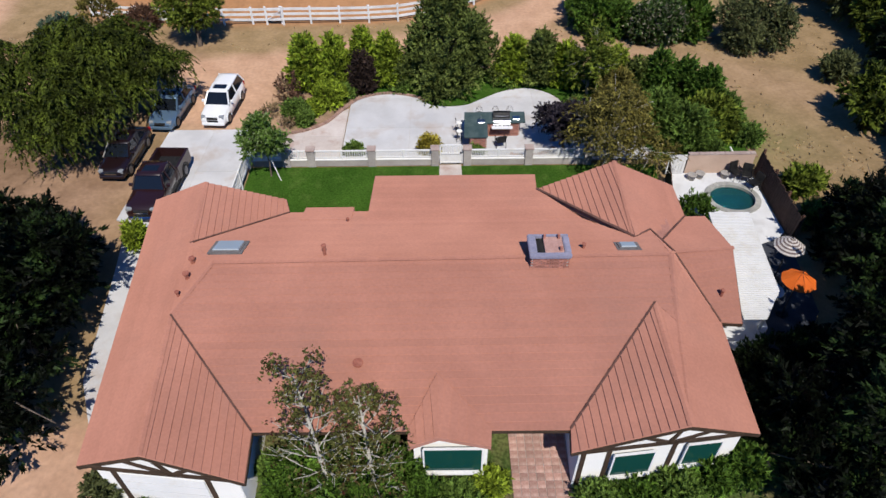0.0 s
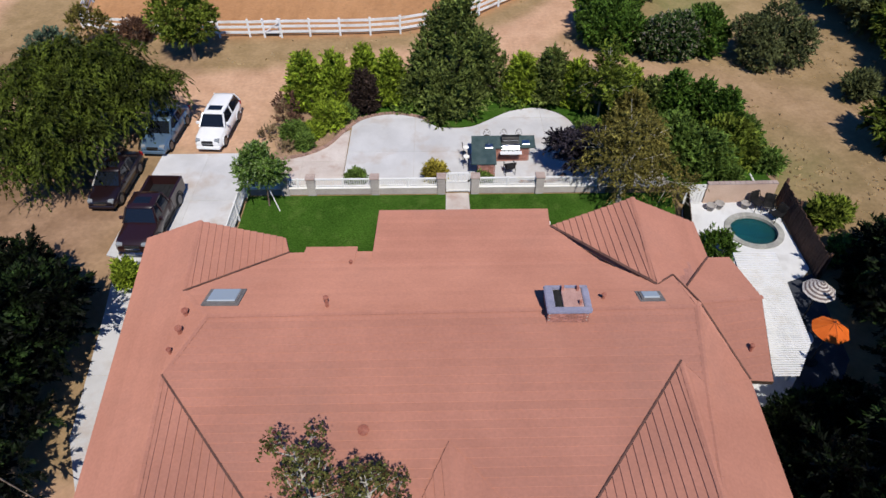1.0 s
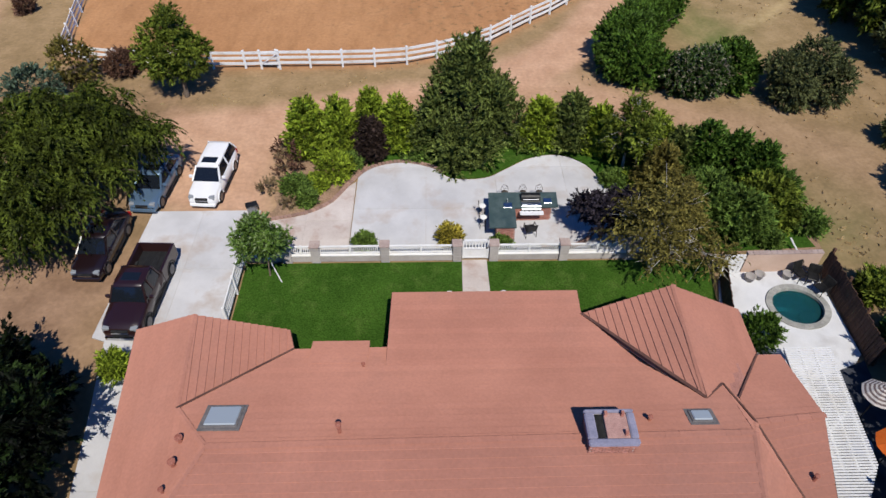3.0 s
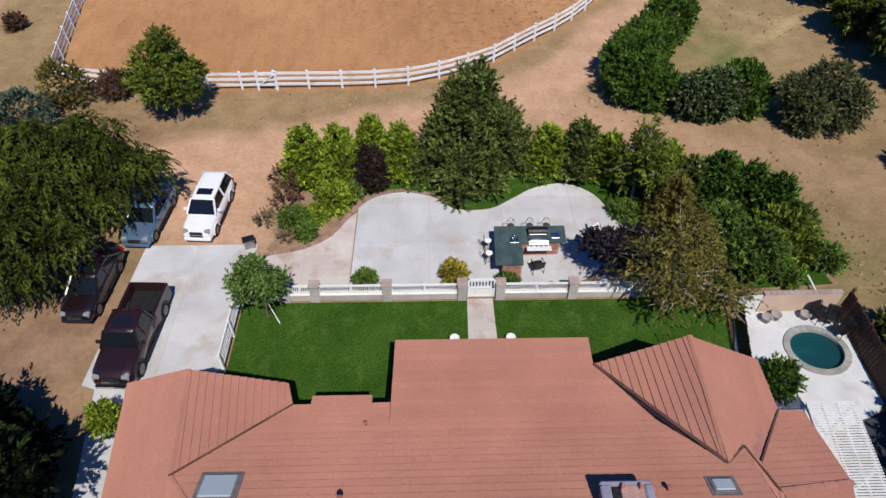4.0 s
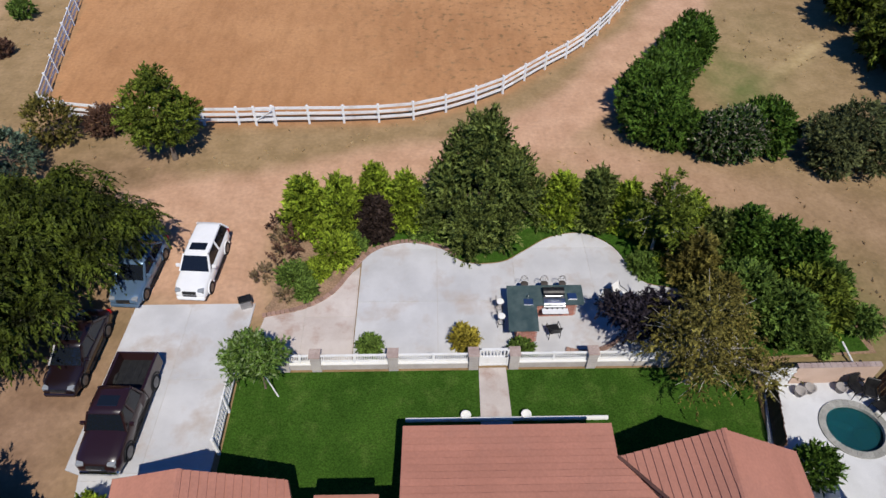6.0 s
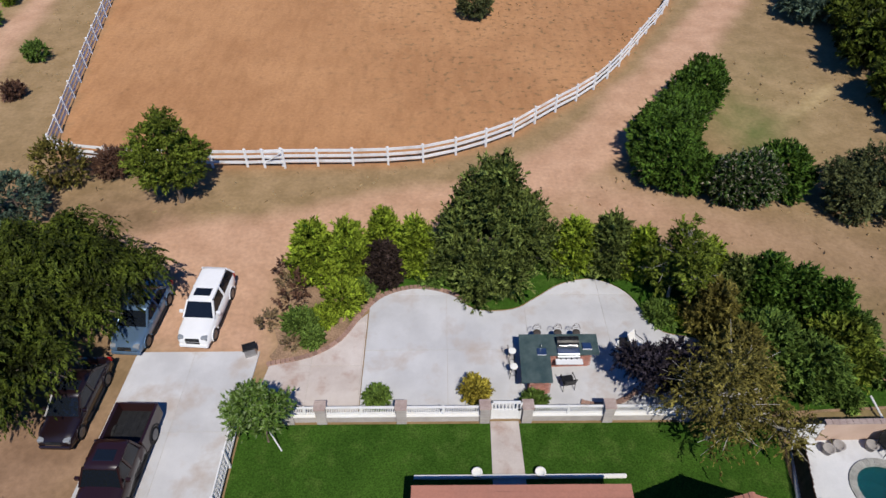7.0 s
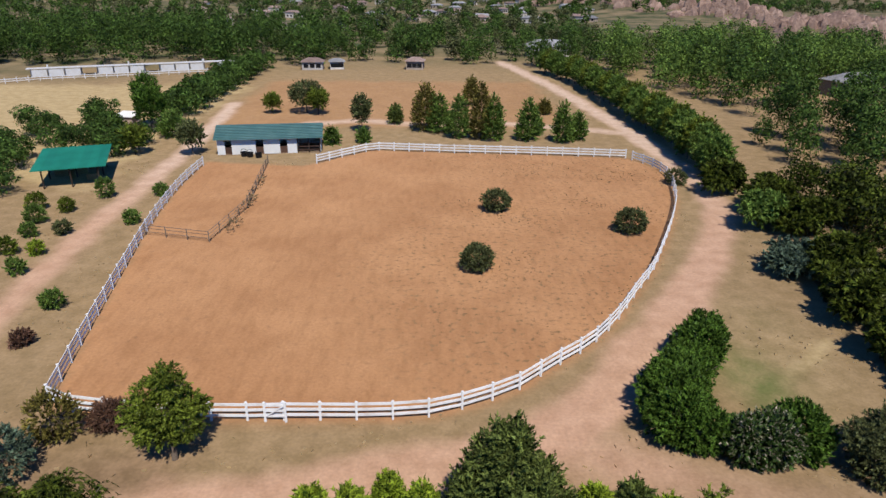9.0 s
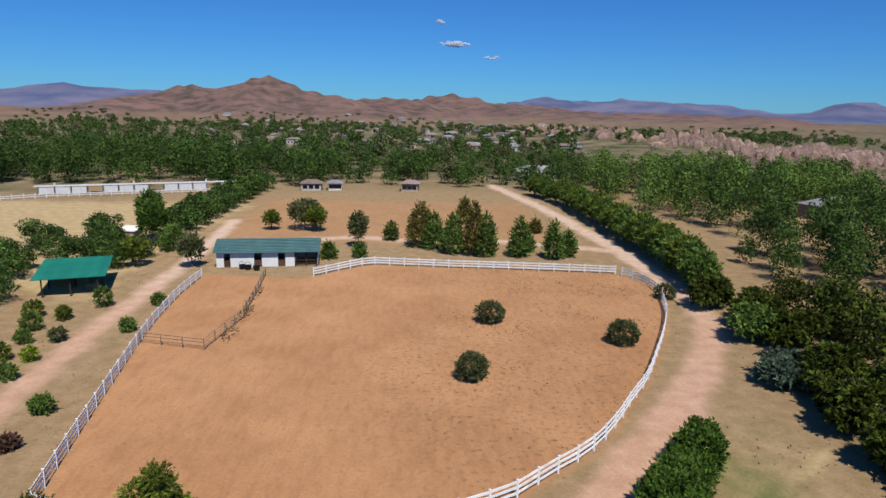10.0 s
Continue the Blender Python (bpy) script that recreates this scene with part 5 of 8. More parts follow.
put("lid", Geo().box(-0.32, 0.32, -0.24, 0.24, 0.55, 0.6, b=0.015), DARK_METAL, ub)


pp = thing("pipe", "loose white pipe leaning by the pool wall", "pipe")
put("rod", Geo().tube([(17.2, 30.6, 0.05), (16.9, 31.8, 0.5)], 0.05, 8), WHITE_PAINT, pp)


# ---- parked vehicles ----
def paint(name, c, coat=0.8, metal=0.0):
    return surface(name, c, tuple(v * 1.06 for v in c), 0.35, 1.5, 60, 0.0, metal=metal, grain=0.02, coat=coat, spec=0.5)


CHROME = surface("chrome", (0.7, 0.7, 0.7), (0.75, 0.75, 0.75), 0.15, 2, 40, 0, metal=1.0, grain=0.02)
RIM = surface("grey_alloy", (0.16, 0.16, 0.17), (0.22, 0.22, 0.23), 0.4, 4, 40, 0.0, metal=0.8)
LAMP = glassy("clear_lamp_glass", (0.30, 0.32, 0.34), 0.08)
TAIL = glassy("red_lamp_glass", (0.35, 0.01, 0.01), 0.1)
BLACK_TRIM = surface("black_plastic", (0.012, 0.012, 0.013), (0.022, 0.022, 0.023), 0.6, 4, 50, 0.05)


def section(y, w, z0, z1, r):
    """One rounded cross-section of a car body, at y along it."""
    pts = []
    for sx, ax in ((1, 1), (-1, -1)):
        col = [(w - r * 0.6, z0), (w - 0.02, z0 + r), (w, (z0 + z1) / 2), (w - 0.03, z1 - r), (w - r, z1 - 0.03), (w * 0.5, z1)]
        col = [(sx * a, b) for a, b in col]
        pts += col if sx > 0 else col[::-1]
    return [(x, y, z) for x, z in pts]


def car(name, label, at, turn, L, W, H, mt, hood, cab, belt, pickup=False, sunroof=True):
    """A vehicle facing -y: hood = (height, length); cab = foot and top of the glass along y."""
    c = thing(name, label, "car" if not pickup else "pickup truck", at=at, turn=turn)
    w, f, r = W / 2, -L / 2, L / 2
    body_end = r if not pickup else cab[3] + 0.1
    hz, hl = hood
    rows = [(f, w * 0.78, 0.42, hz * 0.70), (f + 0.12, w * 0.92, 0.28, hz * 0.84), (f + 0.45, w * 0.985, 0.24, hz * 0.95), (f + hl * 0.75, w, 0.24, hz), (f + hl, w, 0.24, belt), (0.2, w, 0.24, belt + 0.02), (body_end - 0.5, w, 0.26, belt + 0.02), (body_end - 0.1, w * 0.95, 0.34, belt), (body_end, w * 0.88, 0.42, belt * 0.9)]
    if pickup:
        rows[-2:] = [(body_end - 0.02, w, 0.3, belt + 0.02), (body_end, w, 0.3, belt)]
    body = put("body", Geo().loft([section(y, a, z0, z1, 0.12) for y, a, z0, z1 in rows]), mt, c, smooth=True)
    wt = w * 0.74
    y0, y1, y2, y3 = cab  # foot of windscreen, roof front, roof rear, foot of rear glass
    zt = H - 0.04
    bw = w * 0.93
    b = belt - 0.02
    quads = {"windscreen": [(-bw, y0, b), (bw, y0, b), (wt, y1, zt), (-wt, y1, zt)], "rear_window": [(bw, y3, b), (-bw, y3, b), (-wt, y2, zt), (wt, y2, zt)]}
    for key, q in quads.items():
        put(key, Geo().add([Vector(p) for p in q] + [Vector(p) + Vector((0, 0.05 if key == "windscreen" else -0.05, -0.03)) for p in q], [(0, 1, 2, 3), (7, 6, 5, 4), (0, 4, 5, 1), (1, 5, 6, 2), (2, 6, 7, 3), (3, 7, 4, 0)]), GLASS, c)
    for s in (-1, 1):
        lo = [y0 + 0.12, (y0 + y3) / 2 - 0.1, (y0 + y3) / 2 + 0.03, y3 - 0.12]
        up = [y1 + 0.08, (y0 + y3) / 2 - 0.1, (y0 + y3) / 2 + 0.03, y2 - 0.06]
        for i in (0, 2):
            q = [(s * bw, lo[i], b), (s * bw, lo[i + 1], b), (s * wt, up[i + 1], zt), (s * wt, up[i], zt)]
            put("side_window", Geo().add(q + [(x - s * 0.03, y, z) for x, y, z in q], [(0, 1, 2, 3) if s > 0 else (3, 2, 1, 0), (4, 5, 6, 7), (0, 4, 5, 1), (1, 5, 6, 2), (2, 6, 7, 3), (3, 7, 4, 0)]), GLASS, c)
        for ya, yb in ((y0, y1), (y3, y2), ((y0 + y3) / 2 - 0.03, (y0 + y3) / 2 - 0.03)):
            put("pillar", Geo().beam((s * (bw + 0.005), ya, b - 0.03), (s * (wt + 0.005), yb, zt), 0.07, 0.09, up=(0, 1, 0.2)), mt, c)
        put("mirror", Geo().box(s * w - 0.02 if s > 0 else s * w - 0.2, s * w + 0.2 if s > 0 else s * w + 0.02, y0 + 0.22, y0 + 0.36, belt + 0.02, belt + 0.17, b=0.03), mt, c)
        put("headlight", Geo().box(min(s * w * 0.5, s * w * 0.86), max(s * w * 0.5, s * w * 0.86), f + 0.06, f + 0.3, hz * 0.66, hz * 0.86, b=0.03), LAMP, c)
        put("tail_light", Geo().box(min(s * w * (0.88 if pickup else 0.72), s * w * 0.98), max(s * w * (0.88 if pickup else 0.72), s * w * 0.98), r - 0.1, r + 0.012, belt * 0.7, belt * 0.93, b=0.02), TAIL, c)
        put("sill", Geo().box(min(s * w * 0.9, s * (w + 0.02)), max(s * w * 0.9, s * (w + 0.02)), f + 1.35, r - 1.3, 0.24, 0.34, b=0.02), BLACK_TRIM, c)
    put("roof", Geo().loft([[(x, y, z) for x, z in ((-a, zt - 0.03), (-a * 0.9, zz - 0.015), (-a * 0.4, zz), (a * 0.4, zz), (a * 0.9, zz - 0.015), (a, zt - 0.03))] for y, a, zz in ((y1 - 0.1, wt * 0.97, zt + 0.01), (y1 + 0.15, wt + 0.03, H), ((y1 + y2) / 2, wt + 0.04, H + 0.02), (y2 - 0.15, wt + 0.03, H), (y2 + 0.08, wt * 0.98, zt + 0.01))]), mt, c, smooth=True)
    if sunroof:
        put("sunroof", Geo().box(-0.42, 0.42, y1 + 0.25, y1 + 0.75, H - 0.01, H + 0.025, b=0.02), GLASS, c)
    put("grille", Geo().box(-w * 0.42, w * 0.42, f - 0.015, f + 0.1, 0.5, hz * 0.78, b=0.02), BLACK_TRIM, c)
    put("grille_bar", Geo().box(-w * 0.42, w * 0.42, f - 0.03, f + 0.02, hz * 0.62, hz * 0.67), CHROME, c)
    put("bumper", Geo().box(-w * 0.86, w * 0.86, f - 0.06, f + 0.25, 0.3, 0.48, b=0.05), CHROME if pickup else mt, c)
    put("rear_bumper", Geo().box(-w * 0.9, w * 0.9, r - 0.2, r + 0.06, 0.34, 0.52, b=0.05), CHROME if pickup else mt, c)
    wr = 0.39 if pickup else 0.35
    for s in (-1, 1):
        for y in (f + L * 0.175, r - L * 0.2):
            wh = put("wheel", Geo().lathe([(wr * 0.2, -0.02), (wr * 0.62, 0.0), (wr * 0.64, 0.02), (wr * 0.2, 0.03)], 18), RIM, c)
            wh.matrix_basis = pose(s * (w - 0.005), y, wr, 0, 90 if s > 0 else -90)
            put("tyre", Geo().lathe([(wr * 0.62, -0.2), (wr * 0.96, -0.2), (wr, -0.16), (wr, -0.03), (wr * 0.94, 0.01), (wr * 0.62, 0.01)], 22), RUBBER, wh, smooth=True)
            put("wheel_arch", Geo().tube([(s * (w - 0.0), y + (wr + 0.06) * math.cos(a), wr + (wr + 0.06) * math.sin(a)) for a in [math.pi * k / 10 for k in range(11)]], 0.035, 6), BLACK_TRIM if pickup else mt, c)
    if pickup:
        bed = put("bed", Geo().box(-w * 0.88, w * 0.88, body_end + 0.03, r - 0.06, 0.55, 0.62), BLACK_TRIM, c, "open black cargo bed")
        for x0, x1 in ((-w, -w * 0.86), (w * 0.86, w)):
            put("bed_side", Geo().box(x0, x1, body_end + 0.03, r, 0.4, belt + 0.04, b=0.03), mt, bed)
        put("tailgate", Geo().box(-w * 0.86, w * 0.86, r - 0.07, r, 0.5, belt + 0.04, b=0.02), mt, bed)
        put("bulkhead", Geo().box(-w * 0.88, w * 0.88, body_end, body_end + 0.06, 0.5, belt + 0.05), mt, bed)
        for x in (-0.45, -0.15, 0.15, 0.45):
            put("bed_rib", Geo().box(x - 0.05, x + 0.05, body_end + 0.1, r - 0.1, 0.62, 0.635), BLACK_TRIM, bed)
    return c


car("suv", "white SUV with black sunroof on the dirt drive", (-14.1, 37.2, 0.0), -4.0, 4.4, 1.66, 1.66, paint("white_car_paint", (0.80, 0.80, 0.80)), (1.02, 1.4), (-1.0, -0.35, 1.85, 2.2), 1.06)
car("sedan", "light blue saloon parked under the pepper tree", (-17.25, 36.8, 0.0), -4, 4.4, 1.64, 1.44, paint("silver_blue_car_paint", (0.13, 0.21, 0.31), metal=0.4), (0.88, 1.35), (-1.05, -0.3, 1.0, 1.75), 0.96)
car("sedan", "dark maroon saloon parked in the shade", (-18.55, 31.8, 0.0), -2, 4.4, 1.62, 1.46, paint("dark_maroon_car_paint", (0.012, 0.005, 0.006)), (0.88, 1.35), (-1.05, -0.3, 1.0, 1.75), 0.96)
car("pickup_truck", "dark maroon crew-cab pickup with open bed", (-15.55, 28.6, 0.03), -2.0, 5.3, 1.85, 1.82, paint("maroon_car_paint", (0.022, 0.007, 0.007)), (1.12, 1.45), (-1.2, -0.7, 0.45, 0.6), 1.16, pickup=True)

# ---- plants ----
def triangles(name, corners, tones=None):
    """A mesh of loose triangles, three corners each, with a tone for each leaf where given."""
    n = len(corners) // 3
    me = bpy.data.meshes.new(name)
    me.vertices.add(n * 3)
    me.vertices.foreach_set("co", corners.ravel().astype(np.float32))
    me.loops.add(n * 3)
    me.loops.foreach_set("vertex_index", np.arange(n * 3, dtype=np.int32))
    me.polygons.add(n)
    me.polygons.foreach_set("loop_start", np.arange(0, n * 3, 3, dtype=np.int32))
    me.update(calc_edges=True)
    if tones is not None:
        me.attributes.new("spray", "FLOAT", "FACE").data.foreach_set("value", tones.astype(np.float32))
    return me


def foliage(lobes, count, leaf, seed, shell=0.16, droop=0.0, lump=0.3, aspect=1.6, tuft=True):
    """Leaf clumps scattered over and inside a set of rounded lobes (x, y, z, rx, ry, rz)."""
    rng = np.random.default_rng(seed)
    big = np.array(lobes, float)
    # every lobe breaks up into smaller tufts over its surface
    per = 9 if len(big) > 40 else 30
    e = rng.normal(size=(len(big), per, 3))
    e[..., 2] += 0.25
    e /= np.linalg.norm(e, axis=2)[..., None]
    reach = rng.uniform(0.5, 1.08, (len(big), per, 1)) * (1 + lump * rng.normal(0, 0.25, (len(big), per, 1)))
    c = big[:, None, :3] + e * reach * big[:, None, 3:]
    rad = big[:, None, 3:] * rng.uniform(0.16, 0.33, (len(big), per, 1))
    L = np.concatenate([c, rad], 2).reshape(-1, 6) if tuft else np.concatenate([big, np.concatenate([c[:, :8], rad[:, :8]], 2).reshape(-1, 6)])
    area = (L[:, 3] * L[:, 4] + L[:, 3] * L[:, 5] + L[:, 4] * L[:, 5])
    which = rng.choice(len(L), count, p=area / area.sum())
    d = rng.normal(size=(count, 3))
    d[:, 2] += 0.15
    d /= np.linalg.norm(d, axis=1)[:, None]
    r = (1 - np.abs(rng.normal(0, shell * 1.3, count))) * np.where(rng.random(count) < 0.1, 1.45 if tuft else 1.09, 1.0)
    p = L[which, :3] + d * r[:, None] * L[which, 3:]
    p[:, 2] = np.maximum(p[:, 2] - droop * np.hypot(d[:, 0], d[:, 1]) * rng.random(count) * 0.6, 0.06)
    nrm = d + rng.normal(0, 0.5, (count, 3))
    nrm /= np.linalg.norm(nrm, axis=1)[:, None]
    u = np.cross(nrm, rng.normal(size=(count, 3)))
    if droop:
        u = rng.normal(0, 0.35, (count, 3)) + (0, 0, -1)
        aspect = 2.6
        nrm = np.cross(u, np.cross(nrm, u))
        nrm /= np.linalg.norm(nrm, axis=1)[:, None]
    u /= np.linalg.norm(u, axis=1)[:, None]
    v = np.cross(nrm, u)
    s = leaf * rng.uniform(0.55, 1.35, (count, 1))
    a, b = u * s * 0.5 * aspect, v * s * 0.5
    leafs = np.stack([p - a - b * 0.55, p + a - b * 0.55 + nrm * s * 0.1, p + b * 1.25 + nrm * s * 0.1], 1).reshape(-1, 3)
    return triangles("crown", leafs, rng.random(len(L))[which])


def sprays(lobes, leaves, seed, length, width, per, up, droop, leaf, depth=0.4, aspect=2.0):
    """Leafy sprays set over rounded lobes (x, y, z, rx, ry, rz): each a tapering twig's worth of leaves that points
    outwards, up or hangs, with shade painted towards its base.
    """
    rng = np.random.default_rng(seed)
    L = np.array(lobes, float)
    L[:, 3:] = np.maximum(L[:, 3:] - 0.42 * length, 0.45 * L[:, 3:])
    L[:, 2] += 0.3 * droop * length
    want = leaves // per
    area = L[:, 3] * L[:, 4] + L[:, 3] * L[:, 5] + L[:, 4] * L[:, 5]
    k = rng.choice(len(L), want * 3, p=area / area.sum())
    d = rng.normal(size=(len(k), 3))
    d[:, 2] += 0.2
    d /= np.linalg.norm(d, axis=1)[:, None]
    lumps = 1 + 0.10 * np.sin(d[:, 0] * 5 + k) * np.sin(d[:, 1] * 6 + 2 * k) + 0.07 * np.sin(d[:, 2] * 9 + k)
    p = L[k, :3] + d * L[k, 3:] * (lumps * (1 - depth * rng.random(len(k)) ** 1.5))[:, None]
    # drop most of those that lie deep inside another lobe
    deep = np.zeros(len(k), bool)
    for i, q in enumerate(L):
        deep |= (k != i) & (np.sum(((p - q[:3]) / q[3:]) ** 2, 1) < 0.6)
    keep = np.where((~deep | (rng.random(len(k)) < 0.06)) & (p[:, 2] > 0.02))[0][:want]
    p, d = p[keep], d[keep]
    n = len(p)
    size = rng.uniform(0.6, 1.3, (n, 1, 1))
    a = d + (0, 0, up) + rng.normal(0, 0.28, (n, 3))
    a /= np.linalg.norm(a, axis=1)[:, None]
    t = rng.random((n, per, 1)) ** 0.85
    side = rng.normal(size=(n, per, 3))
    side -= np.sum(side * a[:, None], 2, keepdims=True) * a[:, None]
    side /= np.linalg.norm(side, axis=2)[..., None] + 1e-6
    fall = np.array((0, 0, -1.0)) * droop
    c = p[:, None] + (a[:, None] * t + fall * t ** 2) * length * size + side * (width * size * (1.08 - 0.85 * t) * rng.random((n, per, 1)) ** 0.5)
    c[..., 2] = np.maximum(c[..., 2], 0.05)
    u = a[:, None] + fall * 1.6 * t + side * 0.7 + rng.normal(0, 0.25, (n, per, 3))
    u /= np.linalg.norm(u, axis=2)[..., None]
    nrm = d[:, None] * 0.8 + side * 0.6 + (0, 0, 0.35) + rng.normal(0, 0.35, (n, per, 3))
    v = np.cross(nrm, u)
    v /= np.linalg.norm(v, axis=2)[..., None] + 1e-6
    s = leaf * rng.uniform(0.6, 1.35, (n, per, 1))
    tip, half = u * s * aspect * 0.6, v * s * 0.5
    corners = np.stack([c - tip * 0.7 - half, c - tip * 0.7 + half, c + tip], 2).reshape(-1, 3)
    # random tone per spray, plus painted inner shade: darker towards its base
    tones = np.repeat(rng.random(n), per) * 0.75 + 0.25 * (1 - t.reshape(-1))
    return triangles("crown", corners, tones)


def limbs(height, radius, lobes, seed, sides=7, lean=(0, 0), twigs=3):
    """A tapered trunk and a limb into every lobe."""
    rng = np.random.default_rng(seed)
    g = Geo()
    top = Vector((lean[0], lean[1], height))
    mid = Vector((lean[0] * 0.4 + rng.normal(0, 0.05), lean[1] * 0.4 + rng.normal(0, 0.05), height * 0.5))
    g.tube([(0, 0, -0.15), (0, 0, 0.12), mid, top], [radius * 1.35, radius * 1.05, radius * 0.85, radius * 0.6], sides)
    for x, y, z, rx, ry, rz in (lobes if len(lobes) < 40 else lobes[::9]):
        e = Vector((x, y, z))
        k = (mid + top) / 2 if rng.random() < 0.5 else top
        m = k.lerp(e, 0.5) + Vector(rng.normal(0, 0.12, 3))
        g.tube([k, m, e, e + (e - m) * 0.25], [radius * 0.5, radius * 0.34, radius * 0.18, radius * 0.05], 5)
        for _ in range(twigs):
            t = e + Vector(rng.normal(0, 1, 3)) * min(rx, rz) * 0.6
            g.tube([m.lerp(e, rng.uniform(0.1, 0.9)), t], [radius * 0.2, radius * 0.05], 4)
    return g


def clumps(lobes, seed, each=6):
    """Rounded lobes broken up into smaller clumps over their surface, with gaps between."""
    rng = np.random.default_rng(seed)
    out = []
    for x, y, z, rx, ry, rz in lobes:
        out.append((x, y, z - 0.1 * rz, rx * 0.68, ry * 0.68, rz * 0.68))
        for _ in range(each):
            d = rng.normal(size=3) + (0, 0, 0.35)
            d /= np.linalg.norm(d)
            f = rng.uniform(0.36, 0.56)
            out.append((x + d[0] * rx * 0.72, y + d[1] * ry * 0.72, max(z + d[2] * rz * 0.72, 0.5), rx * f, ry * f, rz * f))
    return out


# how each kind grows: spray length and width, leaves on a spray, lift, droop, leaf width, leaves for each one asked for
HABIT = dict(
    pepper_tree=(0.95, 0.17, 26, 0.1, 1.1, 0.085, 4.2), juniper_tree=(0.85, 0.20, 24, 0.45, 0.0, 0.10, 3.4), evergreen_tree=(0.85, 0.22, 24, 0.25, 0.1, 0.12, 3.0),
    cypress=(0.45, 0.15, 12, 0.7, 0.0, 0.125, 3.0), hedge=(0.40, 0.16, 12, 0.3, 0.0, 0.12, 3.2), willow_tree=(0.9, 0.12, 16, 0.5, 0.5, 0.07, 3.4),
    young_tree=(0.5, 0.15, 12, 0.5, 0.2, 0.09, 3.0), plum_tree=(0.55, 0.13, 14, 0.4, 0.1, 0.085, 3.4), shrub=(0.38, 0.13, 12, 0.45, 0.0, 0.085, 3.4),
    olive_tree=(0.5, 0.16, 16, 0.3, 0.1, 0.09, 3.6), bush=(0.4, 0.15, 12, 0.3, 0.0, 0.10, 3.0), field_tree=(0.6, 0.16, 12, 0.6, 0.0, 0.10, 2.6),
    avenue_tree=(0.55, 0.18, 12, 0.4, 0.0, 0.11, 2.8), slope_tree=(0.5, 0.18, 14, 0.25, 0.2, 0.12, 3.4))


CLUMPED = ("pepper_tree", "willow_tree", "olive_tree", "evergreen_tree", "slope_tree", "young_tree", "plum_tree")


def tree(name, label, at, trunk, lobes, leaves, material, count, leaf, seed, bark=None, group="", turn=0, trunk_r=0.16, category="tree", lean=(0, 0), twigs=3, habit=""):
    t = thing(name, label, category, group, at=at, turn=turn)
    if trunk:
        put("trunk", limbs(trunk, trunk_r, lobes if name != "cypress" else [], seed, lean=lean, twigs=twigs), bark or BARK, t, smooth=True)
    length, width, per, up, hang, blade, many = HABIT.get(habit or name, HABIT["shrub"])
    if leaf > 0.3:  # coarser leaves on far trees
        length, width, blade = length * 1.7, width * 1.7, blade * 1.8
    crown = clumps(lobes, seed) if (habit or name) in CLUMPED else lobes
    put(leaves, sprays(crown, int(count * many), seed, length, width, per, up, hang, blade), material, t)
    return t


OLIVE = leafy("grey_green_leaves", (0.020, 0.026, 0.010), (0.130, 0.145, 0.055), 0.15, patch=(0.6, 1.35), even=0.1)
PEPPER = leafy("pepper_tree_leaves", (0.012, 0.024, 0.003), (0.155, 0.195, 0.026), 0.15, patch=(0.5, 1.5), even=0.1)
# mostly near-black leaves; sunlit clumps are painted in as bright noise patches
DARK = leafy("deep_green_lit_patch_leaves", (0.0015, 0.003, 0.001), (0.013, 0.024, 0.006), 0.05, patch=(0.2, 3.4), even=0.1, spread=(0.5, 0.74))
# the crown's shaded hollows are painted in as dark noise patches
PEPPER_BIG = leafy("shaggy_pepper_shade_leaves", (0.003, 0.006, 0.001), (0.074, 0.096, 0.012), 0.08, patch=(0.18, 1.6), even=0.08)
JUNIPER = leafy("juniper_needles", (0.006, 0.014, 0.003), (0.140, 0.175, 0.042), 0.1, patch=(0.55, 1.4), even=0.04)
BRIGHT = leafy("fresh_yellow_green_leaves", (0.018, 0.040, 0.004), (0.285, 0.365, 0.036), 0.2, even=0.04)
HEDGE = leafy("glossy_hedge_leaves", (0.003, 0.010, 0.002), (0.092, 0.168, 0.024), 0.12, 0.5, even=0.05, patch=(0.6, 1.3))
HEDGE_FLOWER = leafy("flowering_hedge_leaves", (0.004, 0.012, 0.003), (0.070, 0.125, 0.028), 0.12, 0.5, tips=(0.30, 0.25, 0.20), even=0.1)
PLUM = leafy("dark_plum_leaves", (0.004, 0.004, 0.005), (0.042, 0.034, 0.043), 0.1, even=0.1)
WILLOW = leafy("olive_brown_leaves", (0.018, 0.018, 0.005), (0.205, 0.175, 0.042), 0.2, patch=(0.5, 1.4), even=0.1)
BIRCH = leafy("thin_birch_leaves", (0.035, 0.045, 0.010), (0.15, 0.15, 0.045), 0.25, tips=(0.07, 0.022, 0.016), patch=(0.6, 1.3), even=0.1)
LIGHT = leafy("light_green_leaves", (0.014, 0.034, 0.006), (0.150, 0.23, 0.045), 0.2, even=0.1)
SILVER = leafy("silvery_needles", (0.018, 0.030, 0.020), (0.105, 0.150, 0.098), 0.12, even=0.12)
YOUNG = leafy("pale_tipped_leaves", (0.014, 0.036, 0.006), (0.135, 0.225, 0.040), 0.2, tips=(0.21, 0.27, 0.12), even=0.1)
GOLD = leafy("golden_leaves", (0.06, 0.05, 0.008), (0.40, 0.33, 0.05), 0.2, even=0.1)
DRYBUSH = leafy("dry_twigs", (0.09, 0.060, 0.035), (0.21, 0.155, 0.085), 0.1)
RUST = leafy("rusty_twigs", (0.055, 0.028, 0.020), (0.13, 0.07, 0.045), 0.1)
FAR_GREEN = leafy("far_green_leaves", (0.008, 0.022, 0.005), (0.085, 0.145, 0.028), 0.2, patch=(0.4, 1.4), even=0.15)


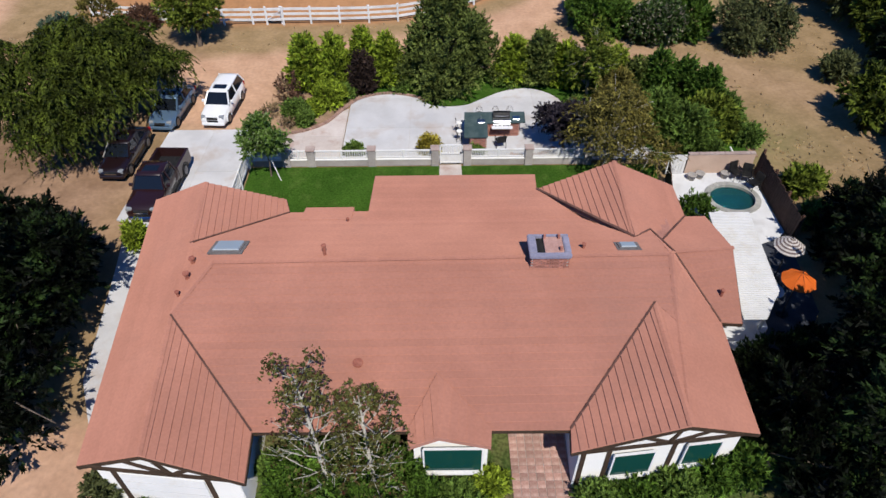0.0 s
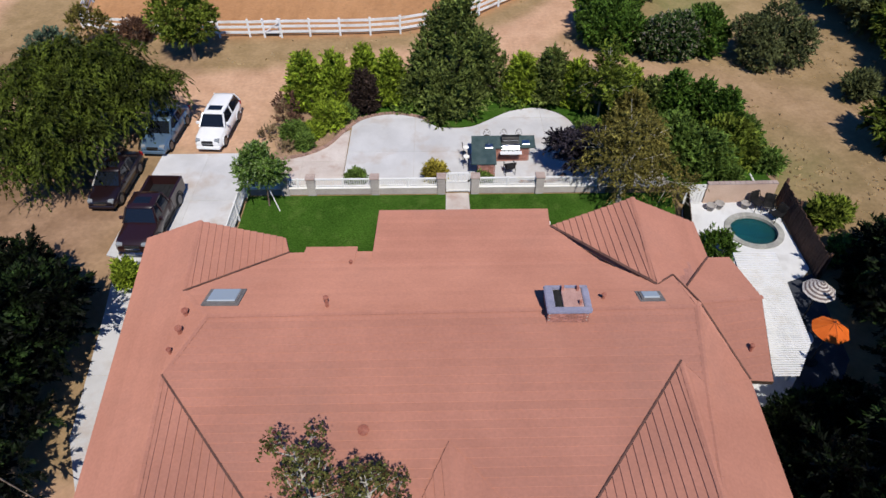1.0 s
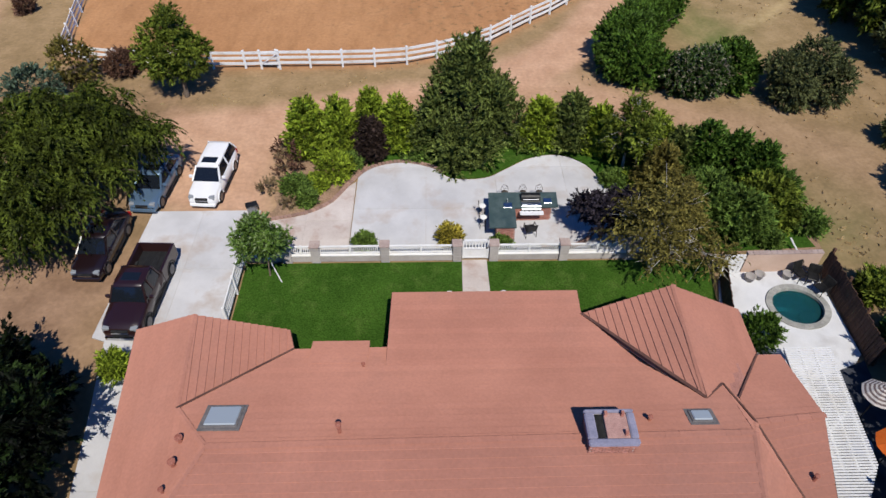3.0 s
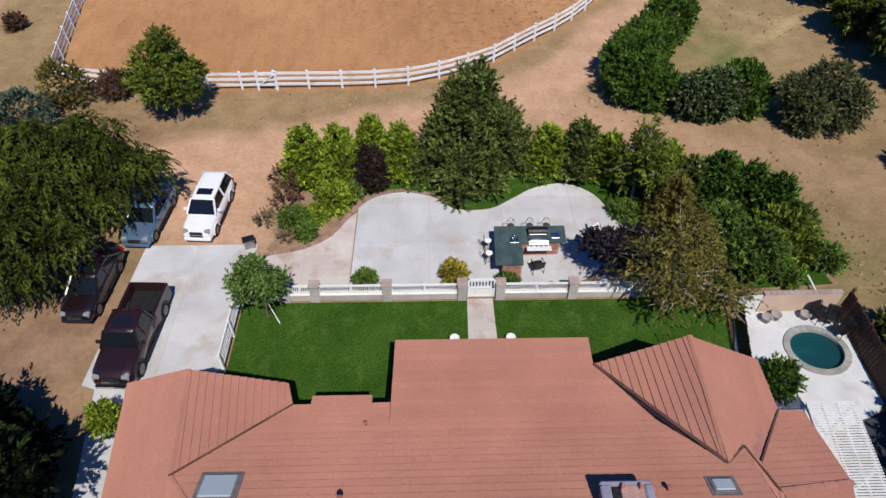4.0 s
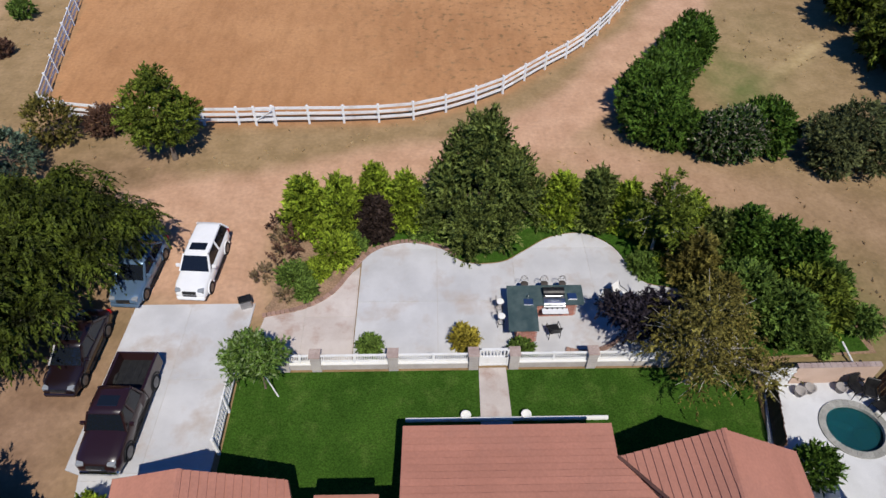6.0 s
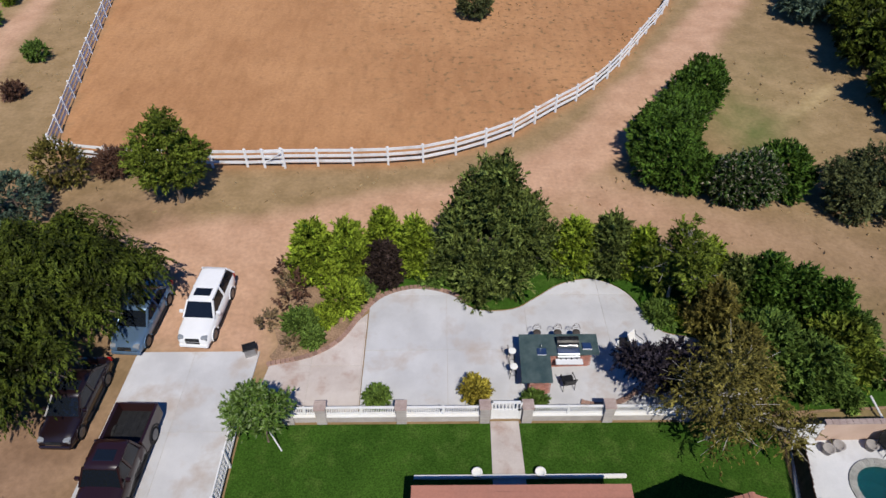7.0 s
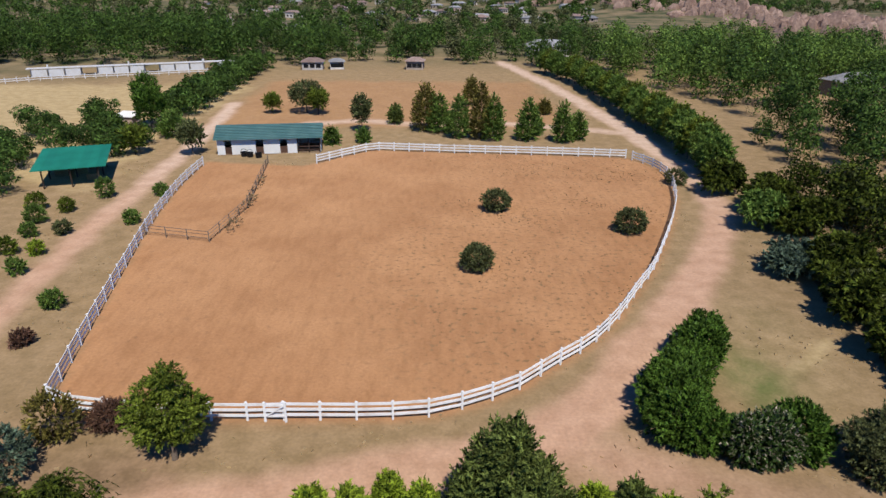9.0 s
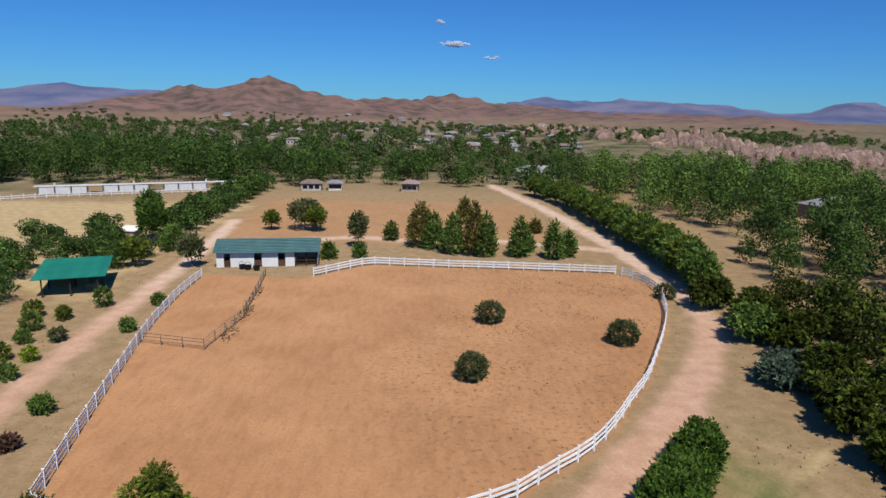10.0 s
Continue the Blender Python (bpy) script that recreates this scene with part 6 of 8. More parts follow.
def cone(h, r, n=4, taper=0.5):
    """Lobes stacked to an upright column that narrows towards its tip."""
    return [(0, 0, h * (0.2 + 0.62 * i / (n - 1)), r * (1 - taper * (i / (n - 1)) ** 1.6), r * (1 - taper * (i / (n - 1)) ** 1.6), h * 0.22) for i in range(n)]


def spires(r, h, n, seed):
    """Many upright pointed lobes set round a broad cone, as on an old juniper."""
    rng = np.random.default_rng(seed)
    out = []
    for i in range(n):
        f = rng.random() ** 1.25
        a, q = i * 2.4, r * (1 - f) ** 0.62 * rng.uniform(0.55, 1.0)
        s = rng.uniform(0.8, 1.25) * (1.15 - 0.55 * f)
        out.append((q * math.cos(a), q * math.sin(a), 0.7 + (h - 1.6) * f, 0.50 * s, 0.50 * s, 1.30 * s))
    return out


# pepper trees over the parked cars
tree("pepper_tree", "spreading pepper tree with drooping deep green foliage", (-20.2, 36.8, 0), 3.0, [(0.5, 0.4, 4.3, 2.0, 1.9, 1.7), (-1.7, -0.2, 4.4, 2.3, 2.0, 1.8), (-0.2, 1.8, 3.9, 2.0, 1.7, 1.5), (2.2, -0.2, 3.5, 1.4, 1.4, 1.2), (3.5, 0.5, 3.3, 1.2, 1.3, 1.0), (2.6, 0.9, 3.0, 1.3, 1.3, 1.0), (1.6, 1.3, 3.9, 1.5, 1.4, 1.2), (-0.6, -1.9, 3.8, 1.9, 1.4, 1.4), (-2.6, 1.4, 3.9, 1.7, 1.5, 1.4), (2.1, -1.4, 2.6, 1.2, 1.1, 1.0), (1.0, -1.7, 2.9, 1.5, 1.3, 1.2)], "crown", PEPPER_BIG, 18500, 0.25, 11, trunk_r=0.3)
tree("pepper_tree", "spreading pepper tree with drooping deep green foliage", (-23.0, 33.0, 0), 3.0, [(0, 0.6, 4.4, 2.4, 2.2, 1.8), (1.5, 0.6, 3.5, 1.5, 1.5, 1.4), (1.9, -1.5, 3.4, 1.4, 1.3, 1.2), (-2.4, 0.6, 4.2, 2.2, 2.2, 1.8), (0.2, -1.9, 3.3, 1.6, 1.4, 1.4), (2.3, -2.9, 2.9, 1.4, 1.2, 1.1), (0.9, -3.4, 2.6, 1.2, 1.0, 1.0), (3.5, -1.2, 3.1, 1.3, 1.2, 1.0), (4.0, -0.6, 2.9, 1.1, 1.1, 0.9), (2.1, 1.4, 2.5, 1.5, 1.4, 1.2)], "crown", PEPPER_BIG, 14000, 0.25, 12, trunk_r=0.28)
tree("pepper_tree", "pepper tree beside the corral corner", (-18.2, 46.6, 0), 2.0, [(0.2, 0.1, 5.2, 0.8, 0.8, 0.9), (0, 0, 3.5, 1.9, 1.8, 1.7), (0.9, 0.3, 2.6, 1.5, 1.4, 1.3), (-1.1, -0.2, 2.9, 1.4, 1.4, 1.4), (-0.3, 0.4, 4.6, 1.1, 1.1, 0.9)], "crown", PEPPER, 7000, 0.24, 13, trunk_r=0.17, habit="olive_tree")
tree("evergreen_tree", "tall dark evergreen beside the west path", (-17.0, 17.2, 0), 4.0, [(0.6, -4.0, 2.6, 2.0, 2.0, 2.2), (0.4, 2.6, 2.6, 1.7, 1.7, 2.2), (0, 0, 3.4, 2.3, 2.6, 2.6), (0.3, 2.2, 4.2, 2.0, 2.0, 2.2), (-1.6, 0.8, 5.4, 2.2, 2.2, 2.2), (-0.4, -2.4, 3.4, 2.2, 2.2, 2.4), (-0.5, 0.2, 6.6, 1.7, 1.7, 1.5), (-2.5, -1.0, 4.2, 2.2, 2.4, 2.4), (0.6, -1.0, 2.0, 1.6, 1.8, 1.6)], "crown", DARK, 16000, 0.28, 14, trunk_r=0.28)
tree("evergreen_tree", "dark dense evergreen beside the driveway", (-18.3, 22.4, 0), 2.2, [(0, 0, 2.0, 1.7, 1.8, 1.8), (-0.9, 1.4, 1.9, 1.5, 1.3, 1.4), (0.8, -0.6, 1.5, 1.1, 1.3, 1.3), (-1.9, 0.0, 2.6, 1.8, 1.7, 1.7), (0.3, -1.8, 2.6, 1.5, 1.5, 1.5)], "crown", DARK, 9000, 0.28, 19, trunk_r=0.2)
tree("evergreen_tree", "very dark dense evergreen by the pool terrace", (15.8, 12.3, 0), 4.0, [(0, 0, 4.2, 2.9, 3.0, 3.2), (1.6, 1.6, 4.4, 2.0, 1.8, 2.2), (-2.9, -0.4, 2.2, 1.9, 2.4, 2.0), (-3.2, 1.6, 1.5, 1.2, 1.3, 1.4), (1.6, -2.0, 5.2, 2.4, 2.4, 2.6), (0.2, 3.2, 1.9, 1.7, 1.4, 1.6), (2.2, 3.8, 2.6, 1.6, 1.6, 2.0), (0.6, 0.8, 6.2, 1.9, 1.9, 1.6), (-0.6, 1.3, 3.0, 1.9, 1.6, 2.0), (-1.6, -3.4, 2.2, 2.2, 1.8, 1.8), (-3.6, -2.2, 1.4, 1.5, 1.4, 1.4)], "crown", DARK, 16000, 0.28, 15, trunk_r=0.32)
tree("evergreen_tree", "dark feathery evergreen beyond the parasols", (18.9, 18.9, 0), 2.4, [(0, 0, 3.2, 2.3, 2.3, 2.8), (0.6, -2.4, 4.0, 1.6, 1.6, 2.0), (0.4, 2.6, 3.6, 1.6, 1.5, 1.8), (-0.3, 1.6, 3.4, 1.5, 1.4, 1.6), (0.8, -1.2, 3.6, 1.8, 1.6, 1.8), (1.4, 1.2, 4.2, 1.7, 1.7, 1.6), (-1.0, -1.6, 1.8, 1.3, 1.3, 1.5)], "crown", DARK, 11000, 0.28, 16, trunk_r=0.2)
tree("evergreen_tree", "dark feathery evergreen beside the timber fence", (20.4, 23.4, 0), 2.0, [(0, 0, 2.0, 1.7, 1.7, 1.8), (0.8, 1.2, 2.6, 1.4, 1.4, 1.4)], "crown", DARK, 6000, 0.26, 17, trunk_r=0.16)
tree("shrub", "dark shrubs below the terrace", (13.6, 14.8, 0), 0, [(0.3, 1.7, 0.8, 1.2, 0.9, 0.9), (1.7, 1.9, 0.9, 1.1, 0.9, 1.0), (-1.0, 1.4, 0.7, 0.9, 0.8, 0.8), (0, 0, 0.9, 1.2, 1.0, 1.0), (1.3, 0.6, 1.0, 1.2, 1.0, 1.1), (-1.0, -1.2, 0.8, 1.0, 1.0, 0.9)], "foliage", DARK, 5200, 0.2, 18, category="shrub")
# birches before the house
def birch(at, top, spread, seed, lean):
    """A birch: a pale leaning stem, rising side branches forked into twigs, and thin tufts of leaf at the ends."""
    rng = np.random.default_rng(seed)
    t = thing("birch_tree", "thin birch with pale bare branches and sparse leaves", "tree", "birches before the house", at=at)
    stem = [Vector((lean[0] * f * f, lean[1] * f * f, top * f)) for f in (0, 0.25, 0.5, 0.75, 1.0)]
    g = Geo().tube([stem[0] - Vector((0, 0, 0.1))] + stem[1:], [0.11, 0.09, 0.065, 0.045, 0.015], 7)
    tips = []
    for i in range(40):
        f = 0.14 + 0.84 * i / 40
        k = min(int(f * 4), 3)
        p = stem[k].lerp(stem[k + 1], f * 4 - k)
        a = i * 2.4 + rng.normal(0, 0.3)
        ln = spread * (1.1 - 0.75 * f) * rng.uniform(0.6, 1.1)
        out = Vector((math.cos(a), math.sin(a), rng.uniform(0.5, 1.1))).normalized() * 1.15
        m, e = p + out * ln * 0.5, p + out * ln + Vector((0, 0, 0.15 * ln))
        g.tube([p, m, e], [0.027, 0.018, 0.007], 5)
        for _ in range(4):
            q = p.lerp(e, rng.uniform(0.35, 0.95))
            w = q + (out + Vector(rng.normal(0, 0.6, 3))).normalized() * ln * rng.uniform(0.25, 0.45)
            g.tube([q, w], [0.011, 0.005], 4)
            tips.append(w)
        tips.append(e)
    put("trunk", g, PALE_BARK, t, smooth=True)
    lobes = [(p.x, p.y, p.z, 0.34, 0.34, 0.34) for p in tips if rng.random() < 0.15 + 0.7 * (p.z / top)]
    put("crown", foliage(lobes, 4200, 0.075, seed, 0.8, 0, 0.5), BIRCH, t)


birch((-4.1, 11.05, 0), 5.2, 1.9, 21, (-0.9, 1.7))
birch((-2.5, 11.0, 0), 4.6, 1.8, 22, (-0.3, 1.1))
tree("shrub", "loose green shrub under the birches", (-3.2, 11.6, 0), 0, [(0, 0, 1.0, 1.9, 0.9, 1.1), (1.5, 0.0, 0.7, 1.2, 0.8, 0.8), (-1.9, -0.1, 0.9, 1.3, 0.8, 1.0), (0.2, -1.0, 0.5, 1.9, 0.7, 0.6)], "foliage", HEDGE, 4200, 0.18, 23, category="shrub")
for i, (x, y, r, h, mt, lb) in enumerate(((5.3, 10.6, 0.7, 0.5, LIGHT, "loose green garden shrub before the house"), (6.7, 10.7, 0.8, 0.5, HEDGE, "dark green garden shrub before the house"), (8.2, 10.9, 0.8, 0.6, LIGHT, "loose green garden shrub before the house"), (9.5, 11.3, 0.8, 0.7, HEDGE, "dark green garden shrub before the house"), (10.7, 11.6, 0.9, 0.8, HEDGE, "dark green garden shrub before the house"), (0.4, 10.6, 0.9, 0.4, LIGHT, "low leafy planting before the bay window"), (1.6, 11.2, 0.6, 0.4, BRIGHT, "low leafy planting before the bay window"), (-0.9, 10.8, 0.8, 0.5, HEDGE, "low leafy planting before the bay window"), (-5.6, 10.9, 0.8, 0.7, HEDGE, "dark green garden shrub before the house"), (-6.2, 11.8, 0.6, 0.6, LIGHT, "loose green garden shrub before the house"), (-12.0, 10.9, 0.6, 0.9, OLIVE, "tall thin grey-green shrub at the garage corner"), (-10.6, 10.1, 0.6, 0.4, HEDGE, "small dark shrub at the garage wall"))):
    tree("shrub", lb, (x, y, 0), 0, [(0, 0, h * 0.8, r, r * 0.8, h), (r * 0.4, r * 0.2, h * 0.6, r * 0.6, r * 0.6, h * 0.7)], "foliage", mt, int(600 + 700 * r), 0.15, 230 + i, category="shrub")
# garden trees
tree("young_tree", "young round-headed tree tied to a white stake", (-9.75, 30.0, 0), 1.9, [(0, 0, 2.7, 1.1, 1.05, 1.15), (0.6, 0.2, 2.1, 0.8, 0.8, 0.7), (-0.6, 0.0, 2.3, 0.8, 0.8, 0.7), (0.1, 0.1, 3.5, 0.6, 0.6, 0.6)], "crown", YOUNG, 3000, 0.16, 24, trunk_r=0.05)
tree("juniper_tree", "large dark bushy juniper behind the patio", (0.5, 40.6, 0), 3.0, spires(3.15, 7.5, 95, 25), "crown", JUNIPER, 19000, 0.22, 25, trunk_r=0.2)
tree("plum_tree", "dark purple-leaved plum tree by the patio", (7.2, 32.4, 0), 1.6, [(0, 0, 2.3, 1.4, 1.2, 1.1), (0.8, -0.3, 2.0, 1.2, 1.1, 1.0), (-0.8, 0.2, 2.0, 0.9, 0.9, 0.8)], "crown", PLUM, 4200, 0.2, 26, trunk_r=0.08)
tree("willow_tree", "wispy olive-brown tree over the lawn's edge", (9.2, 30.0, 0), 2.4, [(0, 0, 3.0, 1.9, 1.6, 1.6), (-0.9, 0.3, 2.6, 1.5, 1.4, 1.3), (1.4, -0.3, 2.4, 1.5, 1.4, 1.3), (0.2, 0.9, 3.9, 1.5, 1.2, 1.2), (0.2, -0.9, 2.0, 1.5, 1.1, 1.1), (2.6, -0.6, 1.7, 1.2, 1.1, 0.9), (-1.5, 0.9, 3.4, 0.9, 0.9, 1.1), (1.2, 1.4, 3.3, 1.1, 0.9, 1.2)], "crown", WILLOW, 5000, 0.19, 27, twigs=13, trunk_r=0.13, bark=PALE_BARK)
tree("willow_tree", "thin pale-branched tree by the planting bed", (9.6, 38.3, 0), 2.6, [(0, 0, 3.0, 1.5, 1.4, 1.4), (0.7, -0.5, 2.3, 1.4, 1.3, 1.2), (-0.6, 0.2, 2.1, 1.3, 1.2, 1.1), (0.2, -1.6, 3.0, 0.9, 0.9, 1.2), (0.1, 0.1, 4.3, 0.7, 0.7, 0.9)], "crown", PEPPER, 3800, 0.2, 28, twigs=12, habit="young_tree", trunk_r=0.09, bark=PALE_BARK)
# cypress row
for i, (x, y, h, r, mt) in enumerate(((-9.0, 40.1, 3.7, 1.0, BRIGHT), (-7.1, 40.2, 3.7, 0.9, BRIGHT), (-5.25, 39.6, 2.7, 0.72, None), (-5.3, 41.2, 3.6, 0.85, BRIGHT), (-3.6, 40.5, 3.6, 0.9, BRIGHT), (4.9, 40.8, 3.2, 0.95, BRIGHT), (6.8, 40.6, 3.6, 1.1, JUNIPER), (8.3, 40.2, 3.0, 0.9, BRIGHT), (11.4, 39.0, 3.1, 1.0, BRIGHT), (12.5, 37.9, 3.0, 1.05, JUNIPER), (13.7, 37.5, 3.7, 1.05, HEDGE), (15.1, 36.9, 3.5, 1.05, HEDGE), (16.4, 36.0, 3.3, 1.0, HEDGE), (13.0, 34.3, 2.7, 1.4, LIGHT), (16.2, 34.2, 2.4, 1.5, PEPPER), (11.4, 33.8, 2.6, 1.2, WILLOW), (14.6, 33.2, 2.3, 1.4, LIGHT), (17.4, 35.2, 2.0, 1.0, LIGHT), (10.9, 36.2, 3.1, 1.0, WILLOW))):
    kind = "purple-brown rounded shrub in the cypress row" if mt is None else "upright bushy evergreen in the row behind the patio"
    tree("cypress", kind, (x, y, 0), 0.6, cone(h * 0.97, r * 1.36, 5, 0.5), "crown", mt or leafy("purple_brown_leaves", (0.012, 0.010, 0.008), (0.045, 0.030, 0.024), 0.12), 3000 if r < 1.15 else 4200, 0.2, 40 + i, group="evergreens behind the patio", trunk_r=0.07, category="shrub", turn=i * 47)
for i, (x, y, r, h, mt, lb) in enumerate(((-7.3, 37.9, 1.1, 0.8, BRIGHT, "low yellow-green shrub in the bed"), (-9.3, 36.3, 0.8, 0.6, LIGHT, "loose green shrub in the dry bed"), (-10.0, 37.6, 0.7, 0.9, RUST, "leafless rusty shrub in the dry bed"), (-10.4, 39.0, 0.8, 0.4, DRYBUSH, "dry twiggy shrub in the bed"), (-5.2, 32.0, 0.5, 0.4, LIGHT, "small green shrub by the wall"), (-0.75, 32.2, 0.6, 0.6, GOLD, "golden rounded shrub by the wall"), (1.9, 31.8, 0.5, 0.25, LIGHT, "small planting at the counter's foot"), (-15.4, 24.3, 0.6, 0.8, BRIGHT, "yellow-green shrub at the roof's corner"), (12.95, 25.6, 0.9, 0.95, HEDGE, "dark glossy shrub by the pool"), (2.0, 40.9, 1.2, 0.5, LIGHT, "green ground cover under the juniper"), (4.3, 40.6, 1.1, 0.4, LIGHT, "green ground cover under the juniper"), (-2.6, 39.8, 0.9, 0.35, LIGHT, "green ground cover under the juniper"), (8.9, 36.9, 0.9, 0.35, LIGHT, "green ground cover by the patio"), (15.9, 31.7, 0.5, 0.5, LIGHT, "small leafy shrub by the pool wall"), (-8.6, 35.4, 0.5, 0.5, LIGHT, "loose green shrub in the dry bed"), (-9.6, 35.2, 0.4, 0.3, DRYBUSH, "dry twiggy shrub in the bed"), (-8.2, 36.8, 0.6, 0.4, BRIGHT, "low yellow-green shrub in the bed"), (-11.0, 36.6, 0.6, 0.4, DRYBUSH, "dry twiggy shrub in the bed"), (-10.8, 40.3, 0.6, 0.4, RUST, "leafless rusty shrub in the dry bed"), (-6.4, 38.8, 0.7, 0.4, LIGHT, "low green shrub in the bed"), (-9.6, 38.4, 0.5, 1.1, RUST, "leafless rusty shrub in the dry bed"), (10.2, 36.6, 0.9, 0.5, BRIGHT, "bright green ground cover by the patio"), (11.8, 35.6, 0.9, 0.5, LIGHT, "bright green ground cover by the patio"), (18.3, 33.0, 0.9, 0.6, LIGHT, "leafy green shrub behind the pool wall"))):
    tree("shrub", lb, (x, y, 0), 0, [(0, 0, h * 0.8, r, r, h), (r * 0.4, r * 0.2, h * 0.6, r * 0.6, r * 0.6, h * 0.7)], "foliage", mt, int((700 + 700 * r) * (0.10 if mt in (RUST, DRYBUSH) else 1)), 0.17, 70 + i, category="shrub")
# clipped hedges beyond the road
hedge_a = [(0, -1.0, 1.5, 2.2, 2.0, 1.7), (0.2, 1.4, 1.6, 2.3, 2.2, 1.9), (1.4, 3.6, 1.5, 2.1, 1.9, 1.7), (2.7, 5.4, 1.4, 1.8, 1.7, 1.5), (1.0, -1.9, 1.3, 2.1, 1.3, 1.5)]
tree("hedge", "large rounded dark green hedge by the dirt road", (12.0, 49.4, 0), 0.7, hedge_a, "foliage", HEDGE, 14000, 0.27, 90, category="hedge")
tree("hedge", "rounded dark green shrub at the hedge's far end", (16.2, 57.4, 0), 0.7, [(0, -0.4, 1.5, 1.9, 1.8, 1.7), (0.8, 1.0, 1.6, 1.6, 1.5, 1.7)], "foliage", HEDGE, 5600, 0.27, 91, category="hedge")
tree("hedge", "rounded hedge with pale blossom", (16.3, 46.6, 0), 0.7, [(-1.0, 0, 1.3, 1.7, 1.6, 1.5), (0.4, 0, 1.5, 1.4, 1.7, 1.6)], "foliage", HEDGE_FLOWER, 5600, 0.27, 92, category="hedge")
tree("hedge", "rounded glossy green hedge", (18.5, 47.2, 0), 0.7, [(0, 0, 1.5, 1.7, 1.9, 1.7)], "foliage", HEDGE, 4200, 0.27, 93, category="hedge")
tree("olive_tree", "grey-green bushy olive at the hedge's end", (22.3, 45.6, 0), 1.2, [(0, 0, 2.0, 2.5, 2.4, 2.0), (1.6, -0.9, 1.5, 1.6, 1.5, 1.5), (0.9, 0.5, 1.8, 1.8, 1.8, 1.7), (-0.7, -0.6, 1.6, 1.7, 1.5, 1.4)], "crown", OLIVE, 8000, 0.25, 94, trunk_r=0.16)
# corral bushes and west side shrubs
for i, (x, y, r, h) in enumerate(((4.1, 90.3, 1.7, 1.3), (0.9, 73.2, 1.55, 1.25), (18.6, 83.3, 1.7, 1.35))):
    tree("bush", "round olive-green bush standing in the corral", (x, y, 0), 0.4, [(0, 0, h, r, r, h), (0.5, 0.3, h * 0.9, r * 0.8, r * 0.7, h * 0.9)], "foliage", OLIVE, 3000, 0.26, 100 + i, group="bushes in the corral", category="bush", turn=i * 70)
for i, (x, y, r, h, mt) in enumerate(((29.6, 101.6, 1.3, 1.1, OLIVE), (-26.0, 48.2, 1.4, 1.7, WILLOW), (-23.2, 49.3, 1.2, 0.9, RUST), (-27.2, 45.0, 1.9, 1.5, SILVER), (-35.2, 65.2, 1.3, 0.9, LIGHT), (-34.3, 59.2, 1.0, 0.7, RUST), (-37.4, 85.6, 1.2, 0.9, LIGHT), (-38.0, 95.6, 1.2, 0.9, LIGHT), (-48.2, 85.4, 1.5, 1.2, LIGHT), (-46.6, 89.2, 1.2, 1.0, PEPPER), (-43.3, 82.0, 1.2, 0.9, OLIVE), (-46.4, 81.2, 1.1, 0.9, LIGHT), (-43.0, 76.5, 1.0, 0.8, BRIGHT), (-42.3, 71.9, 1.1, 0.9, LIGHT), (-46.0, 76.6, 1.2, 1.0, PEPPER), (-47.5, 71, 1.2, 1.0, LIGHT), (-44.5, 94.5, 1.5, 1.5, LIGHT), (-43.0, 66.0, 1.1, 0.9, RUST), (-50.5, 90, 1.4, 1.2, PEPPER))):
    r, h = (r * 0.74, h * 0.85) if x < -33 else (r, h)
    tree("bush", "low scattered bush on the dry ground", (x, y, 0), 0.3, [(0, 0, h, r, r, h), (r * 0.4, -r * 0.3, h * 0.8, r * 0.7, r * 0.7, h * 0.8)], "foliage", mt, int(1000 * r), 0.24, 110 + i, category="bush", turn=i * 53)

# ---- stables, shelter and the land beyond ----
barn = thing("stable_block", "long white stable block with teal metal roof", "stable", at=(-29.6, 119.8, 0), turn=8)
BL, BD = 7.9, 3.2
for x0, x1 in ((-BL, -6.75), (-5.75, -2.1), (-0.9, 1.6), (2.75, 4.2)):
    put("front_wall", Geo().box(x0, x1, -BD, -BD + 0.15, 0, 2.6), STUCCO, barn)
put("back_wall", Geo().box(-BL, BL, BD - 0.15, BD, 0, 2.6), STUCCO, barn)
for x in (-BL, BL - 0.15):
    put("end_wall", Geo().box(x, x + 0.15, -BD + 0.15, BD - 0.15, 0, 2.6), STUCCO, barn)
put("partition", Geo().box(4.05, 4.2, -BD + 0.15, BD - 0.15, 0, 2.6), STUCCO, barn)
put("floor", Geo().box(-BL, BL, -BD, BD, -0.05, 0.05), BED, barn)
for x0, x1 in ((-6.75, -5.75), (-2.1, -0.9), (1.6, 2.75)):
    put("lintel", Geo().box(x0, x1, -BD, -BD + 0.15, 2.25, 2.6), STUCCO, barn)
    put("stable_door", Geo().box(x0, x1, -BD + 0.3, -BD + 0.36, 0.05, 1.2), BROWN, barn)
for x in (4.25, 6.0, 7.7):
    put("post", Geo().box(x, x + 0.15, -BD, -BD + 0.15, 0, 2.6), TIMBER, barn)
for z in (0.5, 1.0, 1.5):
    put("rail", Geo().box(4.35, 7.75, -BD + 0.02, -BD + 0.1, z, z + 0.1), BROWN, barn)
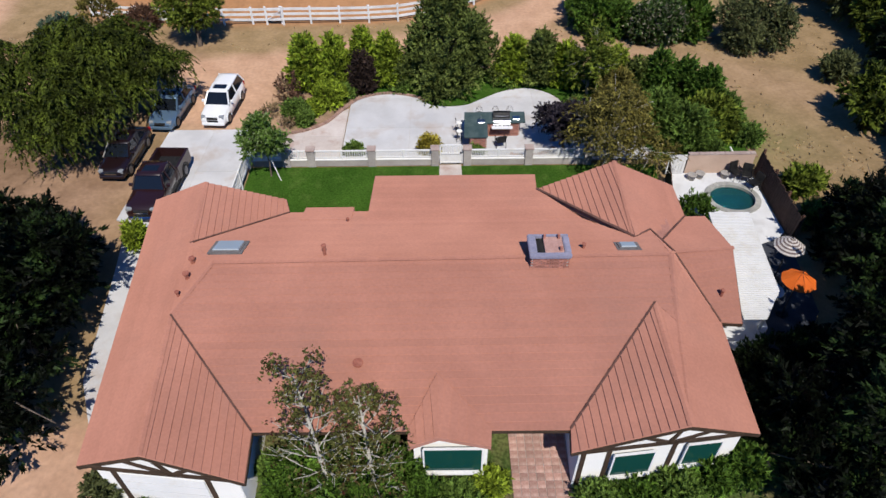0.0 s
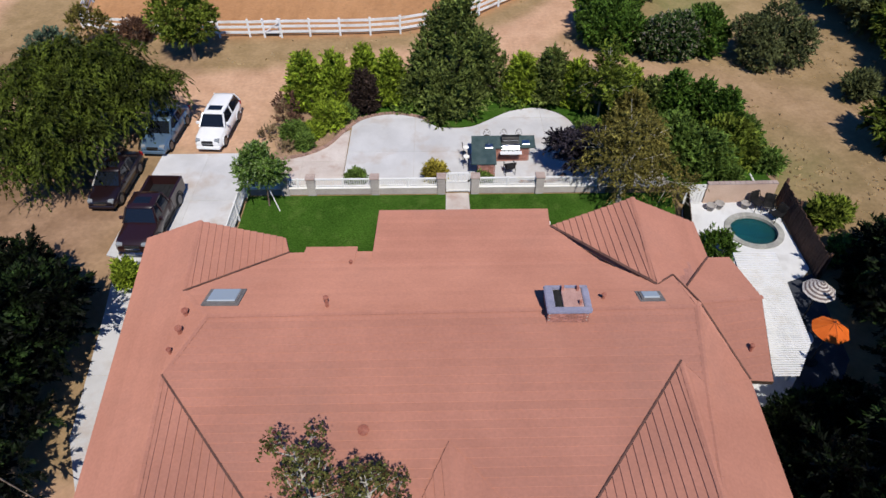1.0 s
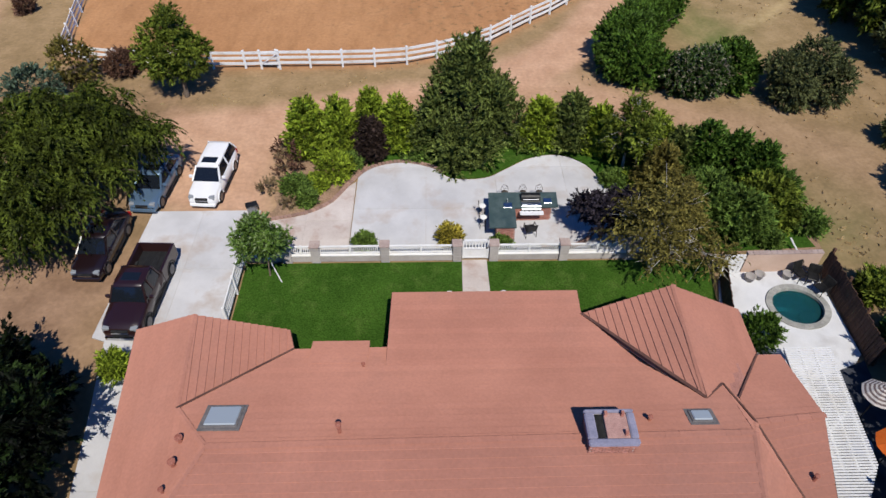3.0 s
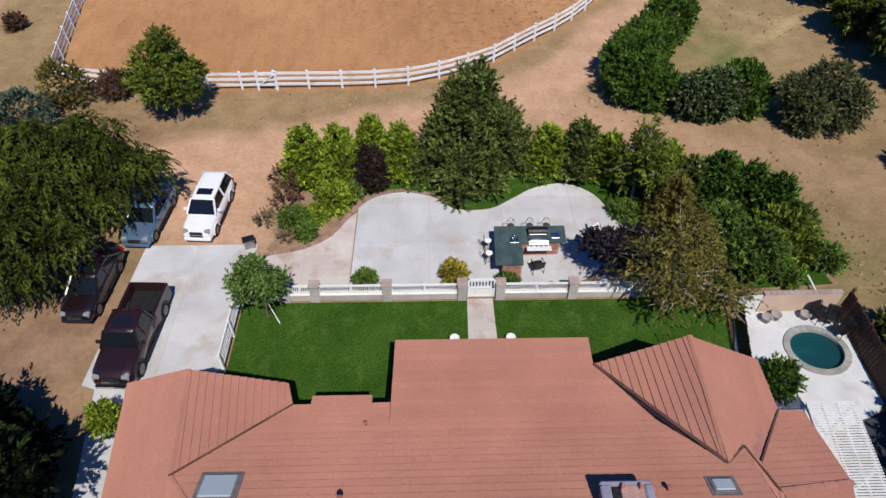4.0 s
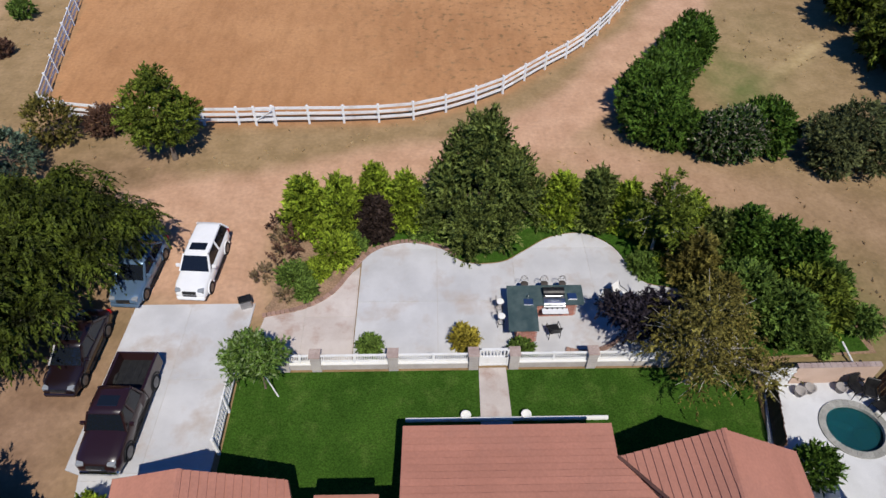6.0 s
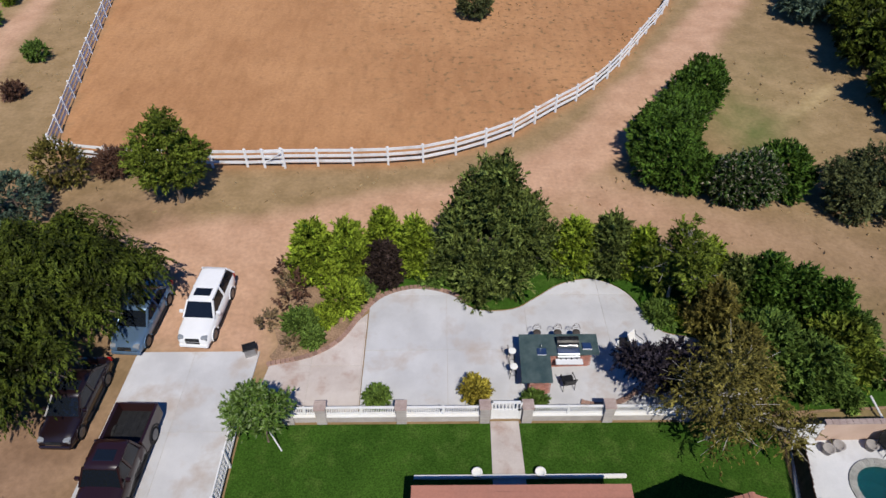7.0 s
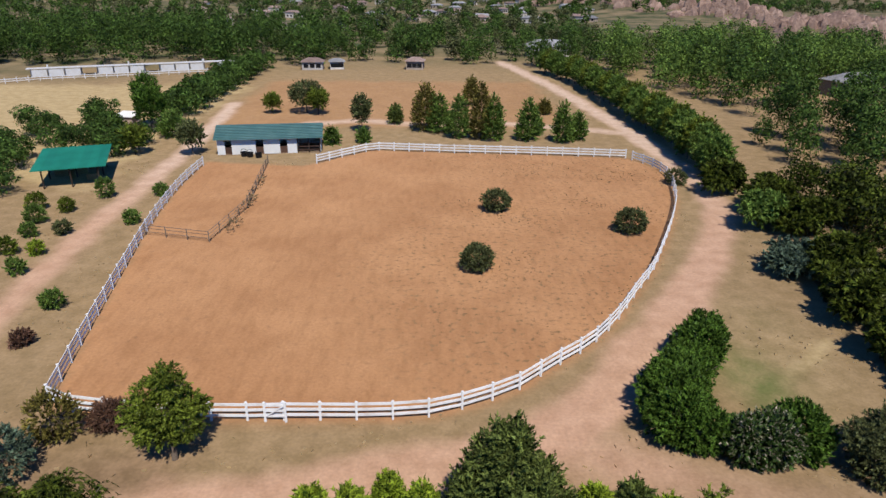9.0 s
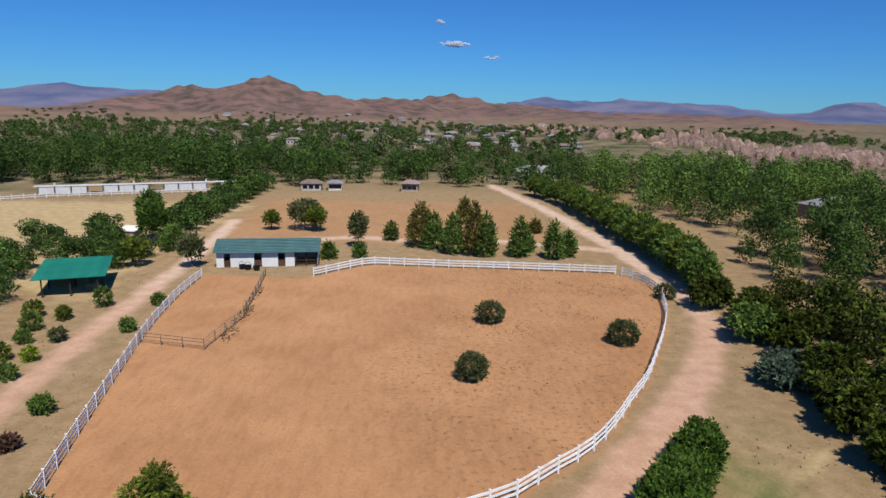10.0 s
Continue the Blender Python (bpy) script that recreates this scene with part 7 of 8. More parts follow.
for sgn, n in ((-1, 32), (1, 32)):
    deck_ = put("roof", Geo().add([(-BL - 0.4, sgn * (BD + 0.7), 2.6), (BL + 0.4, sgn * (BD + 0.7), 2.6), (BL + 0.4, 0, 4.0), (-BL - 0.4, 0, 4.0), (-BL - 0.4, sgn * (BD + 0.7), 2.52), (BL + 0.4, sgn * (BD + 0.7), 2.52), (BL + 0.4, 0, 3.92), (-BL - 0.4, 0, 3.92)], [(0, 1, 2, 3) if sgn < 0 else (3, 2, 1, 0), (4, 5, 6, 7), (0, 4, 5, 1), (1, 5, 6, 2), (3, 7, 4, 0)]), TEAL_METAL, barn)
    for k in range(9):
        f = (k + 0.5) / 9
        y, z = sgn * (BD + 0.7) * (1 - f), 2.6 + 1.4 * f
        put("roof_sheet", Geo().beam((-BL - 0.4, y, z + 0.02), (BL + 0.4, y, z + 0.02), 0.36, 0.02, up=(0, -sgn * 1.4, 3.9)), TEAL_METAL, deck_)
for x, y in ((-2.2, -4.6), (-0.8, -4.9), (-3.2, -4.3)):
    hay = thing("hay_feeder", "dark metal hay feeder before the stables", "feeder", "hay feeders", at=(-29.6 + x, 119.8 + y - 0.4, 0))
    put("tub", Geo().lathe([(0.45, 0.0), (0.55, 0.7), (0.5, 0.7), (0.42, 0.1)], 12), DARK_METAL, hay)
    put("hoop", Geo().tube([(0.5 * math.cos(math.pi * k / 8), 0, 0.7 + 0.5 * math.sin(math.pi * k / 8)) for k in range(9)], 0.03, 5), DARK_METAL, hay)

shed = thing("open_shed", "open shed with green metal roof", "shed", at=(-52.6, 103.4, 0), turn=20)
for x in (-3.3, 0, 3.3):
    for y in (-4.6, 0, 4.6):
        put("post", Geo().box(x - 0.08, x + 0.08, y - 0.08, y + 0.08, 0, 2.6 + (y + 4.6) * 0.05), TIMBER, shed)
for k in range(8):
    x = -3.85 + k * 1.1
    put("roof_sheet", Geo().add([(x - 0.56, -5.2, 2.6), (x + 0.56, -5.2, 2.6), (x + 0.56, 5.2, 3.15), (x - 0.56, 5.2, 3.15), (x - 0.56, -5.2, 2.52), (x + 0.56, -5.2, 2.52), (x + 0.56, 5.2, 3.07), (x - 0.56, 5.2, 3.07), ], [(0, 1, 2, 3), (7, 6, 5, 4), (0, 4, 5, 1), (1, 5, 6, 2), (2, 6, 7, 3), (3, 7, 4, 0)]), GREEN_METAL, shed)
put("back_wall", Geo().box(-3.4, 3.4, 4.5, 4.6, 0, 2.9), BROWN, shed)
for i, (x, y, w, h) in enumerate(((-2, 1.5, 1.6, 1.0), (0.5, 2.0, 1.4, 1.4), (2.0, -1.5, 1.2, 0.8))):
    put("hay_bale", Geo().box(x - w / 2, x + w / 2, y - 0.6, y + 0.6, 0, h, b=0.05), surface("straw_bale", (0.30, 0.22, 0.10), (0.40, 0.30, 0.15), 0.95, 2, 25, 0.5) if i == 0 else bpy.data.materials["straw_bale"], shed)
hut = thing("hut", "small pale hut among the trees", "hut", at=(-58.6, 134, 0), turn=-10)
put("wall", Geo().box(-1.6, 1.6, -1.4, 1.4, 0, 2.5), PINK, hut)
put("roof", Geo().add([(-1.9, -1.7, 2.5), (1.9, -1.7, 2.5), (1.9, 1.7, 2.9), (-1.9, 1.7, 2.9), (-1.9, -1.7, 2.4), (1.9, -1.7, 2.4), (1.9, 1.7, 2.8), (-1.9, 1.7, 2.8)], [(0, 1, 2, 3), (7, 6, 5, 4), (0, 4, 5, 1), (1, 5, 6, 2), (2, 6, 7, 3), (3, 7, 4, 0)]), STUCCO, hut)

PIPE = surface("weathered_pipe", (0.16, 0.12, 0.09), (0.26, 0.20, 0.15), 0.7, 2, 20, 0.1)
pf = thing("pipe_fence", "thin weathered pipe fence of the small paddock", "fence")
stops = []
for a, b in zip([(-34.4, 81.8), (-26.9, 79.9), (-25.8, 90.8)], [(-26.9, 79.9), (-25.8, 90.8), (-28.2, 111.3)]):
    d = Vector((b[0] - a[0], b[1] - a[1], 0))
    k = max(1, round(d.length / 2.5))
    stops += [Vector((*a, 0)) + d * (i / k) for i in range(k)]
stops.append(Vector((-28.2, 111.3, 0)))
for p in stops:
    put("post", Geo().tube([p, p + Vector((0, 0, 1.25))], 0.06, 6), PIPE, pf)
for a, b in zip(stops[:-1], stops[1:]):
    for z in (0.45, 0.85, 1.2):
        put("rail", Geo().tube([a + Vector((0, 0, z)), b + Vector((0, 0, z))], 0.035, 5), PIPE, pf)
tree("weeds", "dry weeds along the paddock fence", (-26.0, 92.0, 0), 0, [(0.4, -8, 0.35, 0.7, 2.5, 0.4), (0, 0, 0.4, 0.7, 4.0, 0.5), (-0.8, 8, 0.3, 0.6, 4.0, 0.4)], "foliage", DRYBUSH, 420, 0.3, 140, category="weeds")
rail_fence("white rail fence at the neighbouring field", [(-118, 180), (-105, 190.5), (-82, 200.5), (-66, 208)], 2.6, (0.5, 1.0))
sh2 = thing("field_shelter", "long low white field shelter", "shelter", at=(-88, 207, 0), turn=24)
for i in range(14):
    put("post", Geo().box(-26 + i * 4 - 0.2, -26 + i * 4 + 0.2, -0.2, 0.2, 0, 2.09 if i % 5 != 1 else 3.0), WHITE_PAINT, sh2)
    if i % 4 != 3:
        put("stall_wall", Geo().box(-25.8 + i * 4, -22.2 + i * 4, -1.35, -1.2, 0, 1.9), WHITE_PAINT, sh2)
put("roof", Geo().box(-27, 27, -1.5, 1.5, 2.1, 2.25, b=0.05), CONCRETE, sh2)

# mid-distance single trees north of the corral
MID = [(-36.2, 149, 3.8, 1.5, PEPPER), (-29.5, 150, 6.2, 3.4, OLIVE), (-26.8, 148, 5.0, 2.2, PEPPER), (-20.4, 123.2, 2.8, 1.3, LIGHT), (-16.4, 133, 6.4, 1.7, OLIVE), (-15.3, 124.5, 2.4, 1.0, LIGHT), (-10.8, 140, 3.8, 1.5, JUNIPER), (-5.0, 134, 8.6, 2.6, WILLOW), (-2.6, 132.8, 7.0, 2.2, LIGHT), (0.8, 128.6, 7.2, 2.2, LIGHT), (4.6, 127.5, 9.6, 2.0, WILLOW), (6.6, 127.2, 7.6, 2.3, LIGHT), (12.7, 127.0, 7.2, 2.1, LIGHT), (14.9, 131, 3, 1.0, LIGHT), (18.4, 125.6, 7.0, 1.7, LIGHT), (21.4, 127.5, 4.8, 1.6, LIGHT), (19.0, 150, 3.0, 1.5, WILLOW), (4.6, 160, 6, 2.0, WILLOW), (-40.9, 115.8, 5.2, 1.8, OLIVE), (-49.9, 116, 4.4, 2.0, PEPPER), (-48.5, 128, 4.6, 2.6, LIGHT), (-53, 131, 8.0, 2.4, HEDGE), (-55.5, 136, 9.5, 2.4, HEDGE)]
for i, (x, y, h, r, mt) in enumerate(MID):
    lobes = cone(h * 0.95, r, 5) if mt in (LIGHT, WILLOW, JUNIPER) else [(0, 0, h * 0.68, r, r, h * 0.3), (r * 0.4, 0.2, h * 0.5, r * 0.7, r * 0.8, h * 0.25), (-r * 0.4, -0.2, h * 0.52, r * 0.7, r * 0.7, h * 0.25)]
    tree("field_tree", "green tree standing on the dry field", (x, y, 0), h * 0.4, lobes, "crown", mt, int(700 + 220 * r * h / 2), 0.42, 150 + i, trunk_r=0.1, turn=i * 61)
# avenue beside the dirt road
kinds = []
for k in range(4):
    h = (5.6, 6.4, 6.0, 5.2)[k]
    kinds.append(tree("avenue_tree", "bushy green tree in the row beside the road", (0, 0, 0), h * 0.45, [(0, 0, h * 0.62, 2.0, 2.0, h * 0.34), (0.6, 0.5, h * 0.5, 1.6, 1.6, h * 0.3), (-0.7, -0.3, h * 0.45, 1.6, 1.7, h * 0.28)], "crown", (LIGHT, PEPPER, LIGHT, LIGHT)[k], 1700, 0.4, 180 + k, group="trees along the road", trunk_r=0.11))
avenue = smooth_line([(28.5, 212), (33.5, 190), (35.0, 168), (36.0, 145), (36.8, 127), (36.3, 112), (35.6, 103)], 12)
walked, spots = 3.0, []
for a, b in zip(avenue[:-1], avenue[1:]):
    walked += math.dist(a, b)
    if walked > 2.4:
        spots.append(b)
        walked = 0.0
for i, (x, y) in enumerate(spots):
    m = pose(x + RNG.uniform(-0.4, 0.4), y, 0, 0, 0, RNG.uniform(0, 360))
    s = RNG.uniform(0.85, 1.15)
    if i < 4:
        kinds[i].matrix_basis = m
        kinds[i].scale = (s, s, s)
    else:
        kinds_ob = copy_thing(kinds[i % 4], m)
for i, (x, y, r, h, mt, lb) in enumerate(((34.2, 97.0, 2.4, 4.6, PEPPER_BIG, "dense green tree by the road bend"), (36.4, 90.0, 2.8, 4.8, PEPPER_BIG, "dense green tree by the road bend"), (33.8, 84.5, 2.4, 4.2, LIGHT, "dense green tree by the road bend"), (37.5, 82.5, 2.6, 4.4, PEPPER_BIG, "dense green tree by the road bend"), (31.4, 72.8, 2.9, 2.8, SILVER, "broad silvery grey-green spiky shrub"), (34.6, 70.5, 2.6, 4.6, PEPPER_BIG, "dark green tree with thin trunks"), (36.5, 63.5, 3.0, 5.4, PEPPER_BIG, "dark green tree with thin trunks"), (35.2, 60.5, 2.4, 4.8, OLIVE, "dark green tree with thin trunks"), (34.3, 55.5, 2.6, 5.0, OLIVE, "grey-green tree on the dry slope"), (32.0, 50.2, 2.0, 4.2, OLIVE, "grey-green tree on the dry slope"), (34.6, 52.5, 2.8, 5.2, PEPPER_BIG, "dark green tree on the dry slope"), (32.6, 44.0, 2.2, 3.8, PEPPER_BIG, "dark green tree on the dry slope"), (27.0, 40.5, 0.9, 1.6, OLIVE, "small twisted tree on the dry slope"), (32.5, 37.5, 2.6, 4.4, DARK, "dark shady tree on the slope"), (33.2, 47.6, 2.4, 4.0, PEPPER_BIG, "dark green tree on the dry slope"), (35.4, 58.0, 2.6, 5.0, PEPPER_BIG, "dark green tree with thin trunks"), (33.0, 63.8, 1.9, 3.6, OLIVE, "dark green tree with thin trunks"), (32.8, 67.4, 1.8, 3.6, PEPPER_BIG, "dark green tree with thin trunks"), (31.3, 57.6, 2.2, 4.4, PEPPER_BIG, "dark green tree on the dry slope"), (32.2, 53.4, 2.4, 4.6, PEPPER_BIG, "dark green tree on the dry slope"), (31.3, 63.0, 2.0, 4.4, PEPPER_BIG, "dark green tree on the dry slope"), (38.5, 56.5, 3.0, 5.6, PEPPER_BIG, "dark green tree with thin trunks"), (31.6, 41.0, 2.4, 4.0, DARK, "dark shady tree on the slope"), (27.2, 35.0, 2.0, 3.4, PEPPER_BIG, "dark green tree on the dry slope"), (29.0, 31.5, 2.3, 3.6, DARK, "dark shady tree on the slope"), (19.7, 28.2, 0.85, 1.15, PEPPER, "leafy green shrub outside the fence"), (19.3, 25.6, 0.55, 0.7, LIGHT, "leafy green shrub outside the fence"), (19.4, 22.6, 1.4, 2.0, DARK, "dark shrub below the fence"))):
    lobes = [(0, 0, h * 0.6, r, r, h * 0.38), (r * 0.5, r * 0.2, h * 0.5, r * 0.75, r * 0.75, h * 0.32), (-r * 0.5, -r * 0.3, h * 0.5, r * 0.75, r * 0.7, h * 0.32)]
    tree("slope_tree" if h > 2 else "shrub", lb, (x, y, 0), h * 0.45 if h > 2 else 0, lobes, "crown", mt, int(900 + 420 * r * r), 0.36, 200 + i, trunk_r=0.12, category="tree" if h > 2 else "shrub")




def woods(label, spots, mt, per, leaf, seed):
    """Far woodland: one joined mass of many leafy crowns."""
    rng = np.random.default_rng(seed)
    lobes = []
    for x, y, h, r in spots:
        z = float(height(np.array([x]), np.array([y]))[0])
        lobes += [(x, y, z + h * 0.45, r, r, h * 0.45), (x + r * rng.uniform(-0.5, 0.5), y, z + h * 0.7, r * 0.7, r * 0.7, h * 0.3)]
    me = foliage(lobes, int(per * len(spots) * 4.0), leaf * 0.52, seed, 0.2, 0, 0.4, tuft=False)
    me.materials.append(mt)
    return tagged(new("woodland", me), label, "woodland", kind="stuff")


def scatter(n, xr, yr, hr, rr, seed, keep=None):
    rng = np.random.default_rng(seed)
    out = []
    while len(out) < n:
        x, y = rng.uniform(*xr), rng.uniform(*yr)
        if keep is None or keep(x, y):
            out.append((x, y, rng.uniform(*hr), rng.uniform(*rr)))
    return out


woods("tall dark green trees behind the white fence", scatter(120, (-175, -48), (219, 300), (9, 16), (2.8, 4.8), 1), FAR_GREEN, 150, 0.85, 301)
woods("bright green trees behind the fields", scatter(70, (-150, -40), (218, 290), (8, 14), (2.6, 4.2), 2), FAR_GREEN, 150, 0.85, 302)
woods("mixed trees at the field's far edge", scatter(105, (-50, 60), (221, 330), (5, 11), (2.0, 4.0), 3), FAR_GREEN, 140, 0.8, 303)
woods("grey-green trees at the field's far edge", scatter(75, (-60, 70), (222, 380), (4, 9), (2.0, 3.6), 4), OLIVE, 100, 0.9, 304)
woods("trees along the field boundary", [(x + dx, y + dy, h, r) for x, y, h, r in ((-56, 214, 5, 2.6), (-56, 206, 5, 2.6), (-56, 198, 5.5, 2.8), (-55.8, 190, 5, 2.6), (-55.6, 182, 5.5, 2.8), (-55.4, 174, 5, 2.8), (-55.4, 166, 5, 2.6), (-55.3, 158, 5.5, 2.8), (-54.8, 150, 5, 2.6), (-54.4, 143, 5, 2.6)) for dx, dy in ((0, 0), (2.5, 3.5), (-2, 4))], FAR_GREEN, 220, 0.7, 305)
woods("bushy trees around the open shed", [(-58.5, 95, 4.5, 2.6), (-62, 100, 5, 3.0), (-64, 107, 5, 3.0), (-52.5, 114.5, 4.0, 2.4), (-60, 115, 5, 3), (-64, 96, 5, 3), (-62, 90, 5, 3), (-58, 88, 4, 2.4), (-66, 112, 5, 3), (-54, 120, 4, 2.2), (-51, 122, 4, 2.2), (-60, 122, 4, 2.4), (-66, 88, 5, 3), (-68, 103, 5, 3), (-58, 126, 5, 2.8), (-62, 130, 5.5, 3), (-66, 122, 5.5, 3), (-56, 118, 4.5, 2.6), (-70, 114, 5.5, 3), (-70, 96, 5.5, 3), (-64, 136, 5.5, 3), (-72, 128, 5.5, 3)], FAR_GREEN, 420, 0.5, 306)
woods("tall green grove east of the road", scatter(85, (46, 120), (168, 260), (9, 14), (3.0, 4.8), 7, lambda x, y: x > 46 + (y - 168) * 0.05), LIGHT, 220, 0.75, 307)
woods("deep green grove east of the road", scatter(70, (60, 150), (140, 250), (9, 14), (3.0, 4.8), 8, lambda x, y: x > 56), FAR_GREEN, 220, 0.75, 308)
woods("dark trees on the east side", [(60, 128, 11, 4), (66, 124, 11, 4), (72, 120, 12, 4.2), (55, 118, 9, 3), (61, 110, 10, 3.6), (68, 104, 11, 4), (76, 110, 12, 4.5), (58, 132, 9, 3), (82, 120, 12, 4.5), (52, 124, 5, 2), (72, 132, 12, 4.4), (80, 100, 11, 4.4), (64, 96, 9, 3.4), (56, 104, 8, 3), (88, 112, 12, 4.6), (70, 112, 11, 4), (64, 118, 11, 4), (92, 130, 12, 4.6), (84, 138, 12, 4.6), (52, 112, 6, 2.6), (75, 92, 10, 4), (86, 96, 11, 4.4)], FAR_GREEN, 520, 0.6, 309)
woods("scattered trees in the valley", scatter(420, (-420, 420), (330, 800), (4, 8), (2.4, 4.6), 10, lambda x, y: abs(x) < 80 + y * 0.55 and not (x > 0.2 * y and y < 520)), OLIVE, 40, 1.7, 310)
woods("darker trees in the valley", scatter(560, (-420, 420), (300, 820), (4, 9), (2.4, 4.8), 11, lambda x, y: abs(x) < 60 + y * 0.55 and not (x > 0.2 * y and y < 520)), FAR_GREEN, 40, 1.7, 311)
woods("dense dark trees below the dry slope", scatter(75, (36, 62), (34, 96), (4, 7.5), (2.0, 3.4), 21, lambda x, y: x > 38 + 0.1 * abs(y - 60) and x < 62 - max(0, y - 70) * 0.55), PEPPER_BIG, 260, 0.5, 313)
woods("brush on the far slopes", scatter(260, (-600, 550), (700, 960), (2, 3.5), (2.0, 4.0), 12, lambda x, y: abs(x) < y * 0.62), OLIVE, 24, 1.8, 312)



def tufts(label, count, xr, yr, size, mt, seed, keep):
    """Thin dry tufts scattered over open ground."""
    rng = np.random.default_rng(seed)
    x, y = rng.uniform(*xr, count), rng.uniform(*yr, count)
    dense = np.sin(x * 0.35 + 2 * np.sin(y * 0.21)) + np.sin(y * 0.43 + 1.4 * np.sin(x * 0.3)) + rng.normal(0, 0.9, count)
    ok = keep(x, y) & (dense > 0.4)
    x, y = x[ok], y[ok]
    n = len(x)
    a, s = rng.uniform(0, math.tau, n), size * rng.uniform(0.5, 1.4, n)
    dx, dy = np.cos(a) * s * 0.5, np.sin(a) * s * 0.5
    z0 = np.full(n, -0.03)
    quad = np.stack([np.stack([x - dx, y - dy, z0], 1), np.stack([x + dx, y + dy, z0], 1), np.stack([x + dx * 1.3 + dy * 0.4, y + dy * 1.3, z0 + s * 0.7], 1), np.stack([x - dx * 1.2 + dy * 0.4, y - dy * 1.2, z0 + s * 0.55], 1)], 1).reshape(-1, 3)
    me = bpy.data.meshes.new("tufts")
    me.from_pydata(quad.tolist(), [], np.arange(n * 4).reshape(-1, 4).tolist())
    me.materials.append(mt)
    return tagged(new("grass_tufts", me), label, "dry grass", kind="stuff")


open_ground = lambda x, y: (line_distance(x, y, ROAD_MAIN) > 3.2) & ~inside(x, y, CORRAL) & ~inside(x, y, [(-17.5, 24), (19, 22), (19, 38), (8, 42.5), (-12, 42), (-17.5, 36)]) & (line_distance(x, y, ROAD_WEST) > 2.2)
STRAW = leafy("straw_tufts", (0.26, 0.19, 0.10), (0.38, 0.28, 0.15), 0.3)
tufts("dry straw tufts on the open ground", 9000, (-50, 45), (38, 115), 0.17, STRAW, 1, open_ground)
tufts("dry tufts on the slope below the house", 3500, (19, 45), (18, 46), 0.16, STRAW, 3, lambda x, y: (x > 19.5) & (line_distance(x, y, ROAD_SPUR) > 3))

WEEDS = leafy("brown_weeds", (0.09, 0.06, 0.03), (0.16, 0.11, 0.055), 0.1)
tufts("dark dry weeds over the corral's sand", 13000, (-34, 30), (52, 117), 0.12, WEEDS, 5, lambda x, y: inside(x, y, CORRAL) & (np.sin(x * 0.23 + 1.1 * np.sin(y * 0.17)) + np.sin(y * 0.29 + x * 0.07) + 0.05 * x - 1.2 * (x < -6) > 0.2))

# houses of the town
FAR_WALLS = [surface("far_house_wall", (0.55, 0.50, 0.45), (0.66, 0.62, 0.57), 0.9, 0.2, 2, 0.0, vary=0.25), surface("far_tan_wall", (0.42, 0.33, 0.25), (0.5, 0.41, 0.33), 0.9, 0.2, 2, 0.0, vary=0.25)]
FAR_ROOFS = [surface("far_tile_roof", (0.26, 0.18, 0.15), (0.34, 0.25, 0.22), 0.9, 0.2, 2, 0.0, vary=0.3), surface("far_grey_roof", (0.22, 0.22, 0.23), (0.34, 0.33, 0.33), 0.9, 0.2, 2, 0.0, vary=0.3)]


def far_house(x, y, w, d, h, turn, k):
    z = float(height(np.array([x]), np.array([y]))[0]) - 0.4
    o = thing("town_house", "distant pale house among trees" if k % 2 == 0 else "distant tan house among trees", "house", "houses of the town", at=(x, y, z), turn=turn)
    put("wall", Geo().box(-w / 2, w / 2, -d / 2, d / 2, 0, h), FAR_WALLS[k % 2], o)
    e = 0.5
    put("roof", Geo().add([(-w / 2 - e, -d / 2 - e, h), (w / 2 + e, -d / 2 - e, h), (w / 2 + e, d / 2 + e, h), (-w / 2 - e, d / 2 + e, h), (-w / 2 + d * 0.3, 0, h + d * 0.22), (w / 2 - d * 0.3, 0, h + d * 0.22)], [(0, 1, 5, 4), (1, 2, 5), (2, 3, 4, 5), (3, 0, 4), (3, 2, 1, 0)]), FAR_ROOFS[(k // 2) % 2], o)
    for i in range(3):
        u = (i - 1) * w * 0.3
        put("window", Geo().box(u - 0.7, u + 0.7, -d / 2 - 0.03, -d / 2 + 0.05, 1.0, 2.2), GLASS, o)


far_house(-40.0, 217, 6, 5, 2.6, 5, 0)
far_house(-9.5, 219, 5, 5, 2.8, -5, 1)
far_house(-33, 218, 4, 4, 2.6, 10, 2)
far_house(36, 256, 14, 9, 4, 0, 2)
far_house(98, 176, 12, 9, 4, 20, 3)
rng_t = np.random.default_rng(55)
for k in range(95):
    y = 340 + 620 * rng_t.random() ** 1.1
    x = rng_t.uniform(-0.34, 0.24) * y
    far_house(x, y, rng_t.uniform(5, 11), rng_t.uniform(5, 7), rng_t.uniform(2.6, 4), rng_t.uniform(-40, 40), k)

# pale boulder outcrops on the eastern ridge
ROCK = surface("pale_boulder", (0.26, 0.165, 0.125), (0.44, 0.305, 0.235), 0.95, 0.08, 0.8, 0.6, island=0.2, grain=0.25)


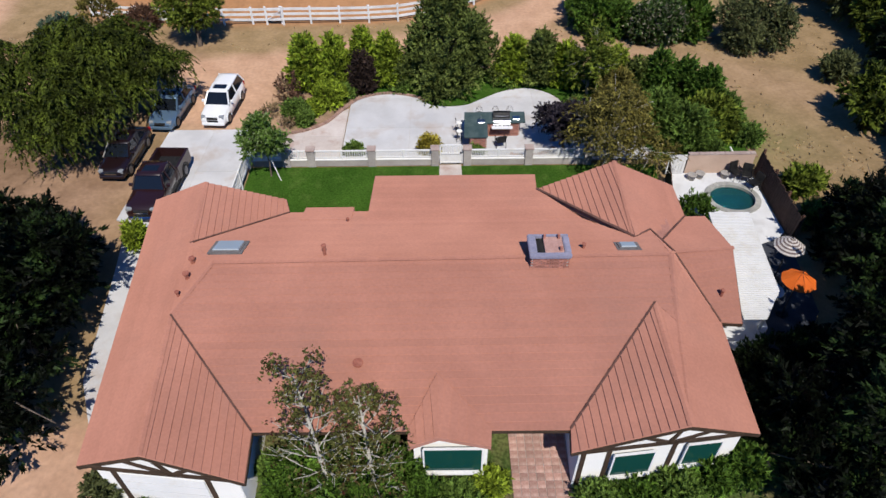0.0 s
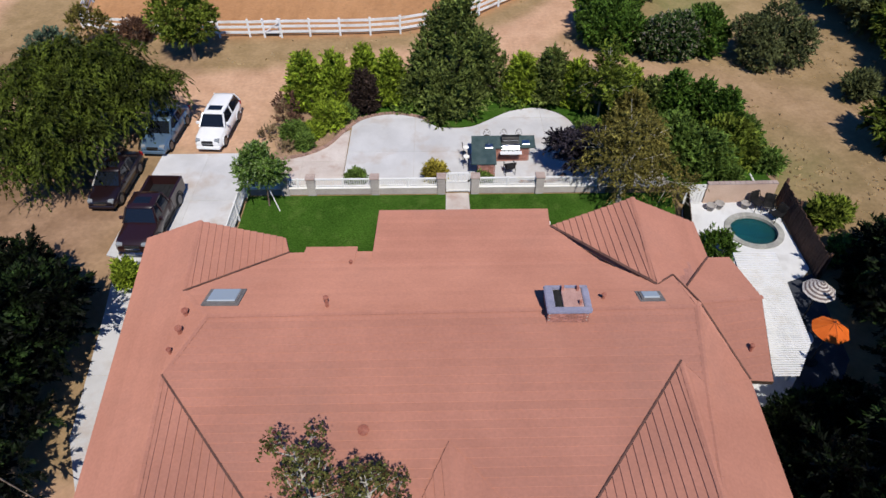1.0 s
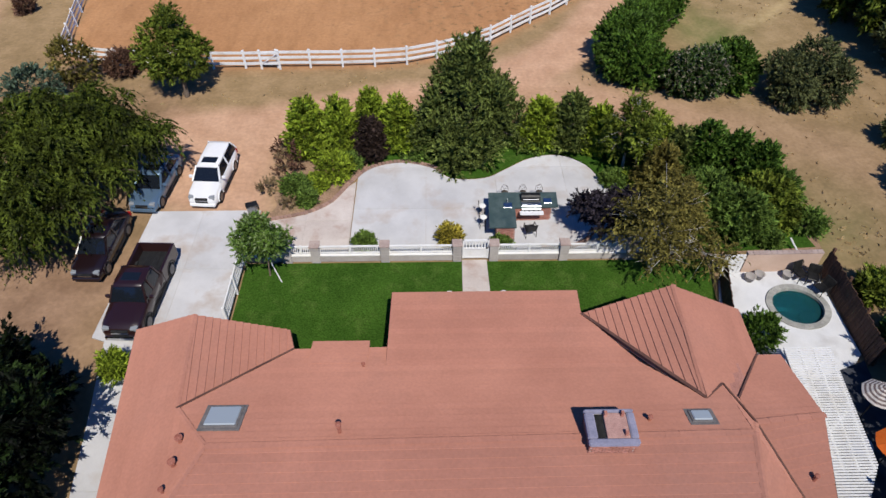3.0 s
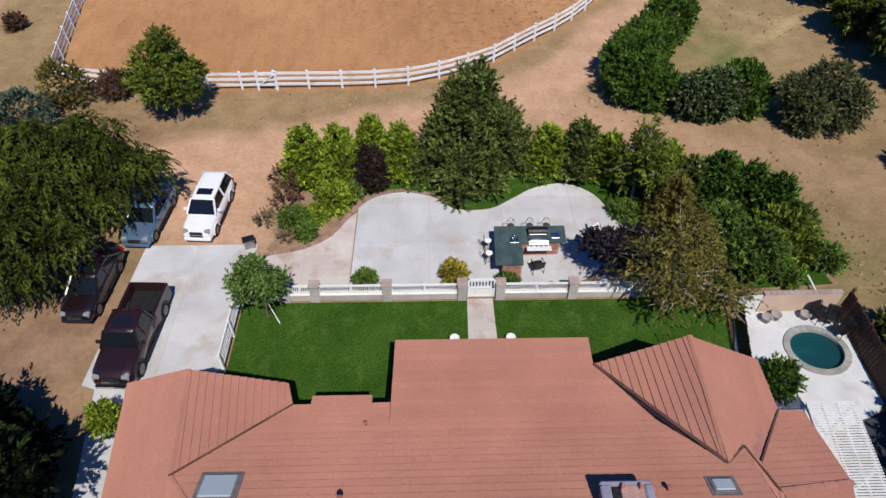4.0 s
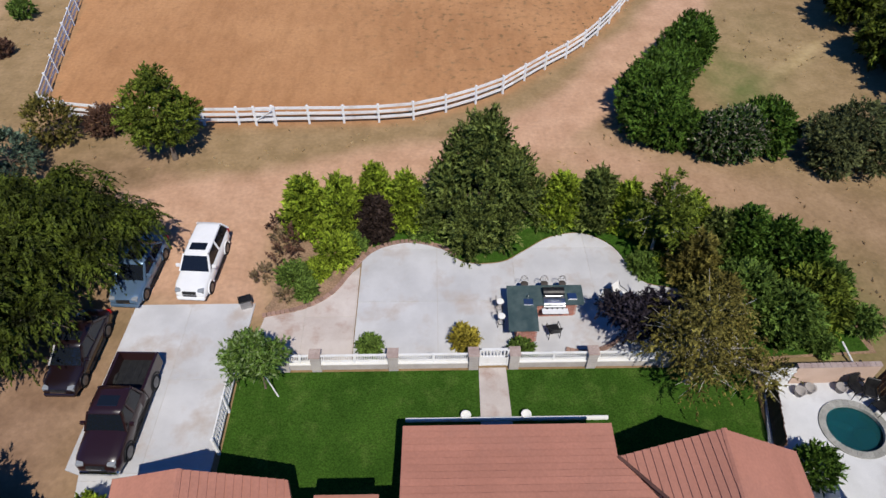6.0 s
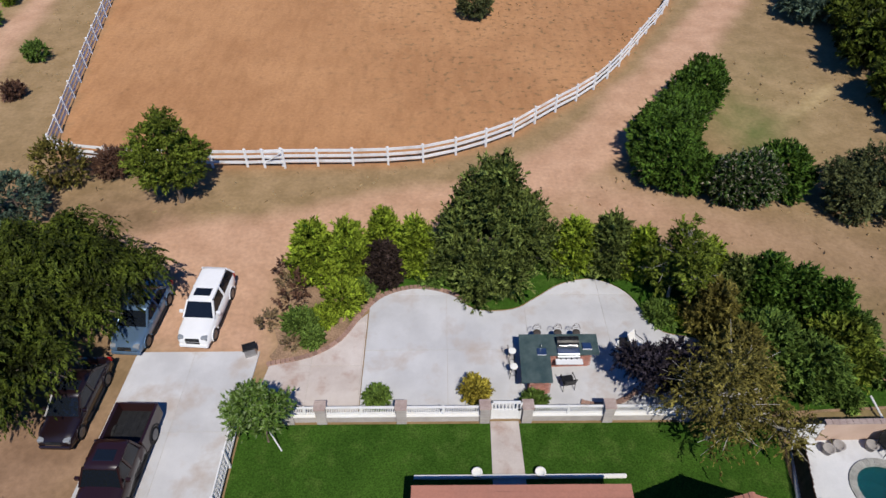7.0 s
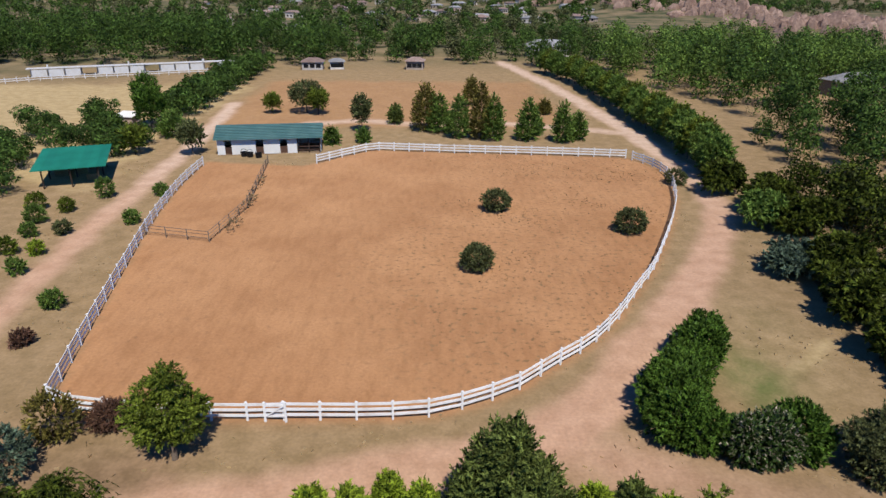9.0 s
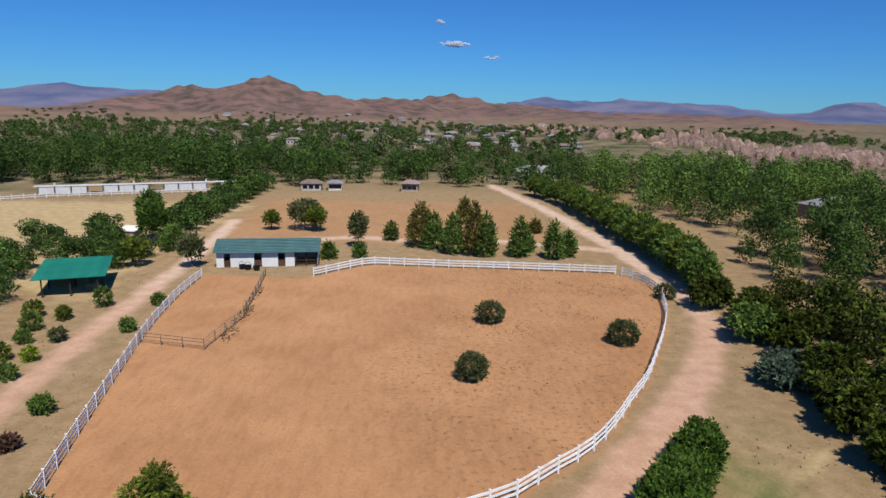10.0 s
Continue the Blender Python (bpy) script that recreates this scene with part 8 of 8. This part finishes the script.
def boulders(label, spots, seed):
    rng = np.random.default_rng(seed)
    g = Geo()
    for x, y, r, h in spots:
        z = float(height(np.array([x]), np.array([y]))[0])
        rings = []
        ph = rng.uniform(0, 6.28, 4)
        for k in range(5):
            f = k / 4
            rad = r * math.cos(f * 1.35) ** 0.6
            rings.append([(x + rad * (1 + 0.25 * math.sin(2 * a + ph[0] + k) + 0.15 * math.sin(5 * a + ph[1])) * math.cos(a), y + rad * (1 + 0.25 * math.sin(3 * a + ph[2])) * math.sin(a), z - 1 + (h + 1) * f * (1 + 0.12 * math.sin(4 * a + ph[3]))) for a in [math.tau * q / 10 for q in range(10)]])
        g.loft(rings)
    return tagged(put("boulders", g, ROCK), label, "rock", kind="stuff")


rr = np.random.default_rng(77)
spots = []
for bearing, dist, spread, n, top in ((9.3, 640, 12, 22, 15), (11.0, 660, 11, 26, 18), (15.2, 600, 10, 50, 23), (20.8, 540, 20, 70, 22), (24.0, 520, 18, 50, 18), (28.6, 430, 18, 60, 15), (32.5, 400, 18, 70, 14)):
    for _ in range(n):
        a = radians(bearing) + rr.normal(0, spread / dist / 1.4)
        d = dist + rr.normal(0, 22)
        spots.append((-3 + d * math.sin(a), 14 + d * math.cos(a), *(lambda r: (r, r * rr.uniform(0.5, 1.7) * (0.6 + top / 50)))(rr.uniform(1.5, 5.0))))
boulders("pale weathered granite boulders on the ridge", spots, 5)

# three small white clouds
CLOUD = surface("white_cloud", (0.85, 0.86, 0.88), (0.9, 0.9, 0.92), 1.0, 0.01, 0.05, 0.0, grain=0.02, spec=0.0)
CLOUD.node_tree.nodes["Principled BSDF"].inputs["Alpha"].default_value = 0.33


def cloud(bearing, elevation, width, heightc, seed):
    rng = np.random.default_rng(seed)
    g = Geo()
    d = 4200
    cx, cy, cz = d * math.sin(radians(bearing)), d * math.cos(radians(bearing)), 25 + d * math.tan(radians(elevation))
    for _ in range(17):
        u = rng.uniform(-0.6, 0.6)
        r = heightc * rng.uniform(0.22, 0.5) * max(0.35, 1 - abs(u))
        x, z = cx + u * width, cz + rng.normal(0, 0.24) * heightc
        rings = []
        for k in range(7):
            b = -math.pi / 2 + math.pi * (k + 0.02) / 6.04
            rings.append([(x + r * 1.7 * math.cos(b) * math.cos(q), cy + r * math.cos(b) * math.sin(q), z + r * 0.75 * math.sin(b)) for q in [math.tau * j / 12 for j in range(12)]])
        g.loft(rings)
    return tagged(put("cloud", g, CLOUD, smooth=True), "small white fair-weather cloud", "cloud")


cloud(1.9, 5.3, 150, 44, 1)
cloud(0.65, 7.0, 50, 22, 2)
cloud(4.95, 4.25, 90, 22, 3)
